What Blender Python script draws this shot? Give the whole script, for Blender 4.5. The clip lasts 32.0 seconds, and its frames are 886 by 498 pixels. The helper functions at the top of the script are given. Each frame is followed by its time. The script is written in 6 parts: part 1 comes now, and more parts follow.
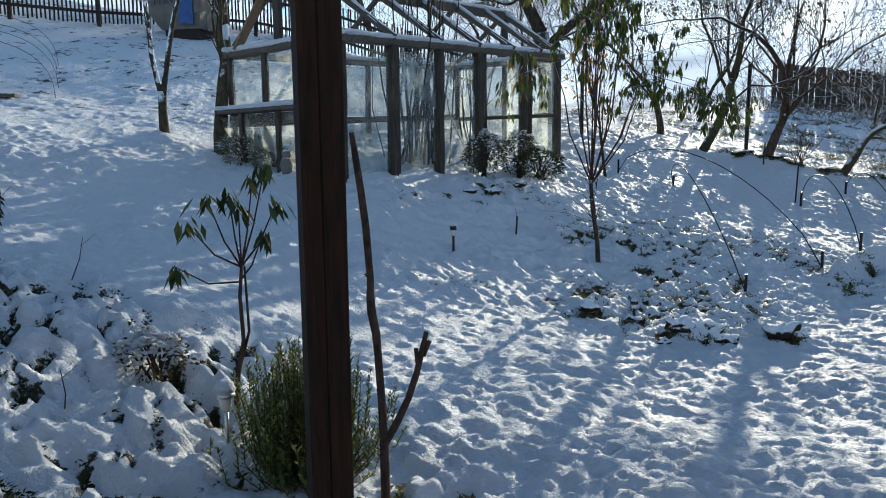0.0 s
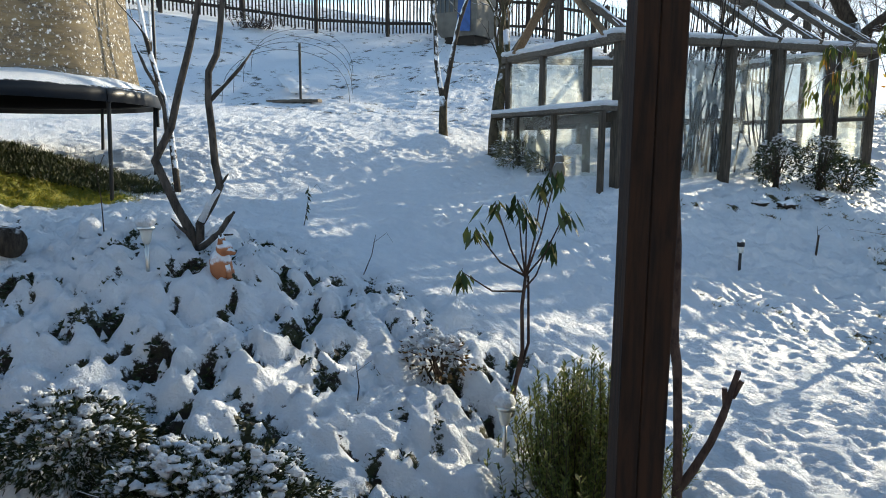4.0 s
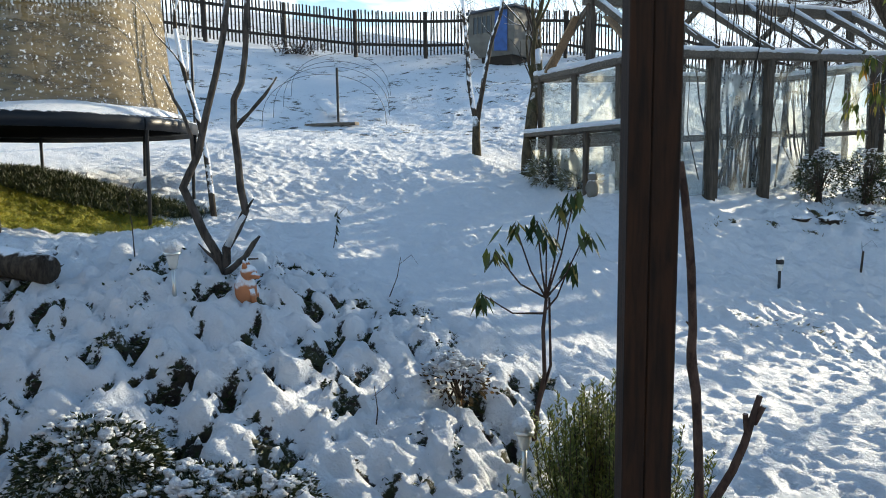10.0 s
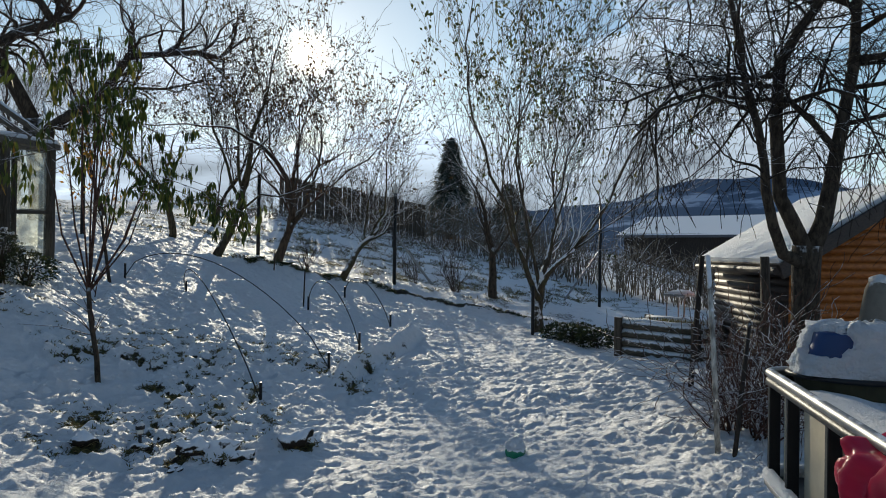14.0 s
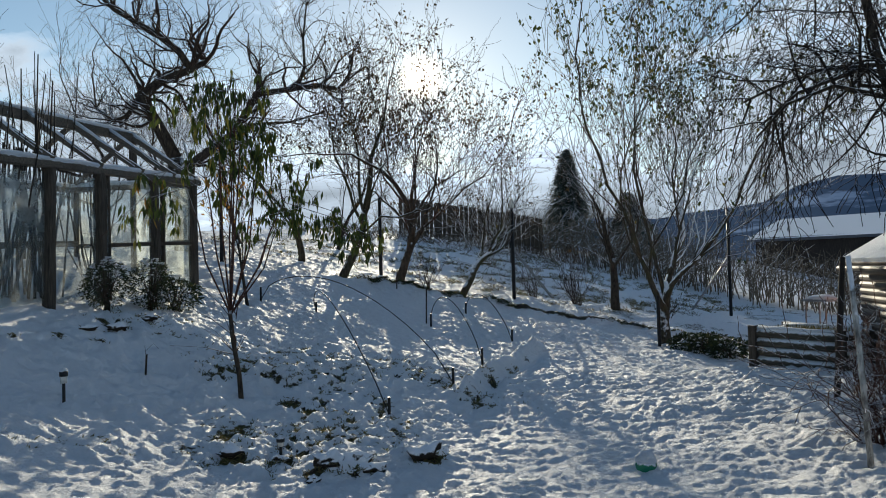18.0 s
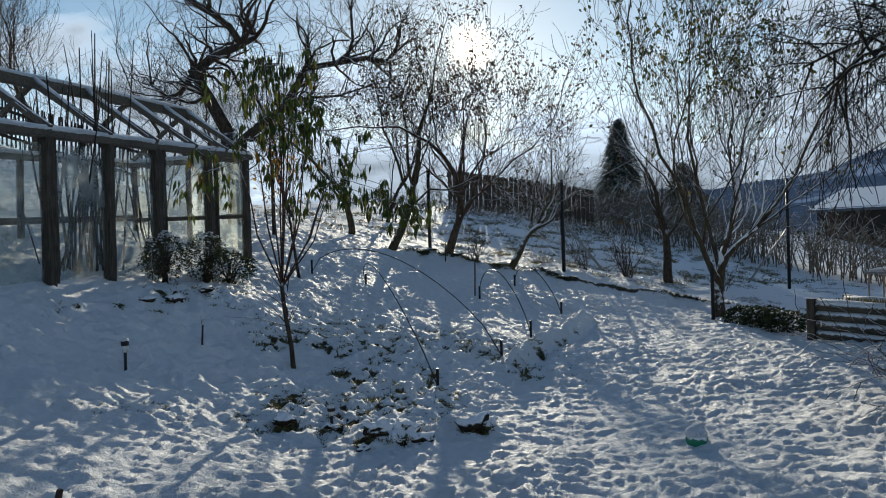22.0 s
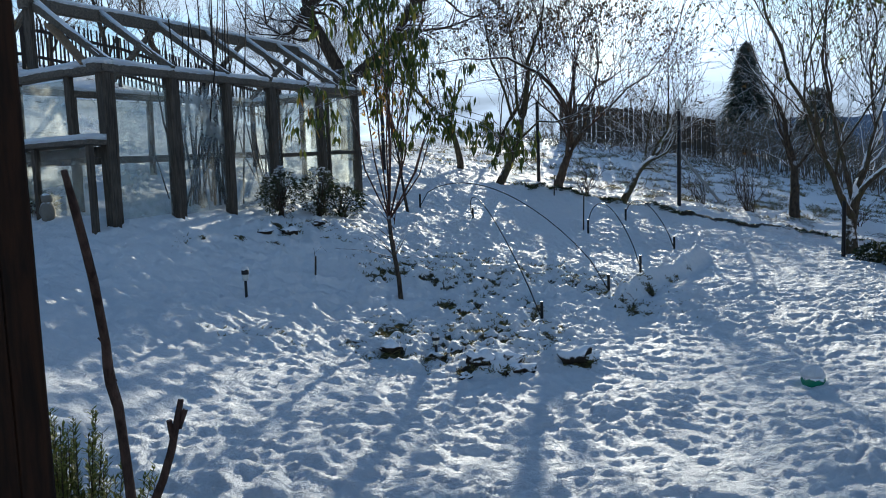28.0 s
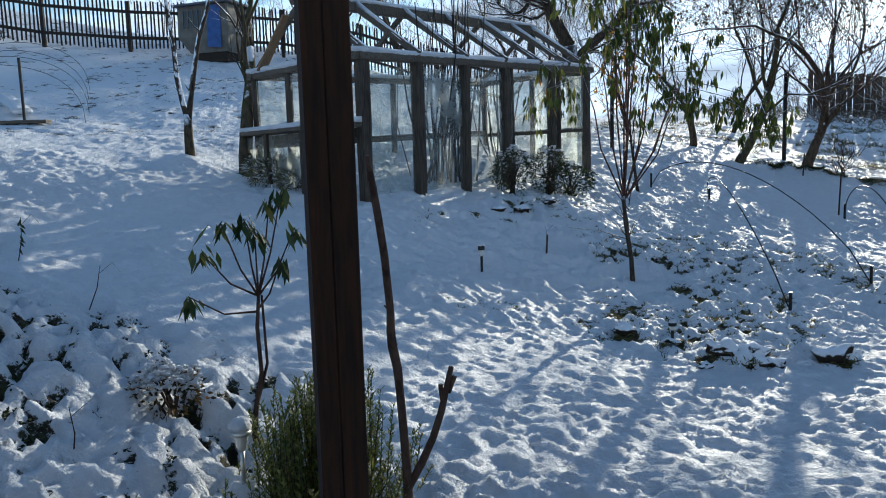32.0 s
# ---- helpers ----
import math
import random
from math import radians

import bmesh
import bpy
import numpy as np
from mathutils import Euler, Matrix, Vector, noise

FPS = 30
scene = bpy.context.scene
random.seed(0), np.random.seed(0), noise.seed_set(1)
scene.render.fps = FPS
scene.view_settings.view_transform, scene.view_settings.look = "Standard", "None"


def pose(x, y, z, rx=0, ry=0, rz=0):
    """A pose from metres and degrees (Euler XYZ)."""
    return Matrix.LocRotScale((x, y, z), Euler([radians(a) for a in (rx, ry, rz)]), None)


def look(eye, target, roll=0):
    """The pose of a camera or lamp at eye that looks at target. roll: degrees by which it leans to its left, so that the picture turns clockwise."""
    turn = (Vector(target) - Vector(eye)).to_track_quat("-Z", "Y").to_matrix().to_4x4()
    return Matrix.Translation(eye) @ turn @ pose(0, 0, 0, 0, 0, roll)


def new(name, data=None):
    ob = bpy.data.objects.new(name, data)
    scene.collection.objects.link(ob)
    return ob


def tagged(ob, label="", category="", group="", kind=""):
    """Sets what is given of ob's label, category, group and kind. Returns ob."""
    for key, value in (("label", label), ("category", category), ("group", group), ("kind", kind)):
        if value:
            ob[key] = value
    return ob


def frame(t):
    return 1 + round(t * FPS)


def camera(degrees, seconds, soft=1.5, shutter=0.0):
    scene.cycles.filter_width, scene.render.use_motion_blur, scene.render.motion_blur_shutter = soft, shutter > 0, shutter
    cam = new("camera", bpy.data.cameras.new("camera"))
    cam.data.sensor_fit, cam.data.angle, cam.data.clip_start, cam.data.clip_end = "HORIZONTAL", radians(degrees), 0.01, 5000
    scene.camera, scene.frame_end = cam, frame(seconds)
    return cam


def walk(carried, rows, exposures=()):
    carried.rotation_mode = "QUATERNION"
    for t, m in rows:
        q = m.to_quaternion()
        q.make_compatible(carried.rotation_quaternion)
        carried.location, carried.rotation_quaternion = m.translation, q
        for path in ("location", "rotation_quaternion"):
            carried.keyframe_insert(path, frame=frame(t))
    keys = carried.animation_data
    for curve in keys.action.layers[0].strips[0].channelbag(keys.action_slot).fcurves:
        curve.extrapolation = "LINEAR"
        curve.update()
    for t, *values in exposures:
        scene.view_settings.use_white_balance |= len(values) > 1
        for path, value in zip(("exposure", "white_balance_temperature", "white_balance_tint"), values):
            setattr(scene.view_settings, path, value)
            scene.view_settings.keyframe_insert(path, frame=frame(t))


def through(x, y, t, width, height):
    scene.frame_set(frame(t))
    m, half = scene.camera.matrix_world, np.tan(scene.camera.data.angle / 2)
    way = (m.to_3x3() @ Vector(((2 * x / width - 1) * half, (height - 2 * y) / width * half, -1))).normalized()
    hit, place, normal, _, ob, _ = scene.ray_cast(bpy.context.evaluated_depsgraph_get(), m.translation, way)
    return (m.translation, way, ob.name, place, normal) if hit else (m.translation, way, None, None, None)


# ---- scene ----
cam = camera(63.83, 32.0, 1.0)
EXPO, SKY, SUN, KELVIN, TINT = 0.60, 0.118, 4.7, 6120.0, 4.5
STOPS = [(0.0, -0.06, -60), (1.0, 0.12, 220), (2.0, 0.42, 500), (3.5, 0.48, 520), (10.0, 0.55, 560), (11.0, 0.42, 480), (12.0, 0.0, 150), (14.0, -0.60, 300), (17.0, -0.47, 360), (18.0, -0.58, 300), (20.0, -0.66, 200), (23.0, -0.66, 120), (24.0, -0.63, 0), (25.0, -0.12, -230), (26.0, -0.29, -330), (30.0, -0.15, -330), (32.0, -0.1, -280)]
# seconds, eye x, y, z, yaw, pitch, roll
ROWS = [
    (0.0, 0.007, -0.008, 1.621, 0.16, -8.01, 0.65),
    (0.5, -0.152, -0.000, 1.630, 0.50, -7.94, 0.76),
    (1.0, -0.242, 0.030, 1.631, 0.77, -7.85, 0.90),
    (1.5, -0.215, 0.098, 1.654, 8.39, -8.00, 1.16),
    (2.0, -0.120, 0.195, 1.667, 19.04, -7.79, 0.64),
    (2.5, -0.052, 0.244, 1.652, 25.05, -7.44, 0.44),
    (3.0, -0.134, 0.253, 1.659, 22.60, -7.29, -0.19),
    (3.5, -0.287, 0.215, 1.653, 21.12, -7.57, -0.33),
    (5.5, -0.250, 0.231, 1.664, 19.11, -8.03, -0.44),
    (6.0, -0.255, 0.230, 1.665, 18.90, -7.95, -0.49),
    (6.5, -0.243, 0.214, 1.667, 18.84, -7.95, -0.33),
    (7.0, -0.237, 0.217, 1.669, 18.91, -8.05, -0.45),
    (7.5, -0.213, 0.234, 1.670, 19.12, -8.01, -0.47),
    (8.0, -0.150, 0.250, 1.675, 19.32, -7.78, -0.33),
    (8.5, -0.078, 0.271, 1.663, 21.12, -7.84, 0.21),
    (9.0, -0.045, 0.283, 1.662, 22.66, -7.87, 0.53),
    (9.5, -0.063, 0.296, 1.665, 23.60, -7.80, 0.60),
    (10.0, -0.136, 0.293, 1.675, 23.86, -6.25, 0.76),
    (10.5, -0.191, 0.284, 1.677, 21.49, -5.41, 0.76),
    (11.0, -0.167, 0.287, 1.663, 20.13, -5.16, 0.71),
    (11.5, -0.077, 0.304, 1.663, 16.65, -5.19, 0.48),
    (12.0, 0.026, 0.343, 1.646, 4.28, -5.17, -0.59),
    (12.5, 0.002, 0.306, 1.644, -7.59, -4.96, -1.25),
    (13.0, 0.014, 0.344, 1.605, -19.06, -4.81, -1.28),
    (13.5, 0.124, 0.366, 1.613, -26.51, -2.29, -1.37),
    (14.0, 0.216, 0.422, 1.651, -37.20, 0.30, -0.84),
    (14.5, 0.228, 0.429, 1.652, -42.13, 1.66, -0.29),
    (16.5, 0.234, 0.364, 1.646, -41.25, 5.00, 0.96),
    (17.0, 0.246, 0.379, 1.652, -40.15, 4.92, 1.70),
    (17.5, 0.211, 0.385, 1.648, -37.51, 4.93, 1.80),
    (18.0, 0.169, 0.348, 1.632, -27.66, 1.64, 1.48),
    (18.5, 0.156, 0.331, 1.638, -18.84, 0.48, 2.20),
    (19.0, 0.185, 0.331, 1.637, -19.48, -0.16, 2.48),
    (19.5, 0.196, 0.346, 1.629, -20.27, -0.35, 2.38),
    (20.0, 0.216, 0.350, 1.623, -21.78, -0.79, 2.28),
    (20.5, 0.214, 0.346, 1.628, -22.72, -1.01, 2.10),
    (21.0, 0.207, 0.351, 1.626, -23.35, -1.15, 1.89),
    (21.5, 0.204, 0.350, 1.627, -23.64, -0.99, 1.81),
    (22.0, 0.199, 0.343, 1.632, -23.63, -0.47, 1.64),
    (22.5, 0.196, 0.358, 1.626, -23.38, -0.51, 1.41),
    (23.0, 0.188, 0.347, 1.628, -22.97, -0.60, 1.36),
    (23.5, 0.206, 0.324, 1.606, -22.24, -0.81, 1.18),
    (24.0, 0.267, 0.311, 1.588, -21.24, -2.33, 0.98),
    (24.5, 0.316, 0.308, 1.595, -17.75, -5.96, 1.00),
    (25.0, 0.325, 0.330, 1.595, -15.75, -7.05, 1.59),
    (25.5, 0.315, 0.339, 1.603, -14.29, -6.97, 2.06),
    (26.0, 0.319, 0.347, 1.602, -14.23, -6.13, 2.25),
    (26.5, 0.315, 0.338, 1.604, -14.80, -5.30, 2.31),
    (28.5, 0.284, 0.297, 1.600, -14.30, -5.42, 1.73),
    (29.0, 0.279, 0.280, 1.598, -11.49, -5.38, 1.53),
    (29.5, 0.243, 0.268, 1.612, -4.20, -5.38, 1.58),
    (30.0, 0.252, 0.265, 1.613, -0.74, -5.46, 1.40),
    (30.5, 0.284, 0.286, 1.608, -0.89, -5.66, 1.38),
    (31.0, 0.275, 0.298, 1.612, -1.72, -6.28, 1.94),
    (31.5, 0.177, 0.299, 1.618, -1.07, -6.58, 1.80),
    (32.0, 0.035, 0.252, 1.648, 2.47, -6.70, 1.76),
]
walk(cam, [(t, pose(x, y, z, 90 + pitch, roll, yaw)) for t, x, y, z, yaw, pitch, roll in ROWS], [(t, EXPO + e, KELVIN + k, TINT) for t, e, k in STOPS])

# ---- light: low winter sun ahead, blue sky with cloud banks ----
SUN_DIR = Vector((0.427, 0.866, 0.262)).normalized()
world = bpy.data.worlds.new("winter_sky")
scene.world = world
world.use_nodes = True
wt = world.node_tree
wt.nodes.clear()


def wnode(kind, **values):
    n = wt.nodes.new(kind)
    for k, v in values.items():
        n.inputs[k].default_value = v
    return n


def wmath(op, a, b=None, clamp=False):
    n = wt.nodes.new("ShaderNodeMath")
    n.operation, n.use_clamp = op, clamp
    for i, v in enumerate((a, b)):
        if v is None:
            continue
        if isinstance(v, (int, float)):
            n.inputs[i].default_value = v
        else:
            wt.links.new(v, n.inputs[i])
    return n.outputs[0]


sky = wt.nodes.new("ShaderNodeTexSky")
sky.sky_type, sky.sun_disc = "NISHITA", False
sky.sun_elevation, sky.sun_rotation = radians(15.2), radians(26.2)
sky.air_density, sky.dust_density, sky.ozone_density = 1.0, 0.15, 1.4
coord = wt.nodes.new("ShaderNodeTexCoord")
split = wt.nodes.new("ShaderNodeSeparateXYZ")
wt.links.new(coord.outputs["Generated"], split.inputs[0])
height = split.outputs[2]
stretch = wt.nodes.new("ShaderNodeMapping")
stretch.inputs["Scale"].default_value = (1.0, 1.0, 2.6)
wt.links.new(coord.outputs["Generated"], stretch.inputs[0])
puffs = wnode("ShaderNodeTexNoise", Scale=4.2, Detail=7.0, Roughness=0.58, Distortion=0.3)
wt.links.new(stretch.outputs[0], puffs.inputs["Vector"])
bank = wmath("SUBTRACT", 0.72, wmath("MULTIPLY", height, 1.0))
cover = wmath("MULTIPLY", wmath("SUBTRACT", wmath("ADD", puffs.outputs[0], bank), 0.95), 8.0, True)
shade = wnode("ShaderNodeTexNoise", Scale=5.5, Detail=5.0)
wt.links.new(stretch.outputs[0], shade.inputs["Vector"])
toward = wt.nodes.new("ShaderNodeVectorMath")
toward.operation = "DOT_PRODUCT"
toward.inputs[1].default_value = SUN_DIR
wt.links.new(coord.outputs["Generated"], toward.inputs[0])
near_sun = wmath("POWER", wmath("MAXIMUM", toward.outputs["Value"], 0.0), 30.0)
disc = wmath("POWER", wmath("MAXIMUM", toward.outputs["Value"], 0.0), 8000.0)
thick = wmath("MULTIPLY", wmath("SUBTRACT", wmath("ADD", puffs.outputs[0], bank), 0.99), 2.8, True)
cloud_light = wmath("ADD", wmath("SUBTRACT", wmath("ADD", wmath("MULTIPLY", shade.outputs[0], 0.7), 1.25), wmath("MULTIPLY", thick, 1.5)), wmath("MULTIPLY", near_sun, 0.9))
cloud = wt.nodes.new("ShaderNodeVectorMath")
cloud.operation = "SCALE"
cloud.inputs[0].default_value = (4.1, 4.7, 5.6)
wt.links.new(cloud_light, cloud.inputs["Scale"])
mixsky = wt.nodes.new("ShaderNodeMix")
mixsky.data_type = "RGBA"
wt.links.new(cover, mixsky.inputs["Factor"])
wt.links.new(sky.outputs[0], mixsky.inputs["A"])
wt.links.new(cloud.outputs[0], mixsky.inputs["B"])
glare = wt.nodes.new("ShaderNodeVectorMath")
glare.operation = "SCALE"
glare.inputs[0].default_value = (150, 136, 112)
halo = wmath("POWER", wmath("MAXIMUM", toward.outputs["Value"], 0.0), 420.0)
wt.links.new(wmath("ADD", disc, wmath("MULTIPLY", halo, 0.010)), glare.inputs["Scale"])
add = wt.nodes.new("ShaderNodeVectorMath")
add.operation = "ADD"
wt.links.new(mixsky.outputs["Result"], add.inputs[0])
wt.links.new(glare.outputs[0], add.inputs[1])
back = wnode("ShaderNodeBackground", Strength=SKY)
wt.links.new(add.outputs[0], back.inputs[0])
wout = wt.nodes.new("ShaderNodeOutputWorld")
wt.links.new(back.outputs[0], wout.inputs[0])

sun = new("sun", bpy.data.lights.new("sun", "SUN"))
sun.data.energy, sun.data.angle, sun.data.color = SUN, radians(0.6), (1.0, 0.87, 0.68)
sun.matrix_world = look(SUN_DIR * 60, (0, 0, 0))

# ---- materials ----


class Mat:
    """A node material under construction; sockets are passed from step to step."""

    def __init__(self, name, rough=0.7, metal=0.0, spec=0.4):
        self.mat = bpy.data.materials.new(name)
        self.mat.use_nodes = True
        self.nt = self.mat.node_tree
        self.bsdf = self.nt.nodes["Principled BSDF"]
        self.bsdf.inputs["Roughness"].default_value = rough
        self.bsdf.inputs["Metallic"].default_value = metal
        self.bsdf.inputs["Specular IOR Level"].default_value = spec
        self.xyz = self.nt.nodes.new("ShaderNodeTexCoord").outputs["Object"]

    def put(self, sock, value):
        if isinstance(value, (int, float, tuple)):
            sock.default_value = (*value, 1.0) if isinstance(value, tuple) and len(value) == 3 and sock.type == "RGBA" else value
        else:
            self.nt.links.new(value, sock)

    def noise(self, scale, detail=4.0, rough=0.6, stretch=None, distort=0.0):
        n = self.nt.nodes.new("ShaderNodeTexNoise")
        n.inputs["Scale"].default_value, n.inputs["Detail"].default_value = scale, detail
        n.inputs["Roughness"].default_value, n.inputs["Distortion"].default_value = rough, distort
        src = self.xyz
        if stretch:
            m = self.nt.nodes.new("ShaderNodeMapping")
            m.inputs["Scale"].default_value = stretch
            self.nt.links.new(src, m.inputs[0])
            src = m.outputs[0]
        self.nt.links.new(src, n.inputs["Vector"])
        return n.outputs[0]

    def math(self, op, a, b=0.0, clamp=False):
        n = self.nt.nodes.new("ShaderNodeMath")
        n.operation, n.use_clamp = op, clamp
        self.put(n.inputs[0], a)
        self.put(n.inputs[1], b)
        return n.outputs[0]

    def ramp(self, fac, lo, hi):
        n = self.nt.nodes.new("ShaderNodeMapRange")
        n.interpolation_type = "SMOOTHSTEP"
        self.put(n.inputs["Value"], fac)
        n.inputs["From Min"].default_value, n.inputs["From Max"].default_value = lo, hi
        return n.outputs["Result"]

    def mix(self, fac, a, b):
        n = self.nt.nodes.new("ShaderNodeMix")
        n.data_type = "RGBA"
        self.put(n.inputs["Factor"], fac)
        self.put(n.inputs["A"], a)
        self.put(n.inputs["B"], b)
        return n.outputs["Result"]

    def attr(self, name):
        n = self.nt.nodes.new("ShaderNodeAttribute")
        n.attribute_name = name
        return n.outputs["Fac"]

    def random(self):
        return self.nt.nodes.new("ShaderNodeObjectInfo").outputs["Random"]

    def island(self):
        return self.nt.nodes.new("ShaderNodeNewGeometry").outputs["Random Per Island"]

    def up(self):
        s = self.nt.nodes.new("ShaderNodeSeparateXYZ")
        self.nt.links.new(self.nt.nodes.new("ShaderNodeNewGeometry").outputs["Normal"], s.inputs[0])
        return s.outputs[2]

    def snowed(self, colour, lo, hi, scale=14.0):
        """Snow lying on faces that look upward, broken up by noise."""
        lie = self.math("ADD", self.up(), self.math("MULTIPLY", self.math("SUBTRACT", self.noise(scale, 3.0), 0.5), 1.1))
        return self.mix(self.ramp(lie, lo, hi), colour, (0.84, 0.86, 0.9))

    def bump(self, height, strength=0.4, dist=0.01):
        n = self.nt.nodes.new("ShaderNodeBump")
        n.inputs["Strength"].default_value, n.inputs["Distance"].default_value = strength, dist
        self.put(n.inputs["Height"], height)
        self.nt.links.new(n.outputs[0], self.bsdf.inputs["Normal"])

    def done(self, colour, rough=None, through=0.0):
        self.put(self.bsdf.inputs["Base Color"], colour)
        if rough is not None:
            self.put(self.bsdf.inputs["Roughness"], rough)
        if through:
            tr = self.nt.nodes.new("ShaderNodeBsdfTranslucent")
            self.put(tr.inputs[0], colour)
            mx = self.nt.nodes.new("ShaderNodeMixShader")
            mx.inputs[0].default_value = through
            self.nt.links.new(self.bsdf.outputs[0], mx.inputs[1])
            self.nt.links.new(tr.outputs[0], mx.inputs[2])
            self.nt.links.new(mx.outputs[0], self.nt.nodes["Material Output"].inputs[0])
        return self.mat


def wood(name, dark, light, rough=0.75, axis=2, snow=None, scale=9.0):
    m = Mat(name, rough)
    st = [6.0, 6.0, 6.0]
    st[axis] = 0.5
    grain = m.noise(scale, 6.0, 0.65, tuple(st), 0.4)
    stain = m.noise(1.7, 3.0)
    col = m.mix(m.ramp(grain, 0.3, 0.72), dark, light)
    col = m.mix(m.math("MULTIPLY", m.ramp(stain, 0.45, 0.75), 0.45), col, tuple(c * 0.5 for c in dark))
    if snow:
        col = m.snowed(col, *snow)
    m.bump(grain, 0.5, 0.006)
    return m.done(col)


def bark(name, dark, light, snow=(0.75, 1.05), moss=None, scale=22.0):
    m = Mat(name, 0.9, spec=0.2)
    rough = m.noise(scale, 6.0, 0.7, (1.0, 1.0, 0.35))
    col = m.mix(m.ramp(rough, 0.32, 0.68), dark, light)
    if moss:
        col = m.mix(m.math("MULTIPLY", m.ramp(m.noise(3.0, 3.0), 0.45, 0.7), 0.6), col, moss)
    col = m.snowed(col, *snow, 9.0)
    m.bump(rough, 0.9, 0.012)
    return m.done(col)


def plain(name, colour, rough=0.5, metal=0.0, wear=0.25, snow=None, scale=11.0, spec=0.4):
    m = Mat(name, rough, metal, spec)
    n = m.noise(scale, 5.0)
    col = m.mix(m.math("MULTIPLY", m.ramp(n, 0.35, 0.75), wear), colour, tuple(c * 0.45 for c in colour))
    if snow:
        col = m.snowed(col, *snow)
    m.bump(n, 0.15, 0.004)
    return m.done(col)


def leaf(name, a, b, c, snow=None, through=0.35, rough=0.55):
    m = Mat(name, rough, spec=0.35)
    r = m.island()
    col = m.mix(m.ramp(r, 0.25, 0.7), a, b)
    col = m.mix(m.ramp(r, 0.8, 0.95), col, c)
    if snow:
        col = m.snowed(col, *snow)
    return m.done(col, through=through)


def make_snow(name, bare=False):
    m = Mat(name, 0.62, spec=0.25)
    fine = m.noise(55.0, 5.0, 0.7)
    mid = m.noise(14.0, 5.0, 0.65)
    col = m.mix(m.ramp(mid, 0.3, 0.8), (0.86, 0.88, 0.92), (0.79, 0.82, 0.87))
    if bare:
        patch = m.noise(26.0, 5.0, 0.7)
        soil = m.mix(m.ramp(m.noise(9.0, 3.0), 0.42, 0.62), (0.030, 0.022, 0.016), (0.05, 0.052, 0.022))
        show = m.ramp(m.math("ADD", m.attr("bare"), m.math("MULTIPLY", m.math("SUBTRACT", patch, 0.5), 1.3)), 0.42, 0.62)
        col = m.mix(show, col, soil)
        # Lawn greens pushed to yellow to stand for sun on the strip.
        lawn = m.mix(m.ramp(m.noise(40.0, 4.0), 0.35, 0.65), (0.12, 0.15, 0.018), (0.30, 0.27, 0.04))
        green = m.ramp(m.math("ADD", m.attr("grass"), m.math("MULTIPLY", m.math("SUBTRACT", patch, 0.5), 0.8)), 0.4, 0.6)
        col = m.mix(green, col, lawn)
    coarse = m.noise(5.5, 3.0, 0.55)
    m.bump(m.math("ADD", m.math("MULTIPLY", coarse, 0.7 if bare else 0.5), m.math("ADD", m.math("MULTIPLY", fine, 0.85), m.math("MULTIPLY", mid, 1.5))), 0.9, 0.03)
    return m.done(col)


SNOW = make_snow("snow")
GROUND = make_snow("snowy_ground", True)
POST = wood("stained_post", (0.010, 0.0045, 0.002), (0.040, 0.016, 0.0055), 0.9, 2, None, 6.0)
GREY = wood("weathered_wood", (0.030, 0.024, 0.018), (0.115, 0.092, 0.07), 0.85, 2, (0.78, 1.0))
GREYX = wood("weathered_beam", (0.06, 0.05, 0.038), (0.18, 0.15, 0.12), 0.85, 0, (0.62, 0.85))
PALE = wood("pale_plank", (0.16, 0.10, 0.055), (0.33, 0.22, 0.13), 0.8, 2)
DARKWOOD = wood("dark_fence_wood", (0.016, 0.012, 0.010), (0.05, 0.038, 0.03), 0.85, 2, (0.85, 1.1))
ORANGE = wood("orange_log_wall", (0.28, 0.085, 0.014), (0.46, 0.155, 0.03), 0.5, 0, None, 5.0)
# Roof trim colour; on the side logs it stands in for eave shade.
TRIM = wood("roof_trim_and_eave_shade", (0.018, 0.012, 0.010), (0.045, 0.03, 0.024), 0.6, 0)
LOGW = wood("old_log_wood", (0.045, 0.042, 0.03), (0.13, 0.11, 0.08), 0.85, 0, (0.14, 0.42))
BARK = bark("dark_bark", (0.022, 0.018, 0.014), (0.085, 0.068, 0.052), (0.58, 0.85))
BARKB = bark("brown_bark", (0.034, 0.026, 0.020), (0.11, 0.08, 0.058), (0.32, 0.6))
BARKS = bark("snow_blotched_bark", (0.032, 0.027, 0.02), (0.11, 0.09, 0.065), (0.16, 0.34), (0.06, 0.062, 0.025))
STEMG = bark("grey_stem", (0.035, 0.030, 0.026), (0.11, 0.092, 0.078), (0.42, 0.65))
BARKM = bark("mossy_bark", (0.03, 0.026, 0.016), (0.11, 0.085, 0.055), (0.46, 0.72), (0.075, 0.075, 0.025))
BIRCH = bark("spotted_bark", (0.025, 0.02, 0.017), (0.085, 0.07, 0.055), (0.03, 0.15))
CUTSTEM = bark("smooth_stem", (0.035, 0.022, 0.018), (0.11, 0.07, 0.055), (0.9, 1.2))
TWIG = bark("twig_bark", (0.028, 0.02, 0.016), (0.09, 0.065, 0.05), (0.42, 0.75), None, 40.0)
# Frosted twigs whose tones are also lifted to stand for haze.
FROST_HAZE = bark("frost_haze_hedge_twig", (0.10, 0.082, 0.06), (0.22, 0.18, 0.135), (0.3, 0.65), None, 30.0)
TWIGS = bark("snow_lined_twig", (0.030, 0.023, 0.018), (0.095, 0.07, 0.052), (0.18, 0.5), None, 40.0)
TWIGK = bark("dark_apple_twig", (0.014, 0.011, 0.009), (0.045, 0.036, 0.03), (0.72, 1.0), None, 40.0)
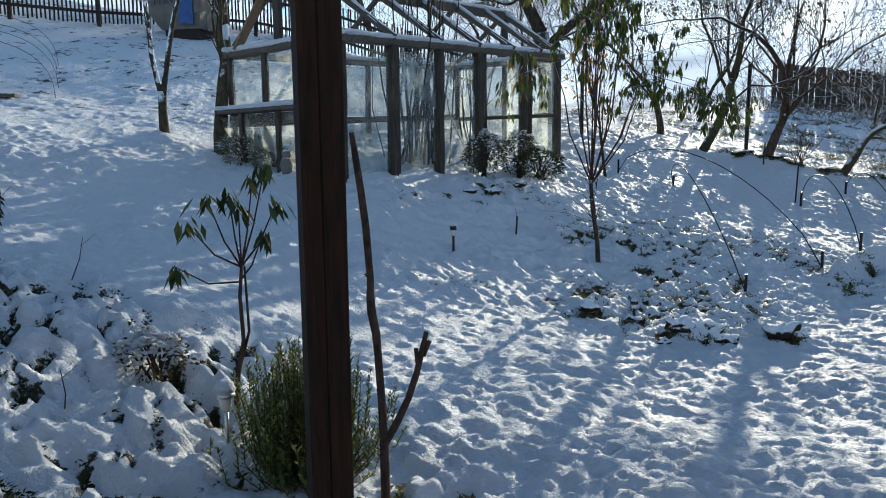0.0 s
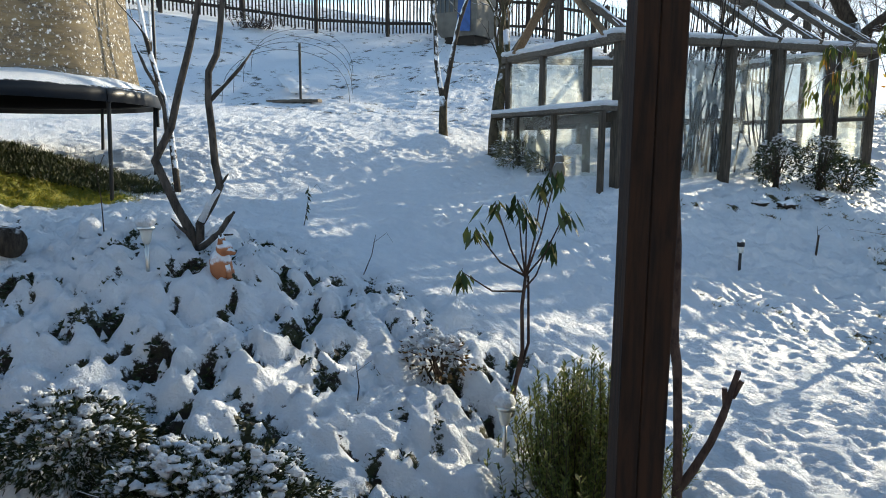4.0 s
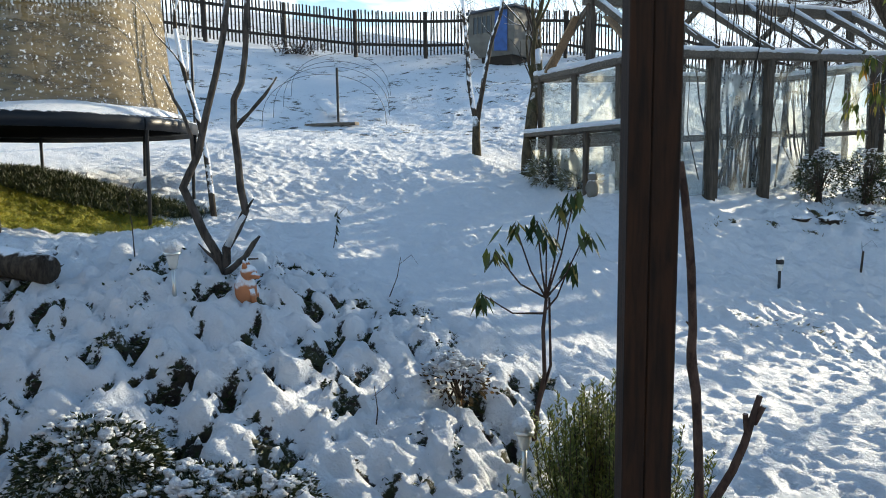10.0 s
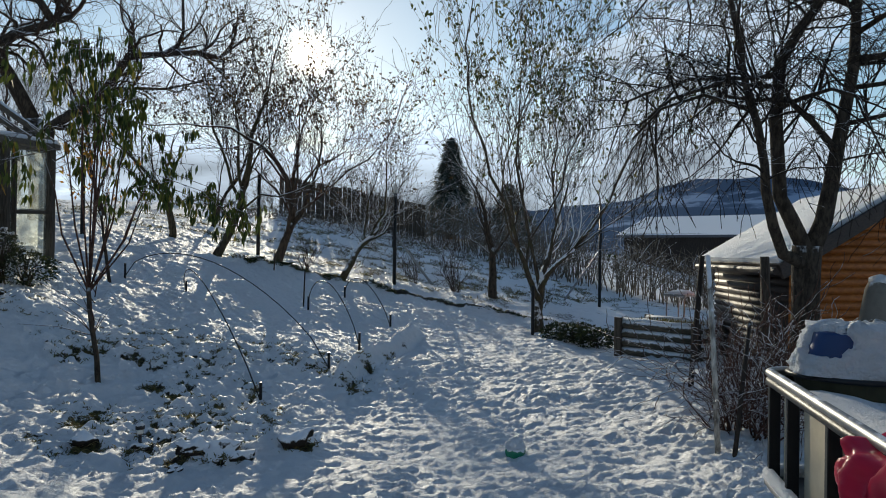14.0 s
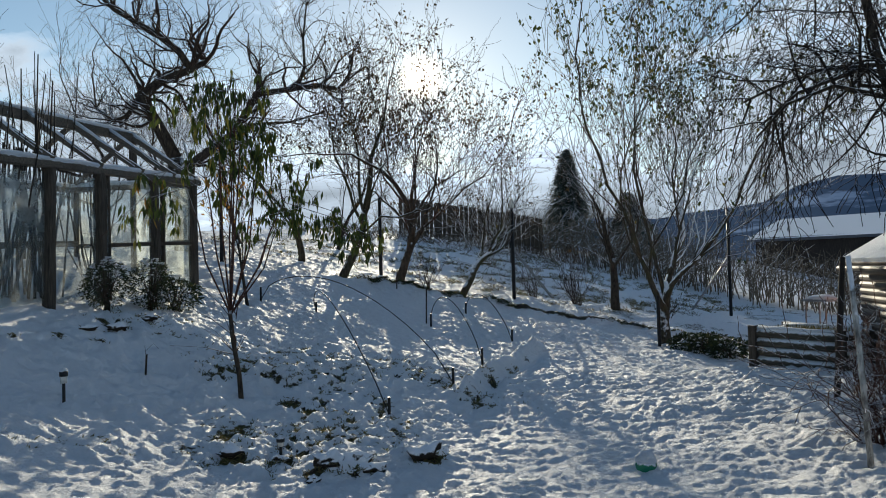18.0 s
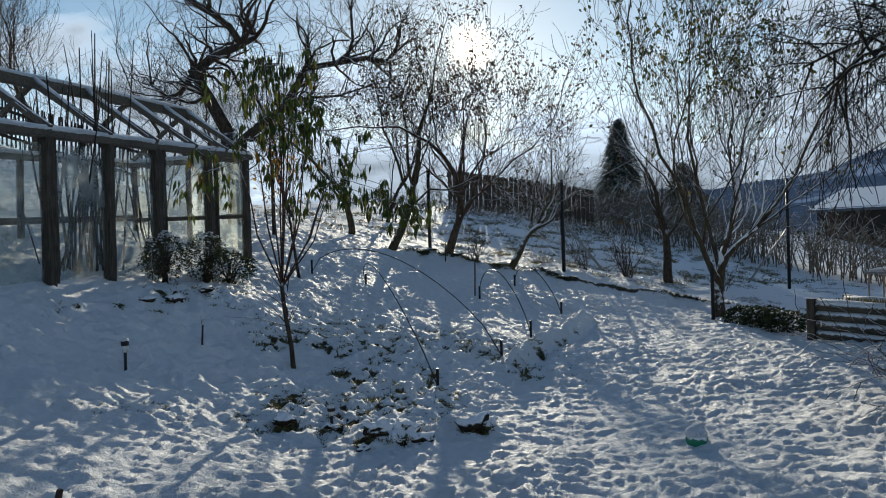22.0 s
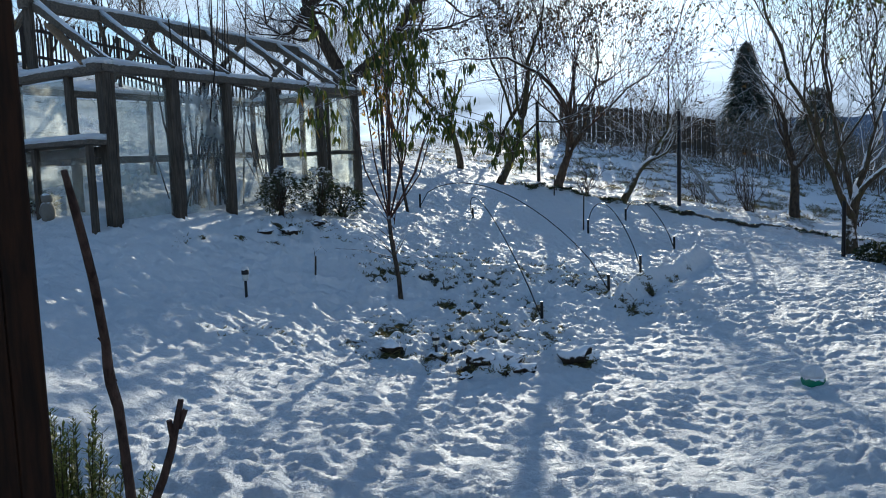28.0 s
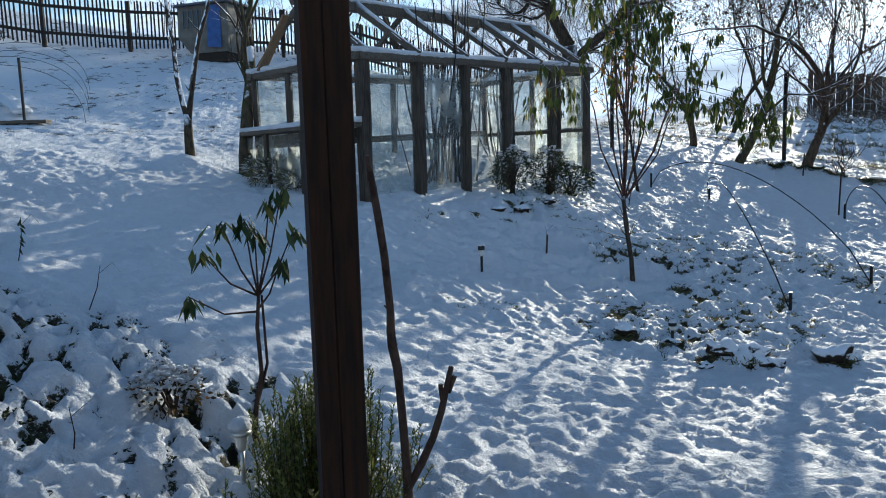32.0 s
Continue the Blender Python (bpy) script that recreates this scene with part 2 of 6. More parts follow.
BIRCHW = bark("pale_birch", (0.10, 0.09, 0.08), (0.62, 0.60, 0.56), (0.45, 0.7), None, 14.0)
TWIGR = bark("reddish_twig", (0.045, 0.02, 0.016), (0.14, 0.08, 0.06), (0.35, 0.65), None, 40.0)
LEAFG = leaf("olive_leaf", (0.035, 0.05, 0.012), (0.075, 0.085, 0.02), (0.19, 0.15, 0.03), None, 0.3)
LEAFY = leaf("yellow_green_leaf", (0.045, 0.068, 0.016), (0.11, 0.135, 0.026), (0.27, 0.23, 0.045), None, 0.45)
LEAFB = leaf("brown_leaf", (0.05, 0.036, 0.016), (0.10, 0.065, 0.026), (0.2, 0.11, 0.035), None, 0.25)
LEAFO = leaf("orange_leaf", (0.35, 0.16, 0.03), (0.45, 0.24, 0.04), (0.5, 0.35, 0.06), None, 0.5)
LEAFD = leaf("evergreen_leaf", (0.012, 0.022, 0.008), (0.035, 0.05, 0.016), (0.085, 0.085, 0.03), (0.78, 1.02), 0.15)
LEAFS = leaf("snowed_evergreen", (0.012, 0.022, 0.008), (0.035, 0.05, 0.016), (0.07, 0.075, 0.03), (0.38, 0.78), 0.12)
LEAFR = leaf("rhododendron_leaf", (0.03, 0.052, 0.014), (0.07, 0.092, 0.026), (0.20, 0.17, 0.04), (0.9, 1.15), 0.35)
NEEDLE = leaf("rosemary_needle", (0.09, 0.115, 0.025), (0.20, 0.22, 0.05), (0.34, 0.32, 0.10), (1.1, 1.5), 0.45)
LAVENDER = leaf("frosted_lavender", (0.07, 0.075, 0.045), (0.15, 0.155, 0.09), (0.24, 0.23, 0.15), (0.35, 0.8), 0.2)
# Needle greens are greyed for haze in front of them, besides the frost.
CONIFER = leaf("frost_haze_spruce_needles", (0.025, 0.042, 0.034), (0.05, 0.072, 0.055), (0.08, 0.10, 0.08), (0.85, 1.2), 0.15)
STRAW = leaf("dry_grass", (0.16, 0.13, 0.06), (0.10, 0.11, 0.035), (0.27, 0.22, 0.11), None, 0.3)
# Grass blades carry the yellow of sunlight in their own colour.
GREENG = leaf("sun_tinted_grass", (0.13, 0.16, 0.014), (0.30, 0.27, 0.03), (0.38, 0.30, 0.05), None, 0.4)
STEEL = plain("brushed_steel", (0.62, 0.62, 0.6), 0.32, 1.0, 0.3)
TUBE = plain("galvanised_tube", (0.30, 0.31, 0.32), 0.45, 0.9, 0.4, (0.9, 1.15))
BLACK = plain("black_plastic", (0.016, 0.017, 0.02), 0.42)
MATB = plain("black_woven_mat", (0.010, 0.010, 0.011), 0.95, 0.0, 0.2, None, 11.0, 0.0)
BLACKM = plain("black_metal", (0.025, 0.026, 0.028), 0.45, 0.6)
PADC = plain("trampoline_pad", (0.012, 0.014, 0.018), 0.4, 0.0, 0.3, (0.75, 1.0), 11.0, 0.25)
LAMPG = plain("frosted_lamp_glass", (0.72, 0.72, 0.68), 0.25)
RED = leaf("red_plastic_bag", (0.62, 0.02, 0.07), (0.66, 0.03, 0.09), (0.66, 0.03, 0.09), None, 0.35, 0.3)
BLUE = plain("blue_plastic", (0.012, 0.045, 0.16), 0.35)
BLUET = plain("blue_tarp", (0.035, 0.10, 0.30), 0.5, 0.0, 0.7, None, 5.0)
CREAM = plain("cream_sheet", (0.52, 0.46, 0.34), 0.6)
YELLOW = plain("dark_printed_plastic", (0.06, 0.06, 0.03), 0.5, 0.0, 0.8)
GREENP = plain("green_rubber_ball", (0.02, 0.22, 0.12), 0.4, 0.0, 0.2, (0.05, 0.25))
CLAY = plain("orange_clay", (0.50, 0.20, 0.09), 0.7, 0.0, 0.4, (0.15, 0.45), 8.0)
STONE = plain("pale_stone", (0.19, 0.175, 0.15), 0.85, 0.0, 0.5, (0.5, 0.8))
ROOFG = plain("snowed_roof", (0.10, 0.11, 0.13), 0.8, 0.0, 0.3, (0.35, 0.6), 3.0)
SOILD = plain("dark_soil", (0.035, 0.027, 0.02), 0.95, 0.0, 0.5, (0.78, 1.0))
CLOD = plain("clod_earth", (0.03, 0.022, 0.015), 0.95, 0.0, 0.5, (0.25, 0.5), 30.0)
CABINW = plain("grey_hut_board", (0.17, 0.155, 0.13), 0.8, 0.0, 0.6, None, 3.0)
WINDOWD = plain("dark_window", (0.03, 0.034, 0.04), 0.12, 0.0, 0.1)


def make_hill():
    m = Mat("hazy_wooded_hill", 0.95, spec=0.0)
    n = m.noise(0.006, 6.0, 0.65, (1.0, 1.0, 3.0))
    # Distance haze is painted into both tones as blue.
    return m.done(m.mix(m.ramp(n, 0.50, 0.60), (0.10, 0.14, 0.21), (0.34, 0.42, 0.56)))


def make_glass():
    m = Mat("misted_glass", 0.1)
    nt = m.nt
    haze = m.ramp(m.math("ADD", m.noise(1.3, 4.0, 0.6), m.math("MULTIPLY", m.noise(9.0, 5.0, 0.7), 0.35)), 0.50, 0.95)
    clear = nt.nodes.new("ShaderNodeBsdfTransparent")
    clear.inputs[0].default_value = (0.97, 0.985, 0.975, 1)
    gloss = nt.nodes.new("ShaderNodeBsdfGlossy")
    gloss.inputs["Roughness"].default_value = 0.06
    facing = nt.nodes.new("ShaderNodeLayerWeight")
    facing.inputs[0].default_value = 0.25
    sheen = m.math("ADD", m.math("MULTIPLY", m.math("POWER", facing.outputs["Facing"], 3.0), 0.5), 0.03)
    a = nt.nodes.new("ShaderNodeMixShader")
    nt.links.new(sheen, a.inputs[0])
    nt.links.new(clear.outputs[0], a.inputs[1])
    nt.links.new(gloss.outputs[0], a.inputs[2])
    mist = nt.nodes.new("ShaderNodeBsdfTranslucent")
    m.put(mist.inputs[0], m.mix(m.ramp(m.noise(0.9, 3.0), 0.4, 0.65), (0.80, 0.86, 0.88), (0.82, 0.82, 0.70)))
    b = nt.nodes.new("ShaderNodeMixShader")
    nt.links.new(m.math("ADD", m.math("MULTIPLY", haze, 0.36), 0.04), b.inputs[0])
    nt.links.new(a.outputs[0], b.inputs[1])
    nt.links.new(mist.outputs[0], b.inputs[2])
    nt.links.new(b.outputs[0], nt.nodes["Material Output"].inputs[0])
    return m.mat


def make_net():
    m = Mat("safety_net", 0.7)
    nt = m.nt
    snow = m.ramp(m.noise(24.0, 3.0, 0.65), 0.585, 0.64)
    streak = m.noise(3.0, 5.0, 0.65, (1.0, 1.0, 4.0))
    col = m.mix(snow, m.mix(m.ramp(streak, 0.35, 0.65), (0.075, 0.058, 0.032), (0.21, 0.155, 0.07)), (0.8, 0.8, 0.8))
    m.put(m.bsdf.inputs["Base Color"], col)
    clear = nt.nodes.new("ShaderNodeBsdfTransparent")
    a = nt.nodes.new("ShaderNodeMixShader")
    nt.links.new(m.math("MAXIMUM", snow, 0.78), a.inputs[0])
    nt.links.new(clear.outputs[0], a.inputs[1])
    tr = nt.nodes.new("ShaderNodeBsdfTranslucent")
    m.put(tr.inputs[0], col)
    bm_ = nt.nodes.new("ShaderNodeMixShader")
    bm_.inputs[0].default_value = 0.4
    nt.links.new(m.bsdf.outputs[0], bm_.inputs[1])
    nt.links.new(tr.outputs[0], bm_.inputs[2])
    nt.links.new(bm_.outputs[0], a.inputs[2])
    nt.links.new(a.outputs[0], nt.nodes["Material Output"].inputs[0])
    return m.mat


HILL, GLASS, NET = make_hill(), make_glass(), make_net()

# ---- mesh helpers ----


class Acc:
    """Collects faces of one part."""

    def __init__(self):
        self.v, self.f = [], []

    def ring(self, pts):
        i = len(self.v)
        self.v.extend(pts)
        return list(range(i, i + len(pts)))

    def join(self, a, b):
        n = len(a)
        for k in range(n):
            self.f.append((a[k], a[(k + 1) % n], b[(k + 1) % n], b[k]))

    def tube(self, pts, radii, sides=6, caps=True):
        prev, side = None, None
        n = len(pts)
        for i, p in enumerate(pts):
            d = (pts[min(i + 1, n - 1)] - pts[max(i - 1, 0)])
            d = d.normalized() if d.length > 1e-9 else Vector((0, 0, 1))
            if side is None:
                side = d.cross(Vector((0.31, 0.17, 0.93)) if abs(d.z) < 0.9 else Vector((1, 0.1, 0))).normalized()
            else:
                side = (side - d * side.dot(d)).normalized()
            other = d.cross(side)
            r = radii[i]
            ring = self.ring([tuple(p + (side * math.cos(a) + other * math.sin(a)) * r)
                              for a in (2 * math.pi * k / sides for k in range(sides))])
            if prev:
                self.join(prev, ring)
            elif caps:
                self.f.append(tuple(reversed(ring)))
            prev = ring
        if caps:
            self.f.append(tuple(prev))
        return self

    def beam(self, p, q, w, h, chamfer=0.12, up=(0, 0, 1), wobble=0.0, rng=random):
        p, q = Vector(p), Vector(q)
        d = (q - p).normalized()
        x = d.cross(Vector(up))
        x = x.normalized() if x.length > 1e-4 else Vector((1, 0, 0))
        y = x.cross(d)
        c = min(w, h) * chamfer
        prof = [(-w / 2 + c, -h / 2), (w / 2 - c, -h / 2), (w / 2, -h / 2 + c), (w / 2, h / 2 - c),
                (w / 2 - c, h / 2), (-w / 2 + c, h / 2), (-w / 2, h / 2 - c), (-w / 2, -h / 2 + c)]
        steps = 1 if not wobble else max(2, int((q - p).length / 0.35))
        prev = None
        for i in range(steps + 1):
            o = p.lerp(q, i / steps)
            if wobble:
                o = o + x * rng.uniform(-wobble, wobble) + y * rng.uniform(-wobble, wobble)
            ring = self.ring([tuple(o + x * a + y * b) for a, b in prof])
            if prev:
                self.join(prev, ring)
            else:
                self.f.append(tuple(reversed(ring)))
            prev = ring
        self.f.append(tuple(prev))
        return self

    def box(self, c, size, m=None):
        c = Vector(c)
        pts = [Vector((sx * size[0] / 2, sy * size[1] / 2, sz * size[2] / 2)) for sz in (-1, 1) for sx, sy in ((-1, -1), (1, -1), (1, 1), (-1, 1))]
        ids = self.ring([tuple(c + (m @ p if m else p)) for p in pts])
        a, b = ids[:4], ids[4:]
        self.join(a, b)
        self.f.append(tuple(reversed(a)))
        self.f.append(tuple(b))
        return self

    def lathe(self, c, prof, sides=16, squash=1.0):
        prev = None
        for r, z in prof:
            ring = self.ring([(c[0] + r * math.cos(t), c[1] + r * squash * math.sin(t), c[2] + z) for t in (2 * math.pi * k / sides for k in range(sides))])
            if prev:
                self.join(prev, ring)
            else:
                self.f.append(tuple(reversed(ring)))
            prev = ring
        self.f.append(tuple(prev))
        return self

    def lump(self, c, size, rng, rough=0.2, rows=6, sides=10, seed=0.0, floor=-1.0):
        """An irregular rounded heap."""
        prev = None
        for j in range(rows + 1):
            lat = -math.pi / 2 + math.pi * j / rows
            pts = []
            for k in range(sides):
                lon = 2 * math.pi * k / sides
                n = Vector((math.cos(lat) * math.cos(lon), math.cos(lat) * math.sin(lon), math.sin(lat)))
                s = 1 + rough * noise.noise(n * 1.7 + Vector((seed, seed * 2.1, 3))) * 2 + rough * 0.7 * noise.noise(n * 4.5 + Vector((seed, 1, seed)))
                pts.append((c[0] + n.x * size[0] * s, c[1] + n.y * size[1] * s, c[2] + max(n.z, floor) * size[2] * s))
            ring = self.ring(pts)
            if prev:
                self.join(prev, ring)
            prev = ring
        return self

    def blade(self, p, d, length, width, side, fold=0.0):
        """A pointed leaf of four corners and a middle rib."""
        p, d = Vector(p), Vector(d)
        mid = p + d * length * 0.45
        dn = Vector((0, 0, -fold * length))
        i = self.ring([tuple(p), tuple(mid + side * width / 2 + dn * 0.3), tuple(p + d * length + dn), tuple(mid - side * width / 2 + dn * 0.3)])
        self.f.append((i[0], i[1], i[2]))
        self.f.append((i[0], i[2], i[3]))

    def panel(self, a, b, c, d, thick):
        """A sheet through four corners with a thickness."""
        a, b, c, d = Vector(a), Vector(b), Vector(c), Vector(d)
        n = (b - a).cross(d - a).normalized() * thick / 2
        r1 = self.ring([tuple(p - n) for p in (a, b, c, d)])
        r2 = self.ring([tuple(p + n) for p in (a, b, c, d)])
        self.join(r1, r2)
        self.f.append(tuple(reversed(r1)))
        self.f.append(tuple(r2))
        return self

    def mesh(self, name, material, smooth=False):
        me = bpy.data.meshes.new(name)
        me.from_pydata(self.v, [], self.f)
        me.materials.append(material)
        if smooth:
            me.polygons.foreach_set("use_smooth", [True] * len(me.polygons))
        me.update()
        return me


def thing(name, label, category, at, group="", kind="", rz=0.0):
    ob = new(name)
    ob.empty_display_size = 0.2
    ob.matrix_basis = pose(at[0], at[1], at[2], 0, 0, rz)
    return tagged(ob, label, category, group, kind)


def part(name, acc, material, parent, label="", smooth=False):
    ob = new(name, acc.mesh(name, material, smooth) if isinstance(acc, Acc) else acc)
    ob.parent = parent
    return tagged(ob, label)


def solo(name, acc, material, label, category, at=(0, 0, 0), group="", kind="", smooth=False, rz=0.0):
    ob = new(name, acc.mesh(name, material, smooth))
    ob.matrix_basis = pose(at[0], at[1], at[2], 0, 0, rz)
    return tagged(ob, label, category, group, kind)


V3 = Vector

# ---- terrain ----
XS = np.array([-22, -13, -8, -5, -3, -1, 1.5, 4.5, 8, 12, 20.0])
YS = np.array([-3, 2.5, 4, 5.5, 8, 11, 14.5, 19, 28.0])
HEIGHTS = np.array([
    (2.95, 1.10, 0.27, -0.23, -0.50, -0.64, -0.63, -0.48, -0.33, -0.34, -0.83),
    (3.74, 1.69, 1.06, 0.68, 0.07, -0.33, -0.33, -0.22, 0.02, 0.05, -0.40),
    (3.98, 1.83, 1.17, 1.06, 0.46, -0.26, -0.31, -0.25, 0.02, 0.07, -0.33),
    (4.24, 1.96, 1.20, 1.04, 0.62, -0.03, -0.33, -0.28, 0.05, 0.05, -0.27),
    (4.72, 2.20, 1.54, 1.11, 0.92, 0.43, -0.10, -0.18, -0.03, -0.06, -0.20),
    (5.41, 2.60, 2.12, 1.80, 1.49, 1.39, 0.78, 0.42, 0.16, -0.05, -0.16),
    (6.35, 3.30, 2.62, 2.47, 2.27, 2.01, 1.63, 1.45, 1.07, 0.57, 0.04),
    (7.38, 4.43, 3.74, 3.45, 3.15, 2.80, 2.45, 2.20, 1.90, 1.50, 0.70),
    (9.20, 7.13, 6.40, 5.75, 5.10, 4.35, 3.60, 3.30, 3.40, 3.25, 2.50),
])
# mounds: x, y, rise, radius
MOUNDS = [(-1.5, 9.7, 0.2, 1.0), (-3.85, 4.5, 0.2, 0.8), (-7.3, 6.7, -0.16, 1.3), (-4.5, 11.5, 0.12, 0.5),
          (-5.7, 4.7, -0.14, 0.9), (2.45, 7.0, 0.1, 0.28), (3.35, 7.0, 0.1, 0.25), (1.6, 7.7, 0.07, 0.3), (0.3, 10.2, 0.12, 0.7), (1.4, 10.9, 0.14, 0.7)]


def hermite(nodes, vals, q, axis):
    d = np.gradient(vals, nodes, axis=axis)
    i = np.clip(np.searchsorted(nodes, q) - 1, 0, len(nodes) - 2)
    h = nodes[i + 1] - nodes[i]
    t = np.clip((q - nodes[i]) / h, 0, 1)
    if axis == 1:
        w = lambda a: a[:, i]
    else:
        w = lambda a: a[i, :]
        t, h = t[:, None], h[:, None]
    return w(vals) * (2 * t**3 - 3 * t * t + 1) + (vals[i + 1, :] if axis == 0 else vals[:, i + 1]) * (3 * t * t - 2 * t**3) \
        + h * (w(d) * (t**3 - 2 * t * t + t) + (d[i + 1, :] if axis == 0 else d[:, i + 1]) * (t**3 - t * t))


def broad(xs, ys):
    """Ground heights on the grid of xs by ys."""
    g = hermite(YS, hermite(XS, HEIGHTS, np.clip(xs, XS[0], XS[-1]), 1), np.clip(ys, YS[0], YS[-1]), 0)
    x, y = xs[None, :], ys[:, None]
    for mx, my, rise, rad in MOUNDS:
        g = g + rise * np.exp(-((x - mx)**2 + (y - my)**2) / rad**2)
    # the low wall of the bed and the bank behind the path
    far = np.maximum(np.maximum(x - 20, 0) * 0.06, 0)
    g = g - np.minimum(far, 6.0) + np.minimum(np.maximum(y - 28, 0) * 0.05, 4.0) * np.clip((-4 - x) / 10, 0, 1)
    return g


def ground(x, y):
    return float(broad(np.array([float(x)]), np.array([float(y)]))[0, 0])


def surface(x, y):
    """Height of the finished snow surface."""
    i, j = int(np.searchsorted(gx, x)), int(np.searchsorted(gy, y))
    return float(GZ[j, i])


def lattice(i, j, seed):
    h = np.sin(i * 127.1 + j * 311.7 + seed * 74.7) * 43758.5453
    return h - np.floor(h)


def value_noise(x, y, seed=0):
    i, j = np.floor(x), np.floor(y)
    u, v = x - i, y - j
    u, v = u * u * (3 - 2 * u), v * v * (3 - 2 * v)
    return (lattice(i, j, seed) * (1 - u) + lattice(i + 1, j, seed) * u) * (1 - v) + (lattice(i, j + 1, seed) * (1 - u) + lattice(i + 1, j + 1, seed) * u) * v


def fbm(x, y, octaves=4, seed=0):
    s, a = 0.0, 0.5
    for o in range(octaves):
        s, a, x, y = s + a * value_noise(x, y, seed + o), a * 0.5, x * 2.03 + 7.1, y * 2.03 + 3.7
    return s


def cells(x, y, seed=0):
    i, j = np.floor(x), np.floor(y)
    best = np.full(np.broadcast(x, y).shape, 9.0)
    for a in (-1, 0, 1):
        for b in (-1, 0, 1):
            dx = i + a + lattice(i + a, j + b, seed) - x
            dy = j + b + lattice(i + a, j + b, seed + 5) - y
            best = np.minimum(best, dx * dx + dy * dy)
    return np.sqrt(best)


def spaced(stops):
    out = [stops[0][0]]
    for (a, s), (b, e) in zip(stops, stops[1:]):
        while out[-1] < b - 1e-6:
            t = (out[-1] - a) / (b - a)
            out.append(min(b, out[-1] + s + (e - s) * t))
    return np.array(out)


def smooth_in(v, a, b):
    t = np.clip((v - a) / (b - a), 0, 1)
    return t * t * (3 - 2 * t)


gx = spaced([(-2500, 400), (-60, 6), (-18, 0.14), (-11, 0.07), (-6.8, 0.033), (7.5, 0.032), (10, 0.07), (18, 0.18), (60, 6), (2500, 400)])
gy = spaced([(-400, 80), (-6, 1.0), (1.6, 0.026), (9.0, 0.032), (13.0, 0.055), (22, 0.10), (27, 0.15), (34, 1.0), (70, 6), (2500, 400)])
GX, GY = np.meshgrid(gx, gy)
near_mask = smooth_in(GX, -14, -8) * smooth_in(-GX, -22, -14) * smooth_in(-GY, -32, -20)
bed = smooth_in(-GX, 0.55, 1.5) * smooth_in(-GY, -6.4, -5.0) * smooth_in(GX, -7, -5.2)
bed = np.maximum(bed, np.exp(-(((GX + 0.2) / 0.8)**2 + ((GY - 3.3) / 0.75)**2)**2))
plot = np.exp(-(((GX - 2.6) / 3.3)**2 + ((GY - 9.0) / 2.0)**2)**2)
along, across = (GX - 0.6) * 0.63 + (GY - 10.6) * 0.777, (GX - 0.6) * -0.777 + (GY - 10.6) * 0.63
plot = np.maximum(plot, np.exp(-((along / 2.4)**2 + (across / 0.6)**2)**2))
hill = smooth_in(GY - 0.0 * GX, 11.5, 14) * smooth_in(-GX, 1, 3)
warp = (fbm(GX * 1.3, GY * 1.3, 3, 11) - 0.5) * 0.5
down_sun, cross_sun = GX * 0.44 + GY * 0.90, GX * 0.90 - GY * 0.44
lump1 = cells((cross_sun + warp) * 8.2, (down_sun - warp) * 13.0, 1)
lump2 = cells((GX + warp) * 17.0, (GY + warp) * 20.0, 2)
broadn = fbm(GX * 0.9, GY * 0.9, 4, 3)
amp = 0.72 + 0.5 * smooth_in(broadn, 0.35, 0.62)
rolls = fbm((cross_sun + warp) * 6.4, (down_sun - warp) * 11.5, 4, 61) - 0.47
relief = (0.045 * (lump1 - 0.45) + 0.024 * (lump2 - 0.45) + 0.100 * rolls) * amp
track = smooth_in(GX, -1.3, 0.0) * smooth_in(-GX, -2.2, -0.6) * smooth_in(-GY, -8.6, -5.5) * smooth_in(GY, 5.3, 6.6)
relief = relief * (1 - 0.4 * track) * (1 - 0.4 * smooth_in(-GX, 2.0, 4.0) * smooth_in(GY, 6.5, 8.5)) * 0.92
heap1 = cells((GX + warp) * 2.7, (GY - warp) * 3.5, 7)
heap2 = cells((GX - warp) * 6.5, (GY + warp) * 8.0, 8)
crack = fbm(GX * 12.0 + warp * 6, GY * 6.0 + warp * 5, 4, 91)
crag = fbm(GX * 11.0, GY * 13.0, 4, 71) - 0.47
fluff = fbm(GX * 24.0, GY * 26.0, 3, 77) - 0.44
heaps = 0.22 * (0.32 - heap1**2) + 0.10 * (0.3 - heap2**2) + 0.03 * (0.3 - lump2**2) + 0.09 * rolls + 0.14 * crag + 0.05 * fluff - 0.07 * smooth_in(crack, 0.51, 0.62)
weedy = fbm(GX * 7.0, GY * 9.0, 4, 15) - 0.47
plotn = 0.05 * (0.5 - cells((GX + warp) * 5.2, (GY - warp) * 6.6, 9)) + 0.19 * weedy + relief * 1.0
micro = relief * (1 - bed) * (1 - plot) + heaps * bed + plotn * plot * (1 - bed)
GZ = broad(gx, gy) + micro * near_mask + (broadn - 0.5) * 0.18 * near_mask
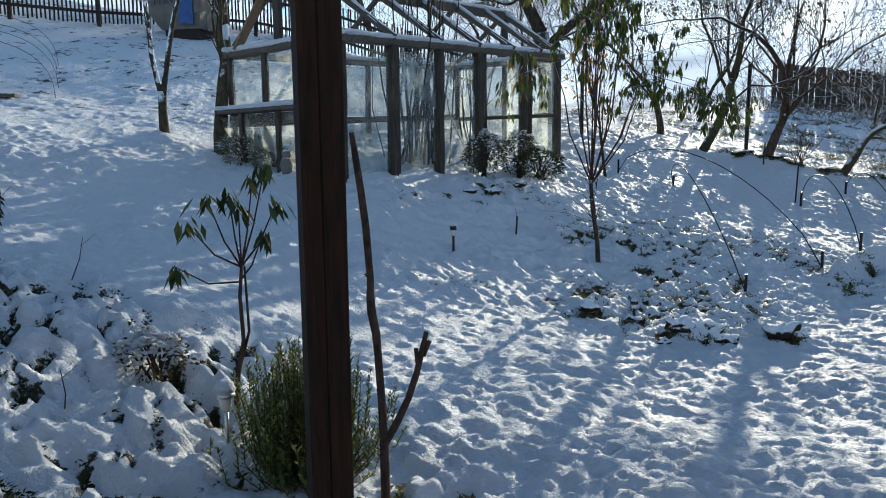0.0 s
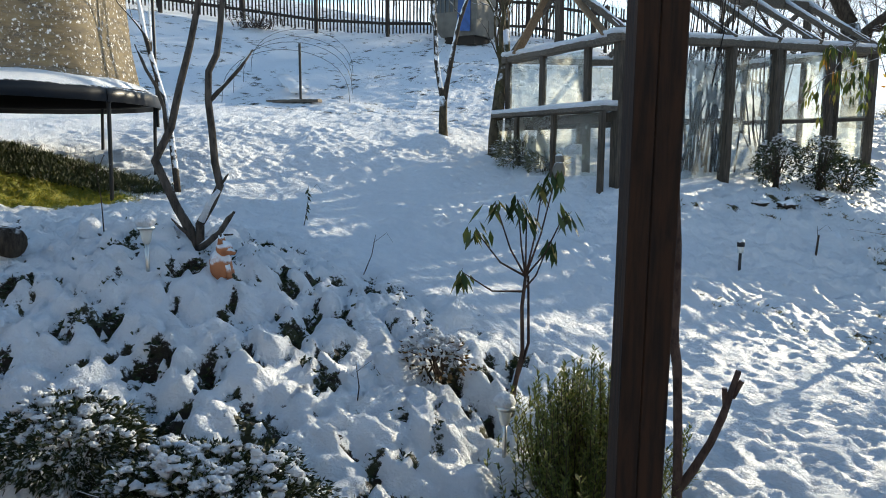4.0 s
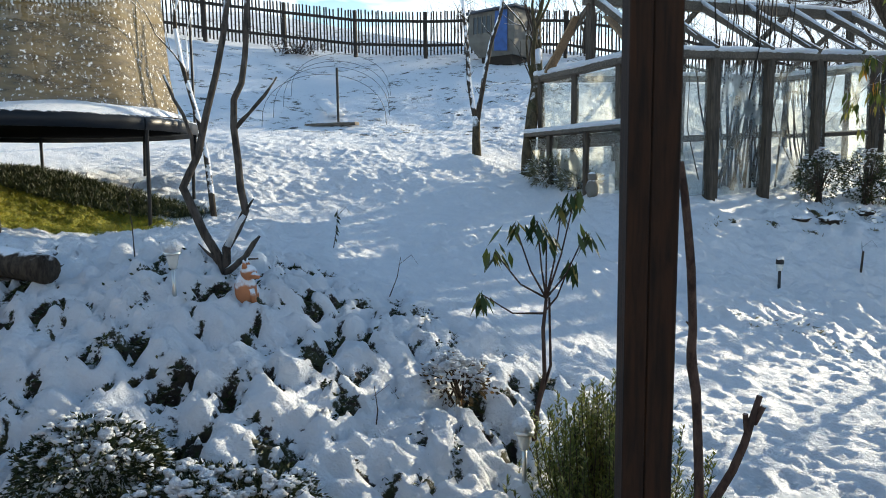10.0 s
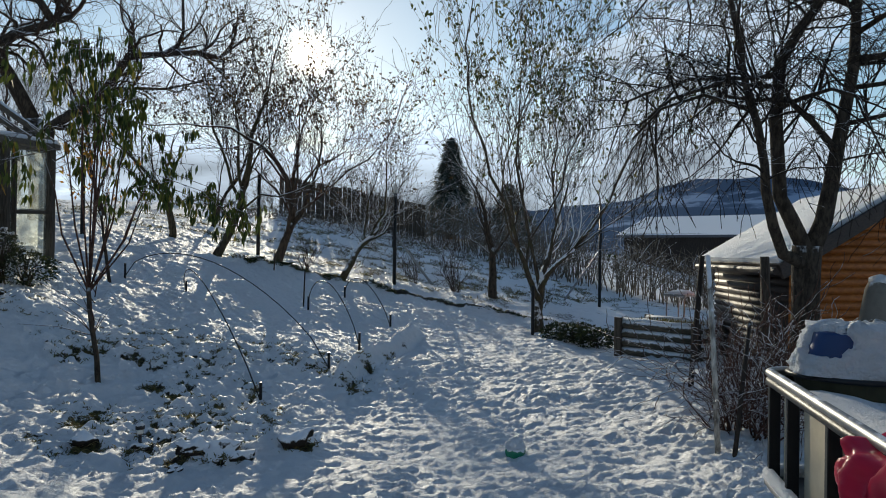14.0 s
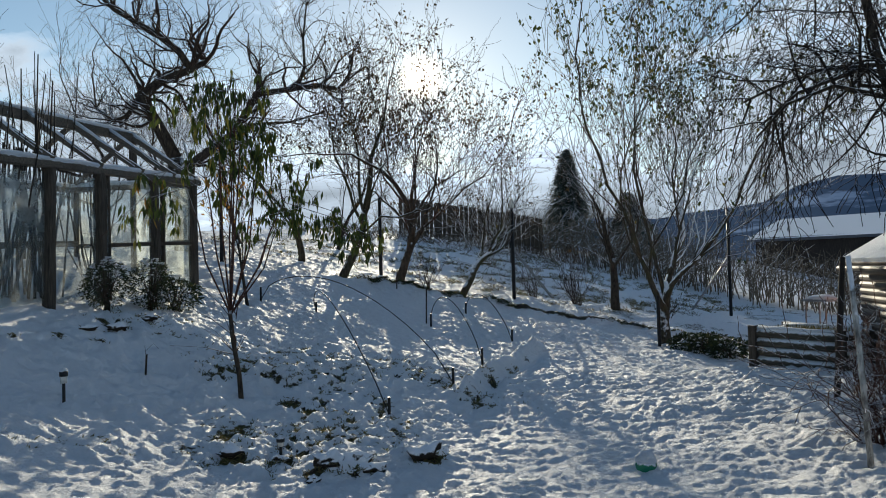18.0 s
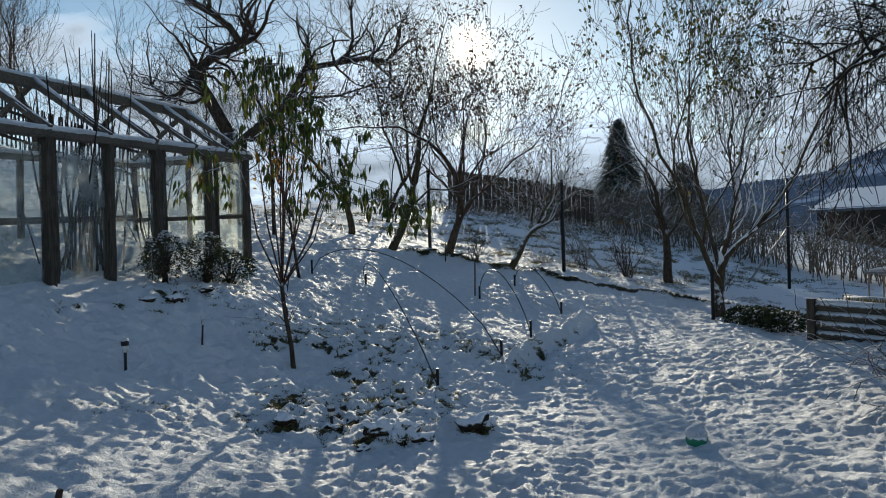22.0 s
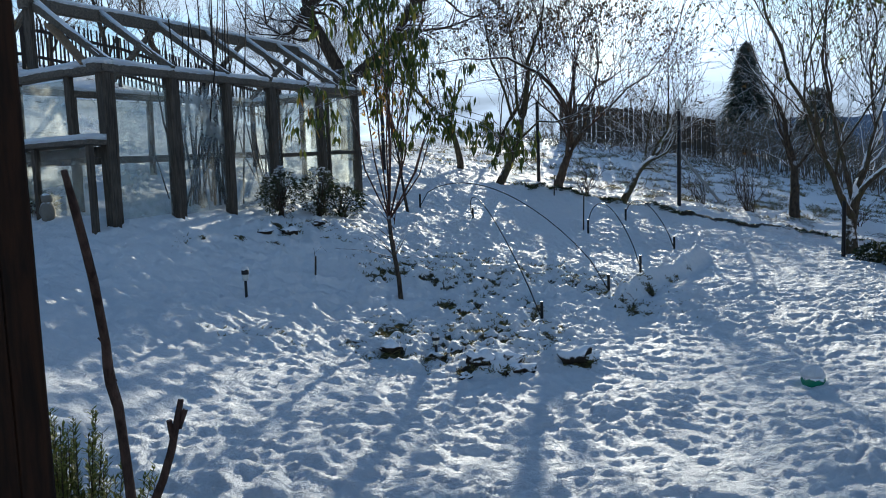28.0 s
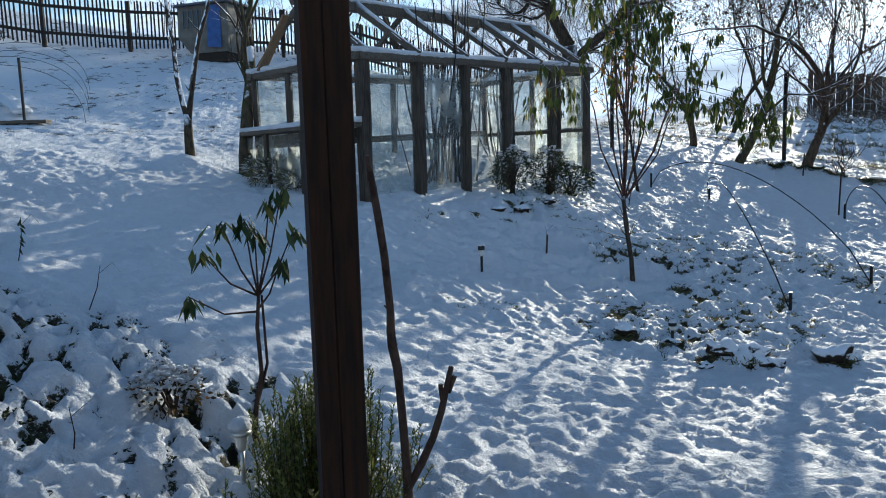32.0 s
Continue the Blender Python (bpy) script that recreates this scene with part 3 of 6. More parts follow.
# the raised edge of the bed beside the path
edge = smooth_in(GX, 4.6, 5.0) * smooth_in(-GX, -7.9, -7.5)
line_d = (GY - (8.78 + (GX - 5.0) * 0.79))
GZ += edge * 0.19 * np.exp(-((line_d - 0.14) / 0.15)**2) * (0.8 + 0.5 * fbm(GX * 3.0, GY * 3.0, 3, 17)) - edge * 0.06 * np.exp(-((line_d + 0.12) / 0.1)**2)
bare = bed * (smooth_in(heap1, 0.55, 0.8) * 0.28 + smooth_in(heap2, 0.55, 0.8) * 0.22 + smooth_in(crack, 0.515, 0.58) * 0.66 + smooth_in(-fluff, 0.03, 0.14) * 0.16 - smooth_in(broadn, 0.48, 0.62) * 0.35) \
    + plot * (0.62 * smooth_in(0.5 - lump1, 0.1, 0.4) * smooth_in(broadn, 0.40, 0.54) + 0.62 * smooth_in(-weedy, 0.05, 0.14) * smooth_in(broadn, 0.42, 0.50)) + hill * (0.34 * smooth_in(fbm(GX * 3, GY * 3, 4, 21), 0.42, 0.60) + 0.34 * smooth_in(fbm(GX * 9, GY * 11, 3, 23), 0.46, 0.6)) \
    + edge * 0.75 * np.exp(-((line_d + 0.05) / 0.07)**2) * smooth_in(fbm(GX * 1.5, GY * 1.5, 3, 31), 0.42, 0.52)
beyond = smooth_in(GY + 0.85 * (GX - 9.3) * (GX > 0) - 14.2 - (GX < 0) * 60, 0.0, 1.0)
bare = bare + beyond * 0.50 * smooth_in(fbm(GX * 2.5, GY * 2.5, 4, 41), 0.42, 0.6)
berm = np.exp(-((GY - (15.0 - (GX - 5.4) * 0.30 - 0.035 * np.maximum(GX - 7, 0)**2)) / 0.16)**2) * smooth_in(GX, 4.6, 5.6) * smooth_in(-GX, -13.5, -11)
GZ += berm * 0.22 * fbm(GX * 4, GY * 4, 3, 51)
bare = bare + berm * (0.62 + 0.5 * smooth_in(fbm(GX * 2.2, GY * 2.2, 3, 81), 0.4, 0.6))
for mx, my, r in ((2.55, 6.8, 0.10), (2.15, 6.86, 0.07), (3.36, 6.8, 0.09), (1.55, 7.5, 0.06), (0.35, 10.4, 0.07), (0.75, 10.75, 0.07), (1.2, 11.25, 0.07), (0.05, 10.1, 0.05), (1.7, 11.5, 0.08), (0.5, 10.1, 0.05), (-0.4, 9.9, 0.05), (2.0, 7.3, 0.06)):
    bare = bare + (1.3 if my < 9 else 0.75) * np.exp(-(((GX - mx) / 1.7)**2 + (GY - my)**2) / r**2)
lawn = np.exp(-(((GX + 9.0) / 2.9)**2 + ((GY - 6.3) / 1.1)**2)**3)
lawn = np.maximum(lawn, 0.55 * np.exp(-(((GX + 9.2) / 3.2)**2 + ((GY - 7.3) / 0.75)**2)**2))
bare = bare * (1 - lawn)
nr, nc = GX.shape
gm = bpy.data.meshes.new("ground")
idx = np.arange(nr * nc).reshape(nr, nc)
quads = np.stack([idx[:-1, :-1], idx[:-1, 1:], idx[1:, 1:], idx[1:, :-1]], -1).reshape(-1, 4)
gm.vertices.add(nr * nc)
gm.vertices.foreach_set("co", np.stack([GX, GY, GZ], -1).ravel())
gm.loops.add(quads.size)
gm.loops.foreach_set("vertex_index", quads.ravel())
gm.polygons.add(len(quads))
gm.polygons.foreach_set("loop_start", np.arange(0, quads.size, 4))
gm.polygons.foreach_set("loop_total", np.full(len(quads), 4))
gm.polygons.foreach_set("use_smooth", np.ones(len(quads), bool))
for key, vals in (("bare", bare), ("grass", lawn)):
    gm.attributes.new(key, "FLOAT", "POINT").data.foreach_set("value", vals.ravel())
gm.materials.append(GROUND)
gm.update(calc_edges=True)
tagged(new("ground", gm), "sloping garden lawn under thin dimpled snow with bare patches", "ground", kind="structure")

# ---- trees ----


def wander(p, d, length, rng, steps, curl, lift):
    pts, q, d = [p.copy()], p.copy(), d.normalized()
    for i in range(steps):
        d = (d + V3((rng.gauss(0, curl), rng.gauss(0, curl), rng.gauss(0, curl) + lift))).normalized()
        q = q + d * (length / steps)
        pts.append(q.copy())
    return pts, d


def sprout(d, angle, rng, turn):
    side = d.cross(V3((0.3, 0.2, 1)) if abs(d.z) < 0.95 else V3((1, 0, 0))).normalized()
    side.rotate(Matrix.Rotation(turn, 3, d))
    return (d * math.cos(angle) + side * math.sin(angle)).normalized()


def grow(thick, thin, tips, p, d, length, r, level, rng, o):
    """One branch and all that springs from it."""
    steps = 6 if level == 0 else 6 if level < 3 else 4
    pts, end = wander(p, d, length, rng, steps, o["curl"] * (0.6 if level == 0 else 1), (o.get("droop", o["lift"]) if level > 2 else o["lift"]) if level else o.get("trunk_lift", 0.0))
    tip = 0.62 if level == 0 else 0.35
    radii = [max(o.get("min_r", 0.0042), r * (1 - (1 - tip) * i / steps)) for i in range(steps + 1)]
    if isinstance(thick, list) and level <= 1:
        thick.append(("trunk" if level == 0 else "limb", Acc()))
    target = thin if level > 1 else thick[-1][1] if isinstance(thick, list) else thick
    target.tube(pts, radii, 8 if level == 0 else 6 if level == 1 else 4 if level == 2 else 3, caps=level < 2)
    if level >= o["levels"]:
        tips.append((pts, end))
        return
    n = o["kids"][level]
    turn = rng.uniform(0, 6.28)
    for k in range(n):
        t = o.get("bare", 0.5) if level == 0 else 0.18
        t = t + (1 - t) * (k + rng.random() * 0.8) / n
        i = min(int(t * steps), steps - 1)
        q = pts[i].lerp(pts[i + 1], t * steps - i)
        turn += 2.4 + rng.uniform(-0.5, 0.5)
        dirn = (pts[i + 1] - pts[i]).normalized()
        rr = radii[min(i + 1, steps)] * rng.uniform(0.40, 0.62)
        angle = (o["angles"][level] if "angles" in o else o["angle"]) * rng.uniform(0.7, 1.3)
        grow(thick, thin, tips, q, sprout(dirn, angle, rng, turn), (o["lens"][level + 1] if "lens" in o else length * o["ratio"]) * rng.uniform(0.6, 1.15), rr, level + 1, rng, o)
    if level < o["levels"] and level > 0 or o.get("leader", True):
        grow(thick, thin, tips, pts[-1], end, (o["lens"][level + 1] if "lens" in o else length * o["ratio"]) * 0.95, radii[-1], level + 1, rng, o)


def leaves_on(acc, tips, rng, count, size, hang=0.0, spread=0.05, aspect=0.45, top=None):
    for _ in range(count // 3):
        pts, end = tips[rng.randrange(len(tips))]
        c = pts[rng.randrange(len(pts))]
        if top is not None and c.z < top[0] and rng.random() > top[1]:
            continue
        for _ in range(rng.randint(1, 5)):
            p = c + V3((rng.gauss(0, spread), rng.gauss(0, spread), rng.gauss(0, spread)))
            d = V3((rng.gauss(0, 1), rng.gauss(0, 1), rng.gauss(0, 0.7) - hang * 2.5)).normalized()
            s = d.cross(V3((rng.gauss(0, 1), rng.gauss(0, 1), 0.2)))
            s = s.normalized() if s.length > 1e-4 else V3((1, 0, 0))
            length = size * rng.uniform(0.6, 1.25)
            acc.blade(p, d, length, length * aspect, s, 0.15)


def tree(label, at, stems, seed, opts, trunk_mat=BARK, twig_mat=TWIG, leaf=None, name="tree", category="tree", group=""):
    """stems: list of (direction, length, radius); leaf: (material, count, size, hang, aspect, top)."""
    rng = random.Random(seed)
    z = ground(at[0], at[1]) - 0.05
    ob = thing(name, label, category, (at[0], at[1], z), group)
    o = dict(levels=4, kids=[4, 4, 4, 3], ratio=0.62, angle=0.75, curl=0.14, lift=0.06, bare=0.45)
    o.update(opts)
    trunk, twigs, tips = [], Acc(), []
    for d, length, r, *start in stems:
        grow(trunk, twigs, tips, V3((0, 0, start[0] if start else 0)), V3(d), length, r, 0, rng, o)
    for kind, acc in trunk:
        part(kind, acc, trunk_mat, ob, smooth=True)
    if twigs.v:
        tagged(part("crown", twigs, twig_mat, ob, smooth=True), kind="stuff")
    if leaf:
        la = Acc()
        leaves_on(la, tips, rng, leaf[1], leaf[2], leaf[3], leaf[6] if len(leaf) > 6 else 0.05, leaf[4], leaf[5])
        tagged(part("foliage", la, leaf[0], ob), kind="stuff")
    return ob


FRUIT = dict(levels=4, kids=[5, 5, 4, 3], angles=[0.72, 0.75, 0.8, 0.8], curl=0.21, lift=0.085, bare=0.62, lens=[1.2, 2.0, 1.15, 0.7, 0.42])
tree("forked fruit tree with sparse olive leaves and snow-dusted bark", (10.78, 11.0), [((0.03, 0.05, 1), 1.5, 0.12), ((-0.5, 0.1, 1), 1.3, 0.070, 0.75), ((0.3, -0.3, 1), 1.2, 0.065, 0.9)], 4,
     dict(FRUIT, kids=[4, 5, 4, 3], lens=[1.5, 3.9, 2.3, 1.3, 0.7], angles=[0.36, 0.48, 0.62, 0.75], lift=0.13, curl=0.22), BARKS, TWIGS, (LEAFG, 5600, 0.085, 0.5, 0.6, (4.6, 0.22), 0.07), group="orchard trees")
tree("bare fruit tree with dark trunk in the snowy orchard", (12.3, 14.2), [((0.06, 0.0, 1), 1.4, 0.12)], 9, dict(FRUIT, kids=[4, 4, 3, 2], lens=[1.4, 2.0, 1.3, 0.8, 0.45], lift=0.12), BARK, TWIGS,
     (LEAFB, 300, 0.07, 0.3, 0.5, (3.0, 0.3)), group="orchard trees")
tree("fruit tree with leaning mossy trunk and withered leaves", (5.35, 15.0), [((0.85, 0.1, 0.8), 1.7, 0.10)], 17,
     dict(FRUIT, trunk_lift=0.10, lens=[1.7, 2.4, 1.5, 0.9, 0.5], angles=[0.6, 0.65, 0.75, 0.8], lift=0.13, curl=0.22), BARKM, TWIGS, (LEAFB, 1700, 0.07, 0.4, 0.6, (3.0, 0.25), 0.07), group="orchard trees")
tree("fruit tree with reddish twigs and withered leaves", (6.95, 15.5), [((0.02, 0.0, 1), 1.0, 0.115)], 23,
     dict(FRUIT, kids=[6, 5, 5, 3], lens=[1.1, 3.1, 1.9, 1.1, 0.6], angles=[0.55, 0.55, 0.7, 0.8], lift=0.11, curl=0.22), BARKB, TWIGR, (LEAFB, 4200, 0.075, 0.4, 0.6, (3.2, 0.3), 0.07), group="orchard trees")
tree("fruit tree leaning over the path edge, nearly bare", (8.0, 14.4), [((0.48, 0.1, 1), 1.5, 0.085)], 31,
     dict(FRUIT, lens=[1.5, 1.9, 1.3, 0.8, 0.45], lift=0.10), BARKM, TWIGS, (LEAFB, 900, 0.07, 0.4, 0.6, (2.8, 0.25), 0.07), group="orchard trees")
tree("slim fruit tree with bare branches behind the garden", (5.2, 17.4), [((0.05, 0.0, 1), 1.2, 0.095)], 37,
     dict(FRUIT, kids=[3, 4, 3, 2], lens=[1.2, 2.4, 1.5, 0.9, 0.5], angles=[0.55, 0.65, 0.75, 0.8], lift=0.12, min_r=0.0035), BARKM, TWIGS, (LEAFB, 300, 0.075, 0.3, 0.5, (2.4, 0.3)), group="orchard trees")


def walnut():
    """The gnarled tree behind the greenhouse: its limbs bend where they were once cut."""
    rng = random.Random(41)
    x, y = 2.6, 18.2
    z = ground(x, y)
    ob = thing("tree", "old gnarled walnut with twisted dark limbs behind the greenhouse", "tree", (x, y, z))
    o = dict(levels=4, kids=[0, 3, 4, 3], lens=[0, 0, 1.2, 0.75, 0.45], angle=0.85, curl=0.3, lift=0.05)
    limbs = [
        [(2.42, 18.19, 4.43), (2.00, 18.24, 5.28), (1.66, 18.27, 5.88), (2.09, 18.23, 6.24), (2.78, 18.14, 6.60), (3.13, 18.09, 6.81)],
        [(2.78, 18.14, 6.60), (2.53, 18.18, 7.01), (2.09, 18.23, 7.35), (1.62, 18.27, 7.61), (1.13, 18.31, 7.86), (0.61, 18.33, 8.37)],
        [(2.75, 18.15, 4.28), (3.25, 18.07, 4.70), (3.65, 18.00, 4.99), (4.04, 17.91, 5.60), (4.30, 17.86, 6.07), (4.96, 17.69, 6.20), (5.73, 17.46, 6.33), (6.19, 17.30, 6.25)],
        [(1.66, 18.27, 5.88), (1.39, 18.29, 5.40), (1.12, 18.31, 5.25), (0.74, 18.32, 5.52)],
        [(5.24, 17.61, 6.24), (5.42, 17.55, 6.78), (5.40, 17.56, 7.50), (5.49, 17.53, 8.35)],
        [(3.82, 17.96, 5.25), (4.37, 17.84, 5.34), (5.06, 17.66, 5.39), (5.76, 17.45, 5.63)],
    ]
    base = V3((x, y, z))
    twigs = Acc()
    part("trunk", Acc().tube([V3((0, 0, -0.2)), V3((0, 0, 0.8)), V3(limbs[0][0]) - base], [0.26, 0.22, 0.19], 10), BARK, ob, smooth=True)
    limbs[2] = [(x, y, z + 0.7)] + limbs[2]
    for pts, r in zip(limbs, (0.17, 0.10, 0.13, 0.07, 0.05, 0.05)):
        pts = [V3(p) - base for p in pts]
        part("limb", Acc().tube(pts, [r * (1 - 0.6 * i / (len(pts) - 1)) for i in range(len(pts))], 8), BARK, ob, smooth=True)
        for p, q in zip(pts[1:], pts[2:] + [pts[-1] * 1.05]):
            for _ in range(5):
                d = sprout((q - p).normalized() if (q - p).length > 0.01 else V3((0, 0, 1)), rng.uniform(0.5, 1.3), rng, rng.uniform(0, 6.28))
                grow(twigs, twigs, [], p, d + V3((0, 0, 0.25)), rng.uniform(0.9, 1.9), r * 0.32, 2, rng, o)
    tagged(part("crown", twigs, TWIG, ob, smooth=True), kind="stuff")


walnut()
for k, (x, y, s) in enumerate([(0.8, 18.7, 57), (1.9, 20.8, 51), (2.6, 22.6, 52), (4.6, 21.6, 53), (7.4, 21.0, 56)]):
    tree("bare tree behind the greenhouse with fine dark twigs", (x, y), [((0.1 * (k % 3 - 1), 0, 1), 1.4, 0.07)], s,
         dict(FRUIT, kids=[4, 4, 4, 3], min_r=0.003, lens=[1.3, 2.4, 1.5, 0.95, 0.5], angles=[0.5, 0.6, 0.7, 0.8], lift=0.13, bare=0.4), BARK, TWIG, None, group="trees behind the greenhouse")

for k, (x, y) in enumerate(((-7.5, 33.0), (-5.2, 31.2), (-3.4, 33.4))):
    tree("tall bare woodland tree beyond the picket fence", (x, y), [((0.12 * (k % 3 - 1), 0, 1), 2.4 + 0.4 * (k % 2), 0.13)], 200 + k,
         dict(FRUIT, kids=[5, 5, 4, 3], min_r=0.006, lens=[2.4, 3.6, 2.2, 1.3, 0.8], angles=[0.5, 0.6, 0.7, 0.8], lift=0.12, bare=0.35), BARK, TWIG, None, group="woods beyond the fence")

# the large tree beside the shed, with drooping twigs


def apple_tree():
    rng = random.Random(61)
    x, y = 7.88, 4.13
    z = ground(x, y)
    base = V3((x, y, z))
    ob = thing("tree", "large old apple tree with crooked limbs and drooping twigs", "tree", (x, y, z))
    o = dict(levels=4, kids=[0, 3, 5, 3], lens=[0, 0, 0.8, 0.5, 0.3], angle=0.7, curl=0.15, lift=-0.05, droop=-0.13, min_r=0.0036)
    part("trunk", Acc().tube([V3((0, 0, -0.2)), V3((0, 0, 0.1)), V3((0.0, -0.01, 1.16 - z)), V3((0, -0.01, 1.5 - z)), V3((0, -0.02, 1.78 - z))], [0.20, 0.16, 0.14, 0.145, 0.15], 12), BARK, ob, smooth=True)
    limbs = [
        ([(7.88, 4.11, 1.70), (7.73, 4.20, 2.04), (7.59, 4.26, 2.29), (7.56, 4.30, 3.11), (7.58, 4.27, 3.72), (7.70, 4.14, 4.04), (7.82, 4.00, 4.30), (7.90, 3.85, 4.64), (8.04, 3.77, 5.10)], 0.088),
        ([(7.80, 4.10, 1.58), (7.51, 4.18, 1.69), (7.29, 4.17, 1.97), (7.17, 4.19, 2.33), (7.07, 4.15, 2.57), (6.95, 4.16, 2.96), (6.81, 4.21, 3.34), (6.67, 4.25, 3.97), (6.51, 4.33, 4.64)], 0.066),
        ([(7.89, 4.10, 1.67), (8.04, 4.02, 2.04), (8.16, 4.00, 2.45), (8.28, 3.97, 2.97), (8.42, 3.89, 3.76), (8.52, 3.91, 4.47), (8.66, 3.85, 5.16)], 0.105),
        ([(8.22, 3.97, 2.80), (7.81, 4.04, 3.09), (7.43, 4.12, 3.29), (7.03, 4.22, 3.23), (6.63, 4.32, 3.23)], 0.042),
        ([(8.43, 3.88, 3.81), (8.44, 3.60, 3.81), (8.51, 3.11, 3.92), (8.52, 2.72, 4.00), (8.45, 2.3, 3.9)], 0.042),
        ([(7.57, 4.28, 3.58), (7.68, 4.71, 3.65), (7.61, 5.38, 3.75), (7.48, 5.90, 3.65), (7.38, 6.19, 3.55)], 0.034),
        ([(7.82, 4.00, 4.30), (7.87, 4.37, 4.63), (7.91, 4.71, 4.85), (7.60, 5.57, 5.00), (7.26, 6.34, 5.33)], 0.034),
        ([(7.57, 4.28, 3.23), (7.40, 3.95, 3.26), (7.25, 3.59, 3.27), (7.09, 3.20, 3.08)], 0.032),
        ([(8.46, 3.9, 4.1), (8.6, 3.4, 4.4), (8.7, 2.9, 4.55), (8.7, 2.4, 4.5)], 0.032),
        ([(8.5, 3.9, 4.4), (8.2, 4.5, 4.8), (8.0, 5.1, 5.1), (7.9, 5.6, 5.2)], 0.032),
        ([(7.57, 4.28, 3.45), (7.3, 4.75, 3.55), (7.0, 5.2, 3.4), (6.8, 5.5, 3.1)], 0.03),
        ([(6.9, 4.18, 3.1), (6.7, 4.6, 3.3), (6.55, 5.0, 3.2), (6.45, 5.3, 2.9)], 0.026),
        ([(8.3, 3.96, 3.1), (8.55, 3.55, 3.2), (8.7, 3.1, 3.15), (8.75, 2.7, 2.9)], 0.03),
        ([(8.36, 3.92, 3.5), (8.65, 3.5, 3.55), (8.85, 3.05, 3.25), (8.95, 2.6, 2.75)], 0.03),
        ([(8.42, 3.89, 3.76), (8.9, 3.7, 3.85), (9.2, 3.4, 3.6), (9.3, 3.1, 3.1)], 0.028),
    ]
    twigs = Acc()
    for pts, r in limbs:
        pts = [V3(p) - base for p in pts]
        m = len(pts) - 1
        part("limb", Acc().tube(pts, [r * (1 - 0.62 * i / m) for i in range(m + 1)], 8), BARK, ob, smooth=True)
        length = sum((q - p).length for p, q in zip(pts, pts[1:]))
        for k in range(int(length / 0.15)):
            f = (0.22 if r > 0.07 else 0.1) + 0.9 * (k + rng.random()) / max(1, int(length / 0.15))
            i = min(int(f * m), m - 1)
            p = pts[i].lerp(pts[i + 1], min(f * m - i, 1.0))
            d = sprout((pts[i + 1] - pts[i]).normalized(), rng.uniform(0.6, 1.4), rng, rng.uniform(0, 6.28))
            if p.z + z < 2.35:
                continue
            grow(twigs, twigs, [], p, d + V3((0, 0, 0.15)), rng.uniform(0.6, 1.3), 0.010 + 0.009 * rng.random(), 2, rng, o)
    tagged(part("crown", twigs, TWIGK, ob, smooth=True), kind="stuff")


apple_tree()

# slender trees on the slope
tree("slender tree with mossy trunk beside the greenhouse corner", (-3.46, 11.1), [((0.04, 0.0, 1), 2.3, 0.115)], 71,
     dict(levels=3, kids=[4, 3, 3], ratio=0.55, angle=0.5, lift=0.12, bare=0.55), BARKM, TWIG, None)


def forked_tree():
    """A low trunk that parts into two snow-plastered limbs."""
    x, y = -4.47, 11.5
    ob = thing("tree", "young forked tree with snow plastered along its bark", "tree", (x, y, ground(x, y) - 0.05))
    rng = random.Random(73)
    part("trunk", Acc().tube([V3((0, 0, -0.1)), V3((-0.01, 0, 0.3)), V3((0.0, 0, 0.68))], [0.085, 0.07, 0.062], 9), BARKM, ob, smooth=True)
    twigs = Acc()
    for pts in ([(0.0, 0, 0.6), (-0.07, 0.02, 0.85), (-0.13, 0, 1.25), (-0.16, 0.03, 1.7), (-0.20, 0, 2.3), (-0.28, 0, 3.0)],
                [(0.01, 0, 0.6), (0.08, -0.02, 0.95), (0.17, 0, 1.45), (0.26, 0, 1.85), (0.42, 0.03, 2.3), (0.52, 0.05, 3.0)]):
        pts = [V3(p) for p in pts]
        part("limb", Acc().tube(pts, [0.05, 0.044, 0.040, 0.036, 0.03, 0.02], 8), BIRCH, ob, smooth=True)
        for _ in range(9):
            i = rng.randrange(1, 5)
            p = pts[i].lerp(pts[i + 1], rng.random())
            e = p + V3((rng.gauss(0, 0.16), rng.gauss(0, 0.15), rng.uniform(0.08, 0.35)))
            twigs.tube([p, p.lerp(e, 0.5) + V3((0, 0, -0.02)), e], [0.011, 0.008, 0.004], 4)
    tagged(part("crown", twigs, BIRCH, ob, smooth=True), kind="stuff")


forked_tree()
tree("thin tree with snow-spotted trunk behind the trampoline edge", (-6.3, 7.2), [((-0.03, 0.0, 1), 2.4, 0.040)], 75,
     dict(levels=2, kids=[3, 2], ratio=0.5, angle=0.4, lift=0.1, bare=0.7), BIRCH, BIRCH, None)

# the peach sapling: slim upright shoots that arch over, with long hanging leaves


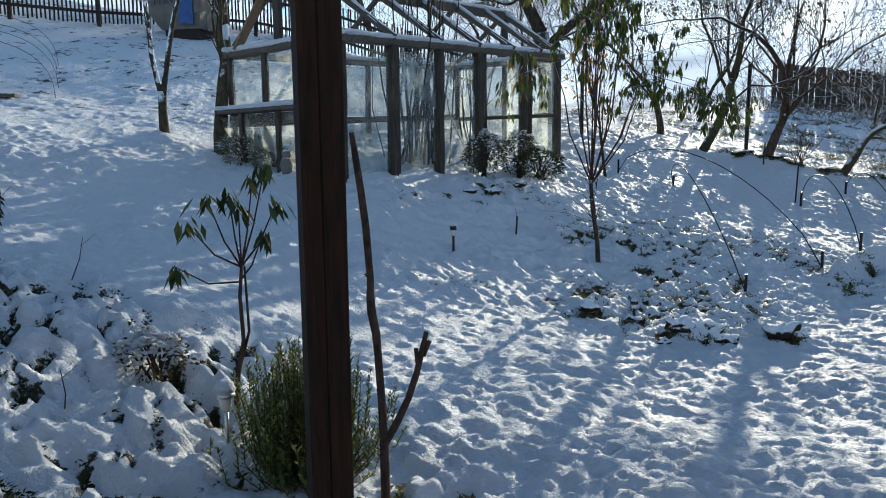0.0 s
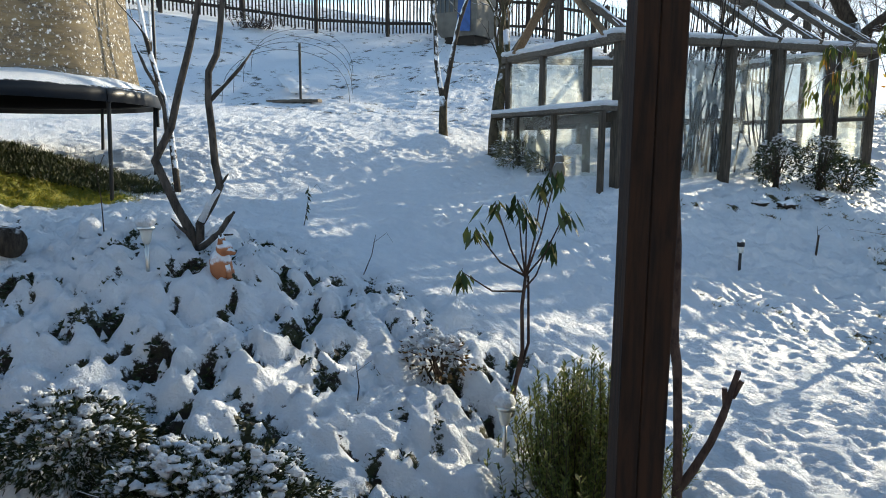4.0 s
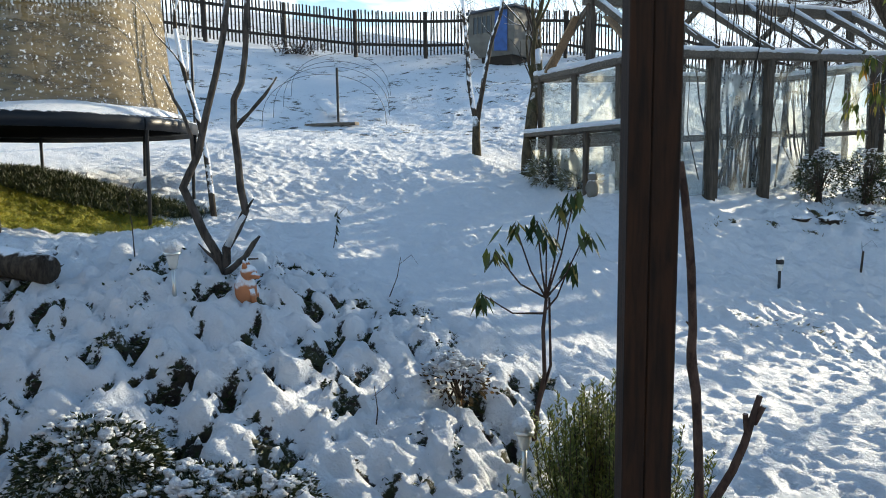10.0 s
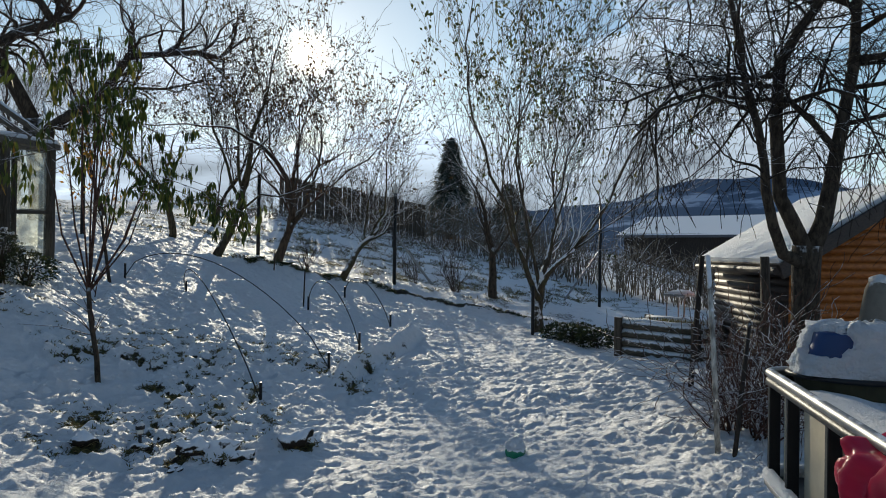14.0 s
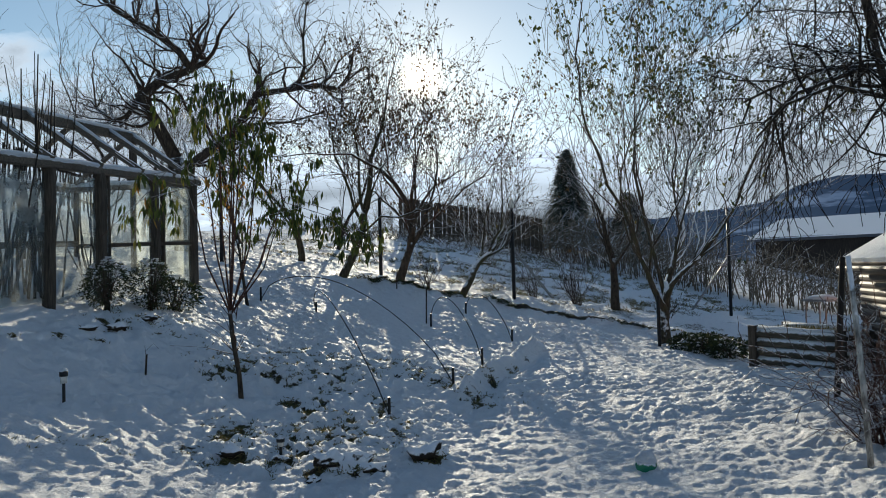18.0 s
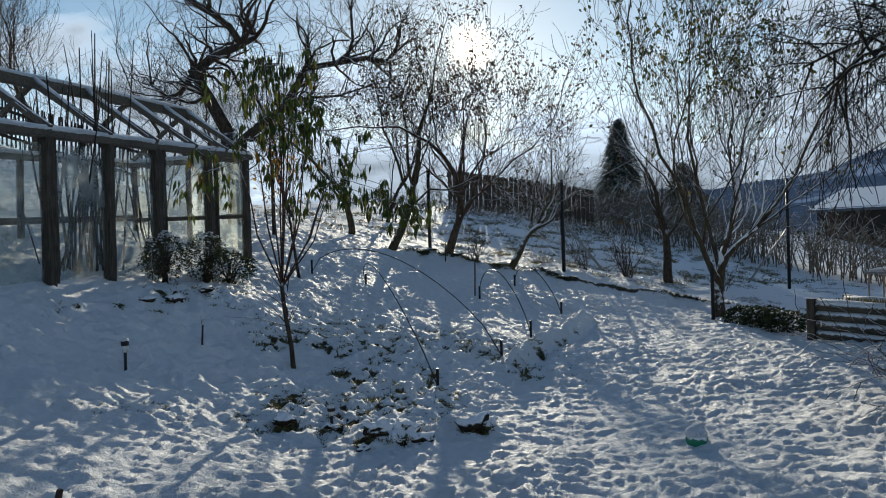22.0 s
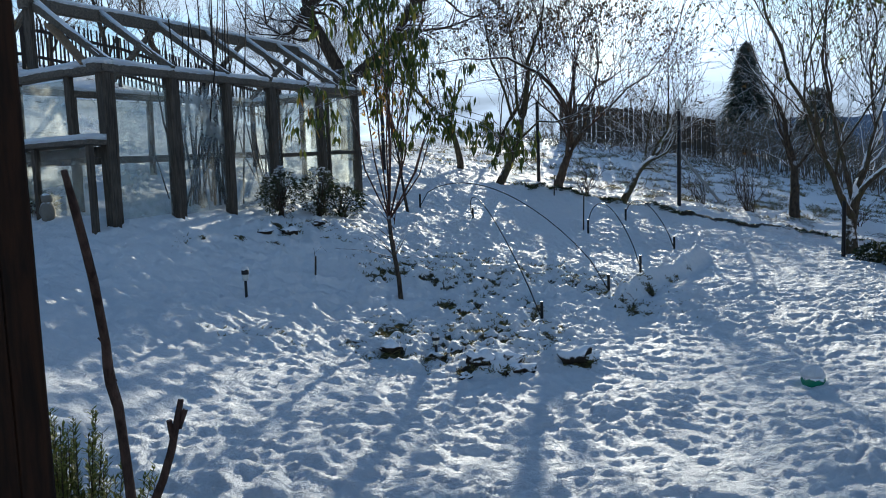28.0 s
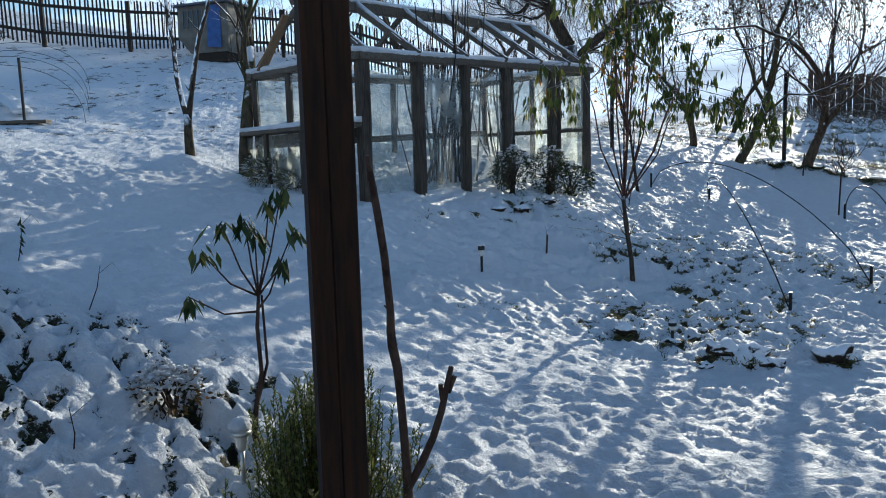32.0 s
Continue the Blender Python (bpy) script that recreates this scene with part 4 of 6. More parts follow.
def peach():
    rng = random.Random(86)
    x, y = 1.95, 9.2
    ob = thing("peach_tree", "young peach tree with long drooping olive leaves on arching shoots", "tree", (x, y, ground(x, y) - 0.05))
    part("trunk", Acc().tube([V3((0.05, 0, -0.05)), V3((0.03, 0, 0.3)), V3((-0.04, 0, 0.75)), V3((-0.07, 0, 1.10))], [0.034, 0.030, 0.027, 0.025], 8), BARK, ob, smooth=True)
    fork = V3((-0.06, 0, 1.05))
    lv, orange, twig = Acc(), Acc(), Acc()
    shoots = ((-0.10, 0.05, 2.9, -1.0), (0.0, -0.15, 3.1, 0.15), (0.12, 0.1, 2.7, 0.75), (0.25, -0.05, 2.5, 1.5), (-0.22, 0.1, 2.6, -1.25), (0.18, 0.2, 3.1, 1.0), (0.05, -0.05, 3.6, -0.35), (0.30, 0.15, 2.35, 1.75), (-0.05, 0.2, 3.5, 0.5), (0.22, -0.2, 2.4, 1.25), (0.02, 0.1, 4.0, 0.25), (-0.08, -0.1, 3.8, -0.6))
    for k, (a, b, h, out) in enumerate(shoots):
        top = V3((a + out * 0.25, b * 1.6, h))
        end = V3((a + out, b * 2 + rng.gauss(0, 0.15), h - 0.25 - 0.28 * abs(out)))
        pts = [fork, fork.lerp(top, 0.35) + V3((a * 0.5, 0, 0.1)), fork.lerp(top, 0.72), top, top.lerp(end, 0.55) + V3((0, 0, 0.16)), end]
        part("shoot", Acc().tube(pts, [0.011, 0.010, 0.008, 0.006, 0.004, 0.003], 6), TWIGR, ob, smooth=True)
        for n in range(10):
            f = rng.uniform(2.3, 4.95)
            i = int(f)
            p = pts[i].lerp(pts[i + 1], f - i)
            q = p + V3((rng.gauss(0, 0.22), rng.gauss(0, 0.2), rng.uniform(-0.12, 0.22)))
            e = q + V3((rng.gauss(0, 0.08), rng.gauss(0, 0.08), -rng.uniform(0.05, 0.3)))
            twig.tube([p, q, e], [0.004, 0.003, 0.002], 4)
            for c in (q, q.lerp(e, 0.5), e):
                for _ in range(rng.randint(3, 7)):
                    d = V3((rng.gauss(0, 0.25), rng.gauss(0, 0.25), -1)).normalized()
                    acc = orange if k in (0, 6) and c.z < 2.7 and rng.random() < 0.55 else lv
                    length = rng.uniform(0.09, 0.16)
                    acc.blade(c + V3((rng.gauss(0, 0.03), rng.gauss(0, 0.03), 0)), d, length, length * 0.27, d.cross(V3((rng.gauss(0, 1), rng.gauss(0, 1), 0))).normalized(), 0.1)
    for n in range(14):
        p = V3((0.0, 0, rng.uniform(0.55, 1.15)))
        e = p + V3((rng.gauss(0, 0.35), rng.gauss(0, 0.3), rng.uniform(0.15, 0.6)))
        twig.tube([p, p.lerp(e, 0.5) + V3((0, 0, 0.04)), e], [0.006, 0.004, 0.002], 4)
    tagged(part("twig_tangle", twig, TWIGR, ob, smooth=True), kind="stuff")
    tagged(part("foliage", lv, LEAFY, ob, "long drooping olive-green leaves"), kind="stuff")
    tagged(part("withered_foliage", orange, LEAFO, ob, "orange withered leaves"), kind="stuff")


peach()
tree("young tree with a few orange leaves behind the peach", (2.9, 12.9), [((0.0, 0, 1), 1.2, 0.03)], 83,
     dict(levels=3, kids=[5, 3, 3], lens=[1.2, 1.1, 0.7, 0.4], angle=0.45, lift=0.04, bare=0.4, min_r=0.004), BARK, TWIGR, (LEAFO, 160, 0.09, 0.4, 0.4, None))


def pruned_tree():
    """The hard-pruned forked tree on the bed; its stems spread in one upright plane facing the path."""
    base = V3((-3.80, 4.47, 0.97))
    side, back = V3((0.80, 0.60, 0)), V3((-0.60, 0.80, 0))
    ob = thing("pruned_tree", "hard-pruned young tree with smooth forked stems and snow in its forks", "tree", base)
    stems = [
        ("stem", 0.036, [(-0.02, 0, -0.12), (-0.04, 0, 0.11), (-0.12, 0, 0.26), (-0.20, 0.01, 0.46), (-0.26, 0.02, 0.61), (-0.21, 0.01, 0.71), (-0.14, 0, 0.85), (-0.07, 0, 1.14), (0.01, 0, 1.42), (0.08, 0, 1.73), (0.15, 0, 2.2)]),
        ("stem", 0.034, [(0.02, 0, -0.1), (0.03, -0.02, 0.15), (0.12, -0.03, 0.30), (0.18, -0.02, 0.43), (0.15, 0, 0.60), (0.14, 0, 0.81), (0.12, 0, 1.05), (0.13, 0, 1.25), (0.19, 0, 1.37), (0.22, 0, 1.55), (0.24, 0, 1.74), (0.26, 0, 2.2)]),
        ("stem", 0.030, [(0.0, -0.02, -0.05), (0.09, -0.08, 0.03), (0.17, -0.10, 0.10), (0.23, -0.10, 0.19), (0.27, -0.10, 0.25)]),
        ("side_shoot", 0.018, [(0.13, 0, 1.04), (0.23, 0, 1.15), (0.35, 0, 1.28), (0.44, 0, 1.42)]),
        ("side_shoot", 0.016, [(-0.17, 0.0, 0.77), (-0.18, 0.0, 0.98), (-0.23, 0, 1.14), (-0.29, 0, 1.25), (-0.35, 0, 1.42)]),
        ("side_shoot", 0.015, [(0.15, -0.10, 0.07), (0.20, -0.11, 0.08), (0.26, -0.12, 0.08)]),
        ("side_shoot", 0.014, [(-0.02, 0, 0.04), (-0.11, -0.03, 0.13), (-0.16, -0.05, 0.20)]),
        ("side_shoot", 0.013, [(0.17, -0.03, 0.42), (0.21, -0.04, 0.47), (0.24, -0.04, 0.52)]),
    ]
    for name, r, pts in stems:
        pts = [side * a + back * b + V3((0, 0, c)) for a, b, c in pts]
        part(name, Acc().tube(pts, [r * (1 - 0.42 * i / (len(pts) - 1)) for i in range(len(pts))], 8), STEMG, ob, smooth=True)
    for (a, c), (a2, c2), r in (((0.04, 0.17), (0.17, 0.40), 0.024), ((0.08, 0.05), (0.18, 0.13), 0.026)):
        part("snow_strip", Acc().tube([side * a - back * 0.04 + V3((0, 0, c)), side * (a + a2) / 2 - back * 0.05 + V3((0, 0, (c + c2) / 2 + 0.02)), side * a2 - back * 0.04 + V3((0, 0, c2))], [r, r * 1.1, r * 0.7], 8), SNOW, ob, "strip of snow", True)


pruned_tree()


STEM = [(-0.345, 3.73, -0.08), (-0.347, 3.73, 0.08), (-0.355, 3.73, 0.28), (-0.368, 3.73, 0.52), (-0.376, 3.73, 0.64), (-0.395, 3.71, 0.76), (-0.397, 3.69, 0.84), (-0.390, 3.65, 0.95), (-0.395, 3.54, 1.24), (-0.405, 3.47, 1.41), (-0.418, 3.41, 1.57), (-0.43, 3.36, 1.70)]


def y_stick():
    x, y = -0.345, 3.72
    ob = thing("forked_stem", "bare forked stem of a cut-back bush in the snow", "stem", (x, y, ground(x, y)))
    o = V3((x, y, ground(x, y)))
    a = [V3(p) - o for p in STEM]
    part("stem", Acc().tube([V3((a[0].x, a[0].y, -0.15))] + a, [0.027, 0.026, 0.024, 0.022, 0.021, 0.023, 0.024, 0.022, 0.019, 0.019, 0.018, 0.017, 0.012], 8), CUTSTEM, ob, smooth=True)
    b = [V3(p) - o for p in ((-0.347, 3.73, 0.0), (-0.27, 3.73, 0.14), (-0.207, 3.71, 0.28), (-0.16, 3.70, 0.42), (-0.103, 3.69, 0.655))]
    part("stem", Acc().tube(b, [0.021, 0.021, 0.019, 0.018, 0.013], 8), CUTSTEM, ob, smooth=True)
    for dx, dz in ((-0.012, 0.145), (0.062, 0.19)):
        part("stub", Acc().tube([b[3] + V3((0.012 + max(dx, 0) * 0.4, 0, 0.04 + max(dx, 0))), b[3] + V3((dx + 0.012, -0.01, dz))], [0.015, 0.012], 7), CUTSTEM, ob)
    for k, (dx, dz) in enumerate(((-0.028, 0.02), (0.026, 0.01), (-0.03, 0.03))):
        q = a[(4, 5, 7)[k]]
        part("bud", Acc().tube([q, q + V3((dx, 0, dz))], [0.010, 0.004], 6), CUTSTEM, ob)


y_stick()

# ---- the veranda post ----
post = thing("veranda_post", "dark brown stained square wooden veranda post", "post", (-0.487, 2.779, ground(-0.487, 2.779) - 0.08), rz=18.6)
post.matrix_basis = pose(-0.487, 2.779, ground(-0.487, 2.779) - 0.08, 1.9, -0.1, 18.6)
part("core", Acc().beam((0, 0.002, 0), (0, 0.002, 4.58), 0.12, 0.15, 0.02, (0, 1, 0)), POST, post)
part("board", Acc().beam((-0.046, 0, 0), (-0.046, 0, 4.6), 0.072, 0.165, 0.06, (0, 1, 0)), POST, post)
part("board", Acc().beam((0.0375, 0.001, 0), (0.0375, 0.001, 4.6), 0.091, 0.163, 0.05, (0, 1, 0)), POST, post)

# ---- unseen house wall, added to close this side and block its sky light ----
BLOCKER = plain("brown_blocker_plaster", (0.22, 0.19, 0.16), 0.85, 0.0, 0.25)
solo("wall_sky_blocker", Acc().box((0, 0, 0), (11.0, 0.3, 4.6)), BLOCKER, "unseen plain brown wall added behind the garden to block sky light", "wall", (-2.0, -2.2, 1.0), kind="structure")

# ---- greenhouse ----
GN, GU, GV = V3((-1.41, 9.65, 0)), V3((0.630, 0.777, 0)), V3((-0.751, 0.660, 0))
LONG, SHORT, SLOPE = 5.73, 2.54, 0.045


def gp(u, v, z):
    """A point of the greenhouse: metres along its long side, across it, and in height."""
    p = GN + GU * u + GV * v
    return (p.x, p.y, z + SLOPE * u)


def ground_at(u, v):
    p = GN + GU * u + GV * v
    return ground(p.x, p.y) - SLOPE * u


def greenhouse():
    rng = random.Random(5)
    ob = thing("greenhouse", "old greenhouse of weathered wood and misted panes, roof open and snowed", "greenhouse", (0, 0, 0))
    eave = 3.06

    def posts(name, spots, w, top=eave, tilt=0.03):
        for u, v in spots:
            b = gp(u + rng.uniform(-tilt, tilt), v, ground_at(u, v) - 0.1)
            part(name, Acc().beam(b, gp(u, v, top), w, w * 0.8, 0.15, GU, 0.004, rng), GREY, ob)

    posts("post", [(0, 0), (1.06, 0), (2.13, 0), (3.13, 0), (4.50, 0), (5.70, 0)], 0.15)
    posts("stud", [(0.12, 0.0), (1.18, 0.02), (3.26, 0.02), (3.38, 0.05), (4.75, 0.0)], 0.075)
    posts("post", [(0, 0.62), (0, 1.62), (0, SHORT), (LONG, 1.27), (LONG, SHORT), (1.5, SHORT), (3.0, SHORT), (4.4, SHORT)], 0.10)
    # wall plates and snow on them
    for a, b, w, h in (((-0.15, 0.0), (LONG + 0.15, 0.0), 0.16, 0.10), ((0, -0.1), (0, SHORT + 0.1), 0.14, 0.09), ((-0.1, SHORT), (LONG + 0.1, SHORT), 0.12, 0.1), ((LONG, -0.1), (LONG, SHORT), 0.12, 0.1)):
        part("wall_plate", Acc().beam(gp(*a, eave + 0.03), gp(*b, eave + 0.03), w, h, 0.12, (0, 0, 1), 0.006, rng), GREYX, ob)
        part("snow_cap", Acc().beam(gp(*a, eave + 0.11), gp(*b, eave + 0.11), w * 1.05, 0.075, 0.45, (0, 0, 1), 0.012, rng), SNOW, ob, "strip of snow", True)
    ridge = 4.02
    part("ridge_beam", Acc().beam(gp(-0.1, 1.27, ridge), gp(LONG + 0.1, 1.27, ridge), 0.11, 0.15, 0.1, (0, 0, 1), 0.004, rng), GREYX, ob)
    part("snow_cap", Acc().beam(gp(-0.1, 1.27, ridge + 0.1), gp(LONG + 0.1, 1.27, ridge + 0.1), 0.11, 0.06, 0.45, (0, 0, 1), 0.008, rng), SNOW, ob, "strip of snow", True)
    for i, u in enumerate((0.05, 1.05, 2.1, 3.1, 4.1, 5.0, LONG - 0.05)):
        part("rafter", Acc().beam(gp(u, 1.27, ridge), gp(u, -0.08, eave + 0.1), 0.06, 0.09, 0.12, (0, 0, 1)), GREYX, ob)
        part("snow_cap", Acc().beam(gp(u, 1.22, ridge + 0.065), gp(u, 0.05, eave + 0.19), 0.065, 0.05, 0.4, (0, 0, 1), 0.006, rng), SNOW, ob, "strip of snow", True)
        if i % 2 == 0:
            part("rafter", Acc().beam(gp(u, 1.27, ridge), gp(u, SHORT + 0.05, eave + 0.08), 0.06, 0.08, 0.12), GREYX, ob)
    for u in (0.0, LONG):
        part("king_post", Acc().beam(gp(u, 1.27, eave + 0.06), gp(u, 1.27, ridge), 0.13, 0.07, 0.1, GU), GREY, ob)
    for u in (2.3, 3.3):
        part("brace", Acc().beam(gp(u, 1.27, ridge - 0.05), gp(u + 0.75, 0.7, eave + 0.25), 0.05, 0.08), GREY, ob)
    for v0, v1, z0, z1 in ((2.3, 1.55, eave + 0.1, 3.85), (0.25, 0.85, eave + 0.1, 3.7)):
        part("gable_board", Acc().beam(gp(-0.02, v0, z0), gp(-0.02, v1, z1), 0.03, 0.15, 0.08, GU), PALE, ob, "pale bare plank")
    # low window shelf along the short side
    shelf = 2.22
    part("shelf", Acc().beam(gp(-0.14, -0.05, shelf), gp(-0.14, SHORT, shelf), 0.36, 0.06, 0.1), GREYX, ob)
    part("snow_cap", Acc().beam(gp(-0.14, -0.05, shelf + 0.06), gp(-0.14, SHORT, shelf + 0.06), 0.35, 0.07, 0.4, (0, 0, 1), 0.008, rng), SNOW, ob, "layer of snow", True)
    part("rail", Acc().beam(gp(-0.02, 0, shelf - 0.11), gp(-0.02, SHORT, shelf - 0.11), 0.06, 0.13), GREY, ob)
    for v in (0.0, 1.0, 1.9):
        part("leg", Acc().beam(gp(-0.26, v, ground_at(-0.26, v) - 0.1), gp(-0.26, v, shelf - 0.03), 0.07, 0.07, 0.1, GU), GREY, ob)
    part("rail", Acc().beam(gp(0, SHORT, 2.05), gp(LONG, SHORT, 2.05), 0.05, 0.12), GREY, ob)
    part("rail", Acc().beam(gp(3.4, 0, 1.98), gp(LONG, 0.0, 1.98), 0.04, 0.06), GREY, ob)
    part("rail", Acc().beam(gp(LONG, 0, 2.0), gp(LONG, SHORT, 2.0), 0.05, 0.08), GREY, ob)
    # panes
    panes = []
    for a, b in ((0.14, 1.0), (1.12, 2.08), (2.2, 3.08), (3.3, 4.44), (4.56, 5.64)):
        panes.append(((a, 0.02), (b, 0.02), ground_at((a + b) / 2, 0) + 0.03, eave - 0.08))
    for a, b in ((0.06, 1.45), (1.55, 2.95), (3.05, 4.35), (4.45, 5.65)):
        panes.append(((a, SHORT), (b, SHORT), 2.12, eave - 0.05))
        panes.append(((a, SHORT), (b, SHORT), ground_at((a + b) / 2, SHORT) + 0.04, 1.98))
    for a, b in ((0.66, 1.58), (1.66, SHORT - 0.05)):
        panes.append(((0.0, a), (0.0, b), shelf + 0.1, eave - 0.05))
    for a, b in ((0.06, 0.95), (1.05, 1.85), (1.95, SHORT - 0.03)):
        panes.append(((-0.25, a), (-0.25, b), ground_at(-0.2, (a + b) / 2) + 0.05, shelf - 0.06))
    for a, b in ((0.05, 1.22), (1.32, SHORT - 0.05)):
        panes.append(((LONG, a), (LONG, b), ground_at(LONG, (a + b) / 2) + 0.05, eave - 0.05))
    for a, b, z0, z1 in panes:
        pane = part("pane", Acc().panel(gp(*a, z0), gp(*b, z0), gp(*b, z1), gp(*a, z1), 0.005), GLASS, ob, "misted glass pane")
        pane.visible_shadow = False


greenhouse()


def canes(label, u, v, count, seed, height):
    rng = random.Random(seed)
    p = GN + GU * u + GV * v
    z = ground(p.x, p.y)
    ob = thing("cane_clump", label, "dry canes", (p.x, p.y, z), "canes inside the greenhouse")
    for _ in range(count):
        b = V3((rng.gauss(0, 0.12), rng.gauss(0, 0.12), -0.05))
        t = b + V3((rng.gauss(0, 0.30) + 0.12, rng.gauss(0, 0.2), height * rng.uniform(0.6, 1.15)))
        m = b.lerp(t, 0.5) + V3((rng.gauss(0, 0.05), 0, 0))
        r = rng.uniform(0.010, 0.024)
        part("cane", Acc().tube([b, m, t], [r, r * 0.8, r * 0.4], 5), TWIGK, ob, smooth=True)


canes("tall dark dry canes standing inside the greenhouse", 1.75, 0.4, 16, 1, 2.4)
canes("dark cane bundle rising through the open greenhouse roof", 2.45, 0.45, 16, 2, 3.2)
canes("dry bent canes inside the greenhouse", 3.6, 0.4, 8, 3, 1.7)


def leaf_bush(name, label, at, size, count, leaf_mat, leaf_len, seed, stems=14, aspect=0.5, snow=0, stem_mat=TWIG, hang=0.0, sink=0.03, category="bush", group="", clump=(0.006, 0.018)):
    rng = random.Random(seed)
    ob = thing(name, label, category, (at[0], at[1], ground(at[0], at[1]) - sink), group)
    st, lv = Acc(), Acc()
    for _ in range(stems):
        e = V3((rng.uniform(-1, 1) * size[0] * 0.8, rng.uniform(-1, 1) * size[1] * 0.8, size[2] * rng.uniform(0.6, 1.0)))
        st.tube([V3((rng.gauss(0, 0.04), rng.gauss(0, 0.04), 0)), e * 0.5 + V3((0, 0, 0.08)), e], [0.009, 0.007, 0.003], 4)
    for _ in range(count):
        n = V3((rng.gauss(0, 1), rng.gauss(0, 1), rng.gauss(0.25, 0.8))).normalized()
        q = 1 + 0.35 * noise.noise(n * 2.3 + V3((seed, 0, 0)))
        k = rng.uniform(0.55, 1.0) ** 0.5 * q
        p = V3((n.x * size[0] * k, n.y * size[1] * k, size[2] * (0.5 + 0.5 * n.z * k)))
        d = (n + V3((rng.gauss(0, 0.6), rng.gauss(0, 0.6), rng.gauss(0.2, 0.5) - hang))).normalized()
        s = d.cross(V3((rng.gauss(0, 1), rng.gauss(0, 1), 0.5))).normalized()
        length = leaf_len * rng.uniform(0.6, 1.3)
        lv.blade(p, d, length, length * aspect, s, 0.1)
    tagged(part("stem_tangle", st, stem_mat, ob, smooth=True), kind="stuff")
    tagged(part("foliage", lv, leaf_mat, ob), kind="stuff")
    if snow:
        sn = Acc()
        for i in range(snow):
            n = V3((rng.gauss(0, 0.8), rng.gauss(0, 0.8), abs(rng.gauss(1.25, 0.5)))).normalized()
            q = 1 + 0.35 * noise.noise(n * 2.3 + V3((seed, 0, 0)))
            r = rng.uniform(*clump)
            sn.lump((n.x * size[0] * q * 0.97, n.y * size[1] * q * 0.97, size[2] * (0.5 + 0.5 * n.z * q) + rng.gauss(0, 0.015)), (r * 1.5, r * 1.3, r * 0.7), rng, 0.45, 5, 8, i * 1.3)
        tagged(part("snow_crust", sn, SNOW, ob, "clumps of snow", True), kind="stuff")
    return ob


leaf_bush("box_shrub", "clipped dark box shrub with snow-dusted top by the greenhouse", (0.62, 11.55), (0.30, 0.28, 0.75), 2200, LEAFD, 0.036, 91, 16, 0.5, 80, group="shrubs by the greenhouse")
leaf_bush("box_shrub", "rounded dark shrub with snow-dusted top by the greenhouse", (1.28, 12.15), (0.34, 0.3, 0.78), 2400, LEAFD, 0.036, 92, 16, 0.5, 90, group="shrubs by the greenhouse")
leaf_bush("low_shrub", "low spreading dark shrub at the greenhouse corner", (1.62, 12.3), (0.42, 0.36, 0.52), 1500, LEAFD, 0.055, 93, 16, 0.45, 14, group="shrubs by the greenhouse")
leaf_bush("lavender_bush", "grey-green lavender tuft under snow before the greenhouse", (-2.95, 10.75), (0.38, 0.28, 0.42), 1300, LAVENDER, 0.13, 94, 20, 0.12, 26)
leaf_bush("lavender_bush", "small grey-green herb tuft under snow", (-2.5, 10.45), (0.26, 0.24, 0.3), 800, LAVENDER, 0.12, 95, 16, 0.12, 22)
for label, at, size, count, seed, caps in (
        ("low evergreen hedge mound with snow on its leaves", (-2.35, 2.72), (0.62, 0.42, 0.54), 18000, 96, 280),
        ("low dark evergreen edge plants under snow", (-1.55, 3.0), (0.42, 0.32, 0.40), 9000, 97, 90),
        ("low dark evergreen plants capped with snow", (-3.15, 2.7), (0.42, 0.34, 0.48), 9000, 98, 160)):
    leaf_bush("evergreen_shrub", label, at, size, count, LEAFD, 0.038, seed, 8, 0.34, caps, sink=0.2, hang=0.35, clump=(0.006, 0.026))
for k, (x, y) in enumerate(((10.75, 10.35), (10.6, 9.85), (10.55, 9.3), (11.1, 10.1))):
    leaf_bush("ivy_clump", "low dark evergreen clump dusted with snow at the path edge", (x, y), (0.38, 0.34, 0.34), 900, LEAFD, 0.08, 120 + k, 10, 0.4, 16, group="evergreen clumps by the planter", clump=(0.01, 0.03))
leaf_bush("dry_perennial", "withered brown garden plant hung with snow beside the young shrub", (-1.95, 4.55), (0.24, 0.18, 0.32), 260, LEAFB, 0.05, 99, 12, 0.45, 420, sink=0.02)


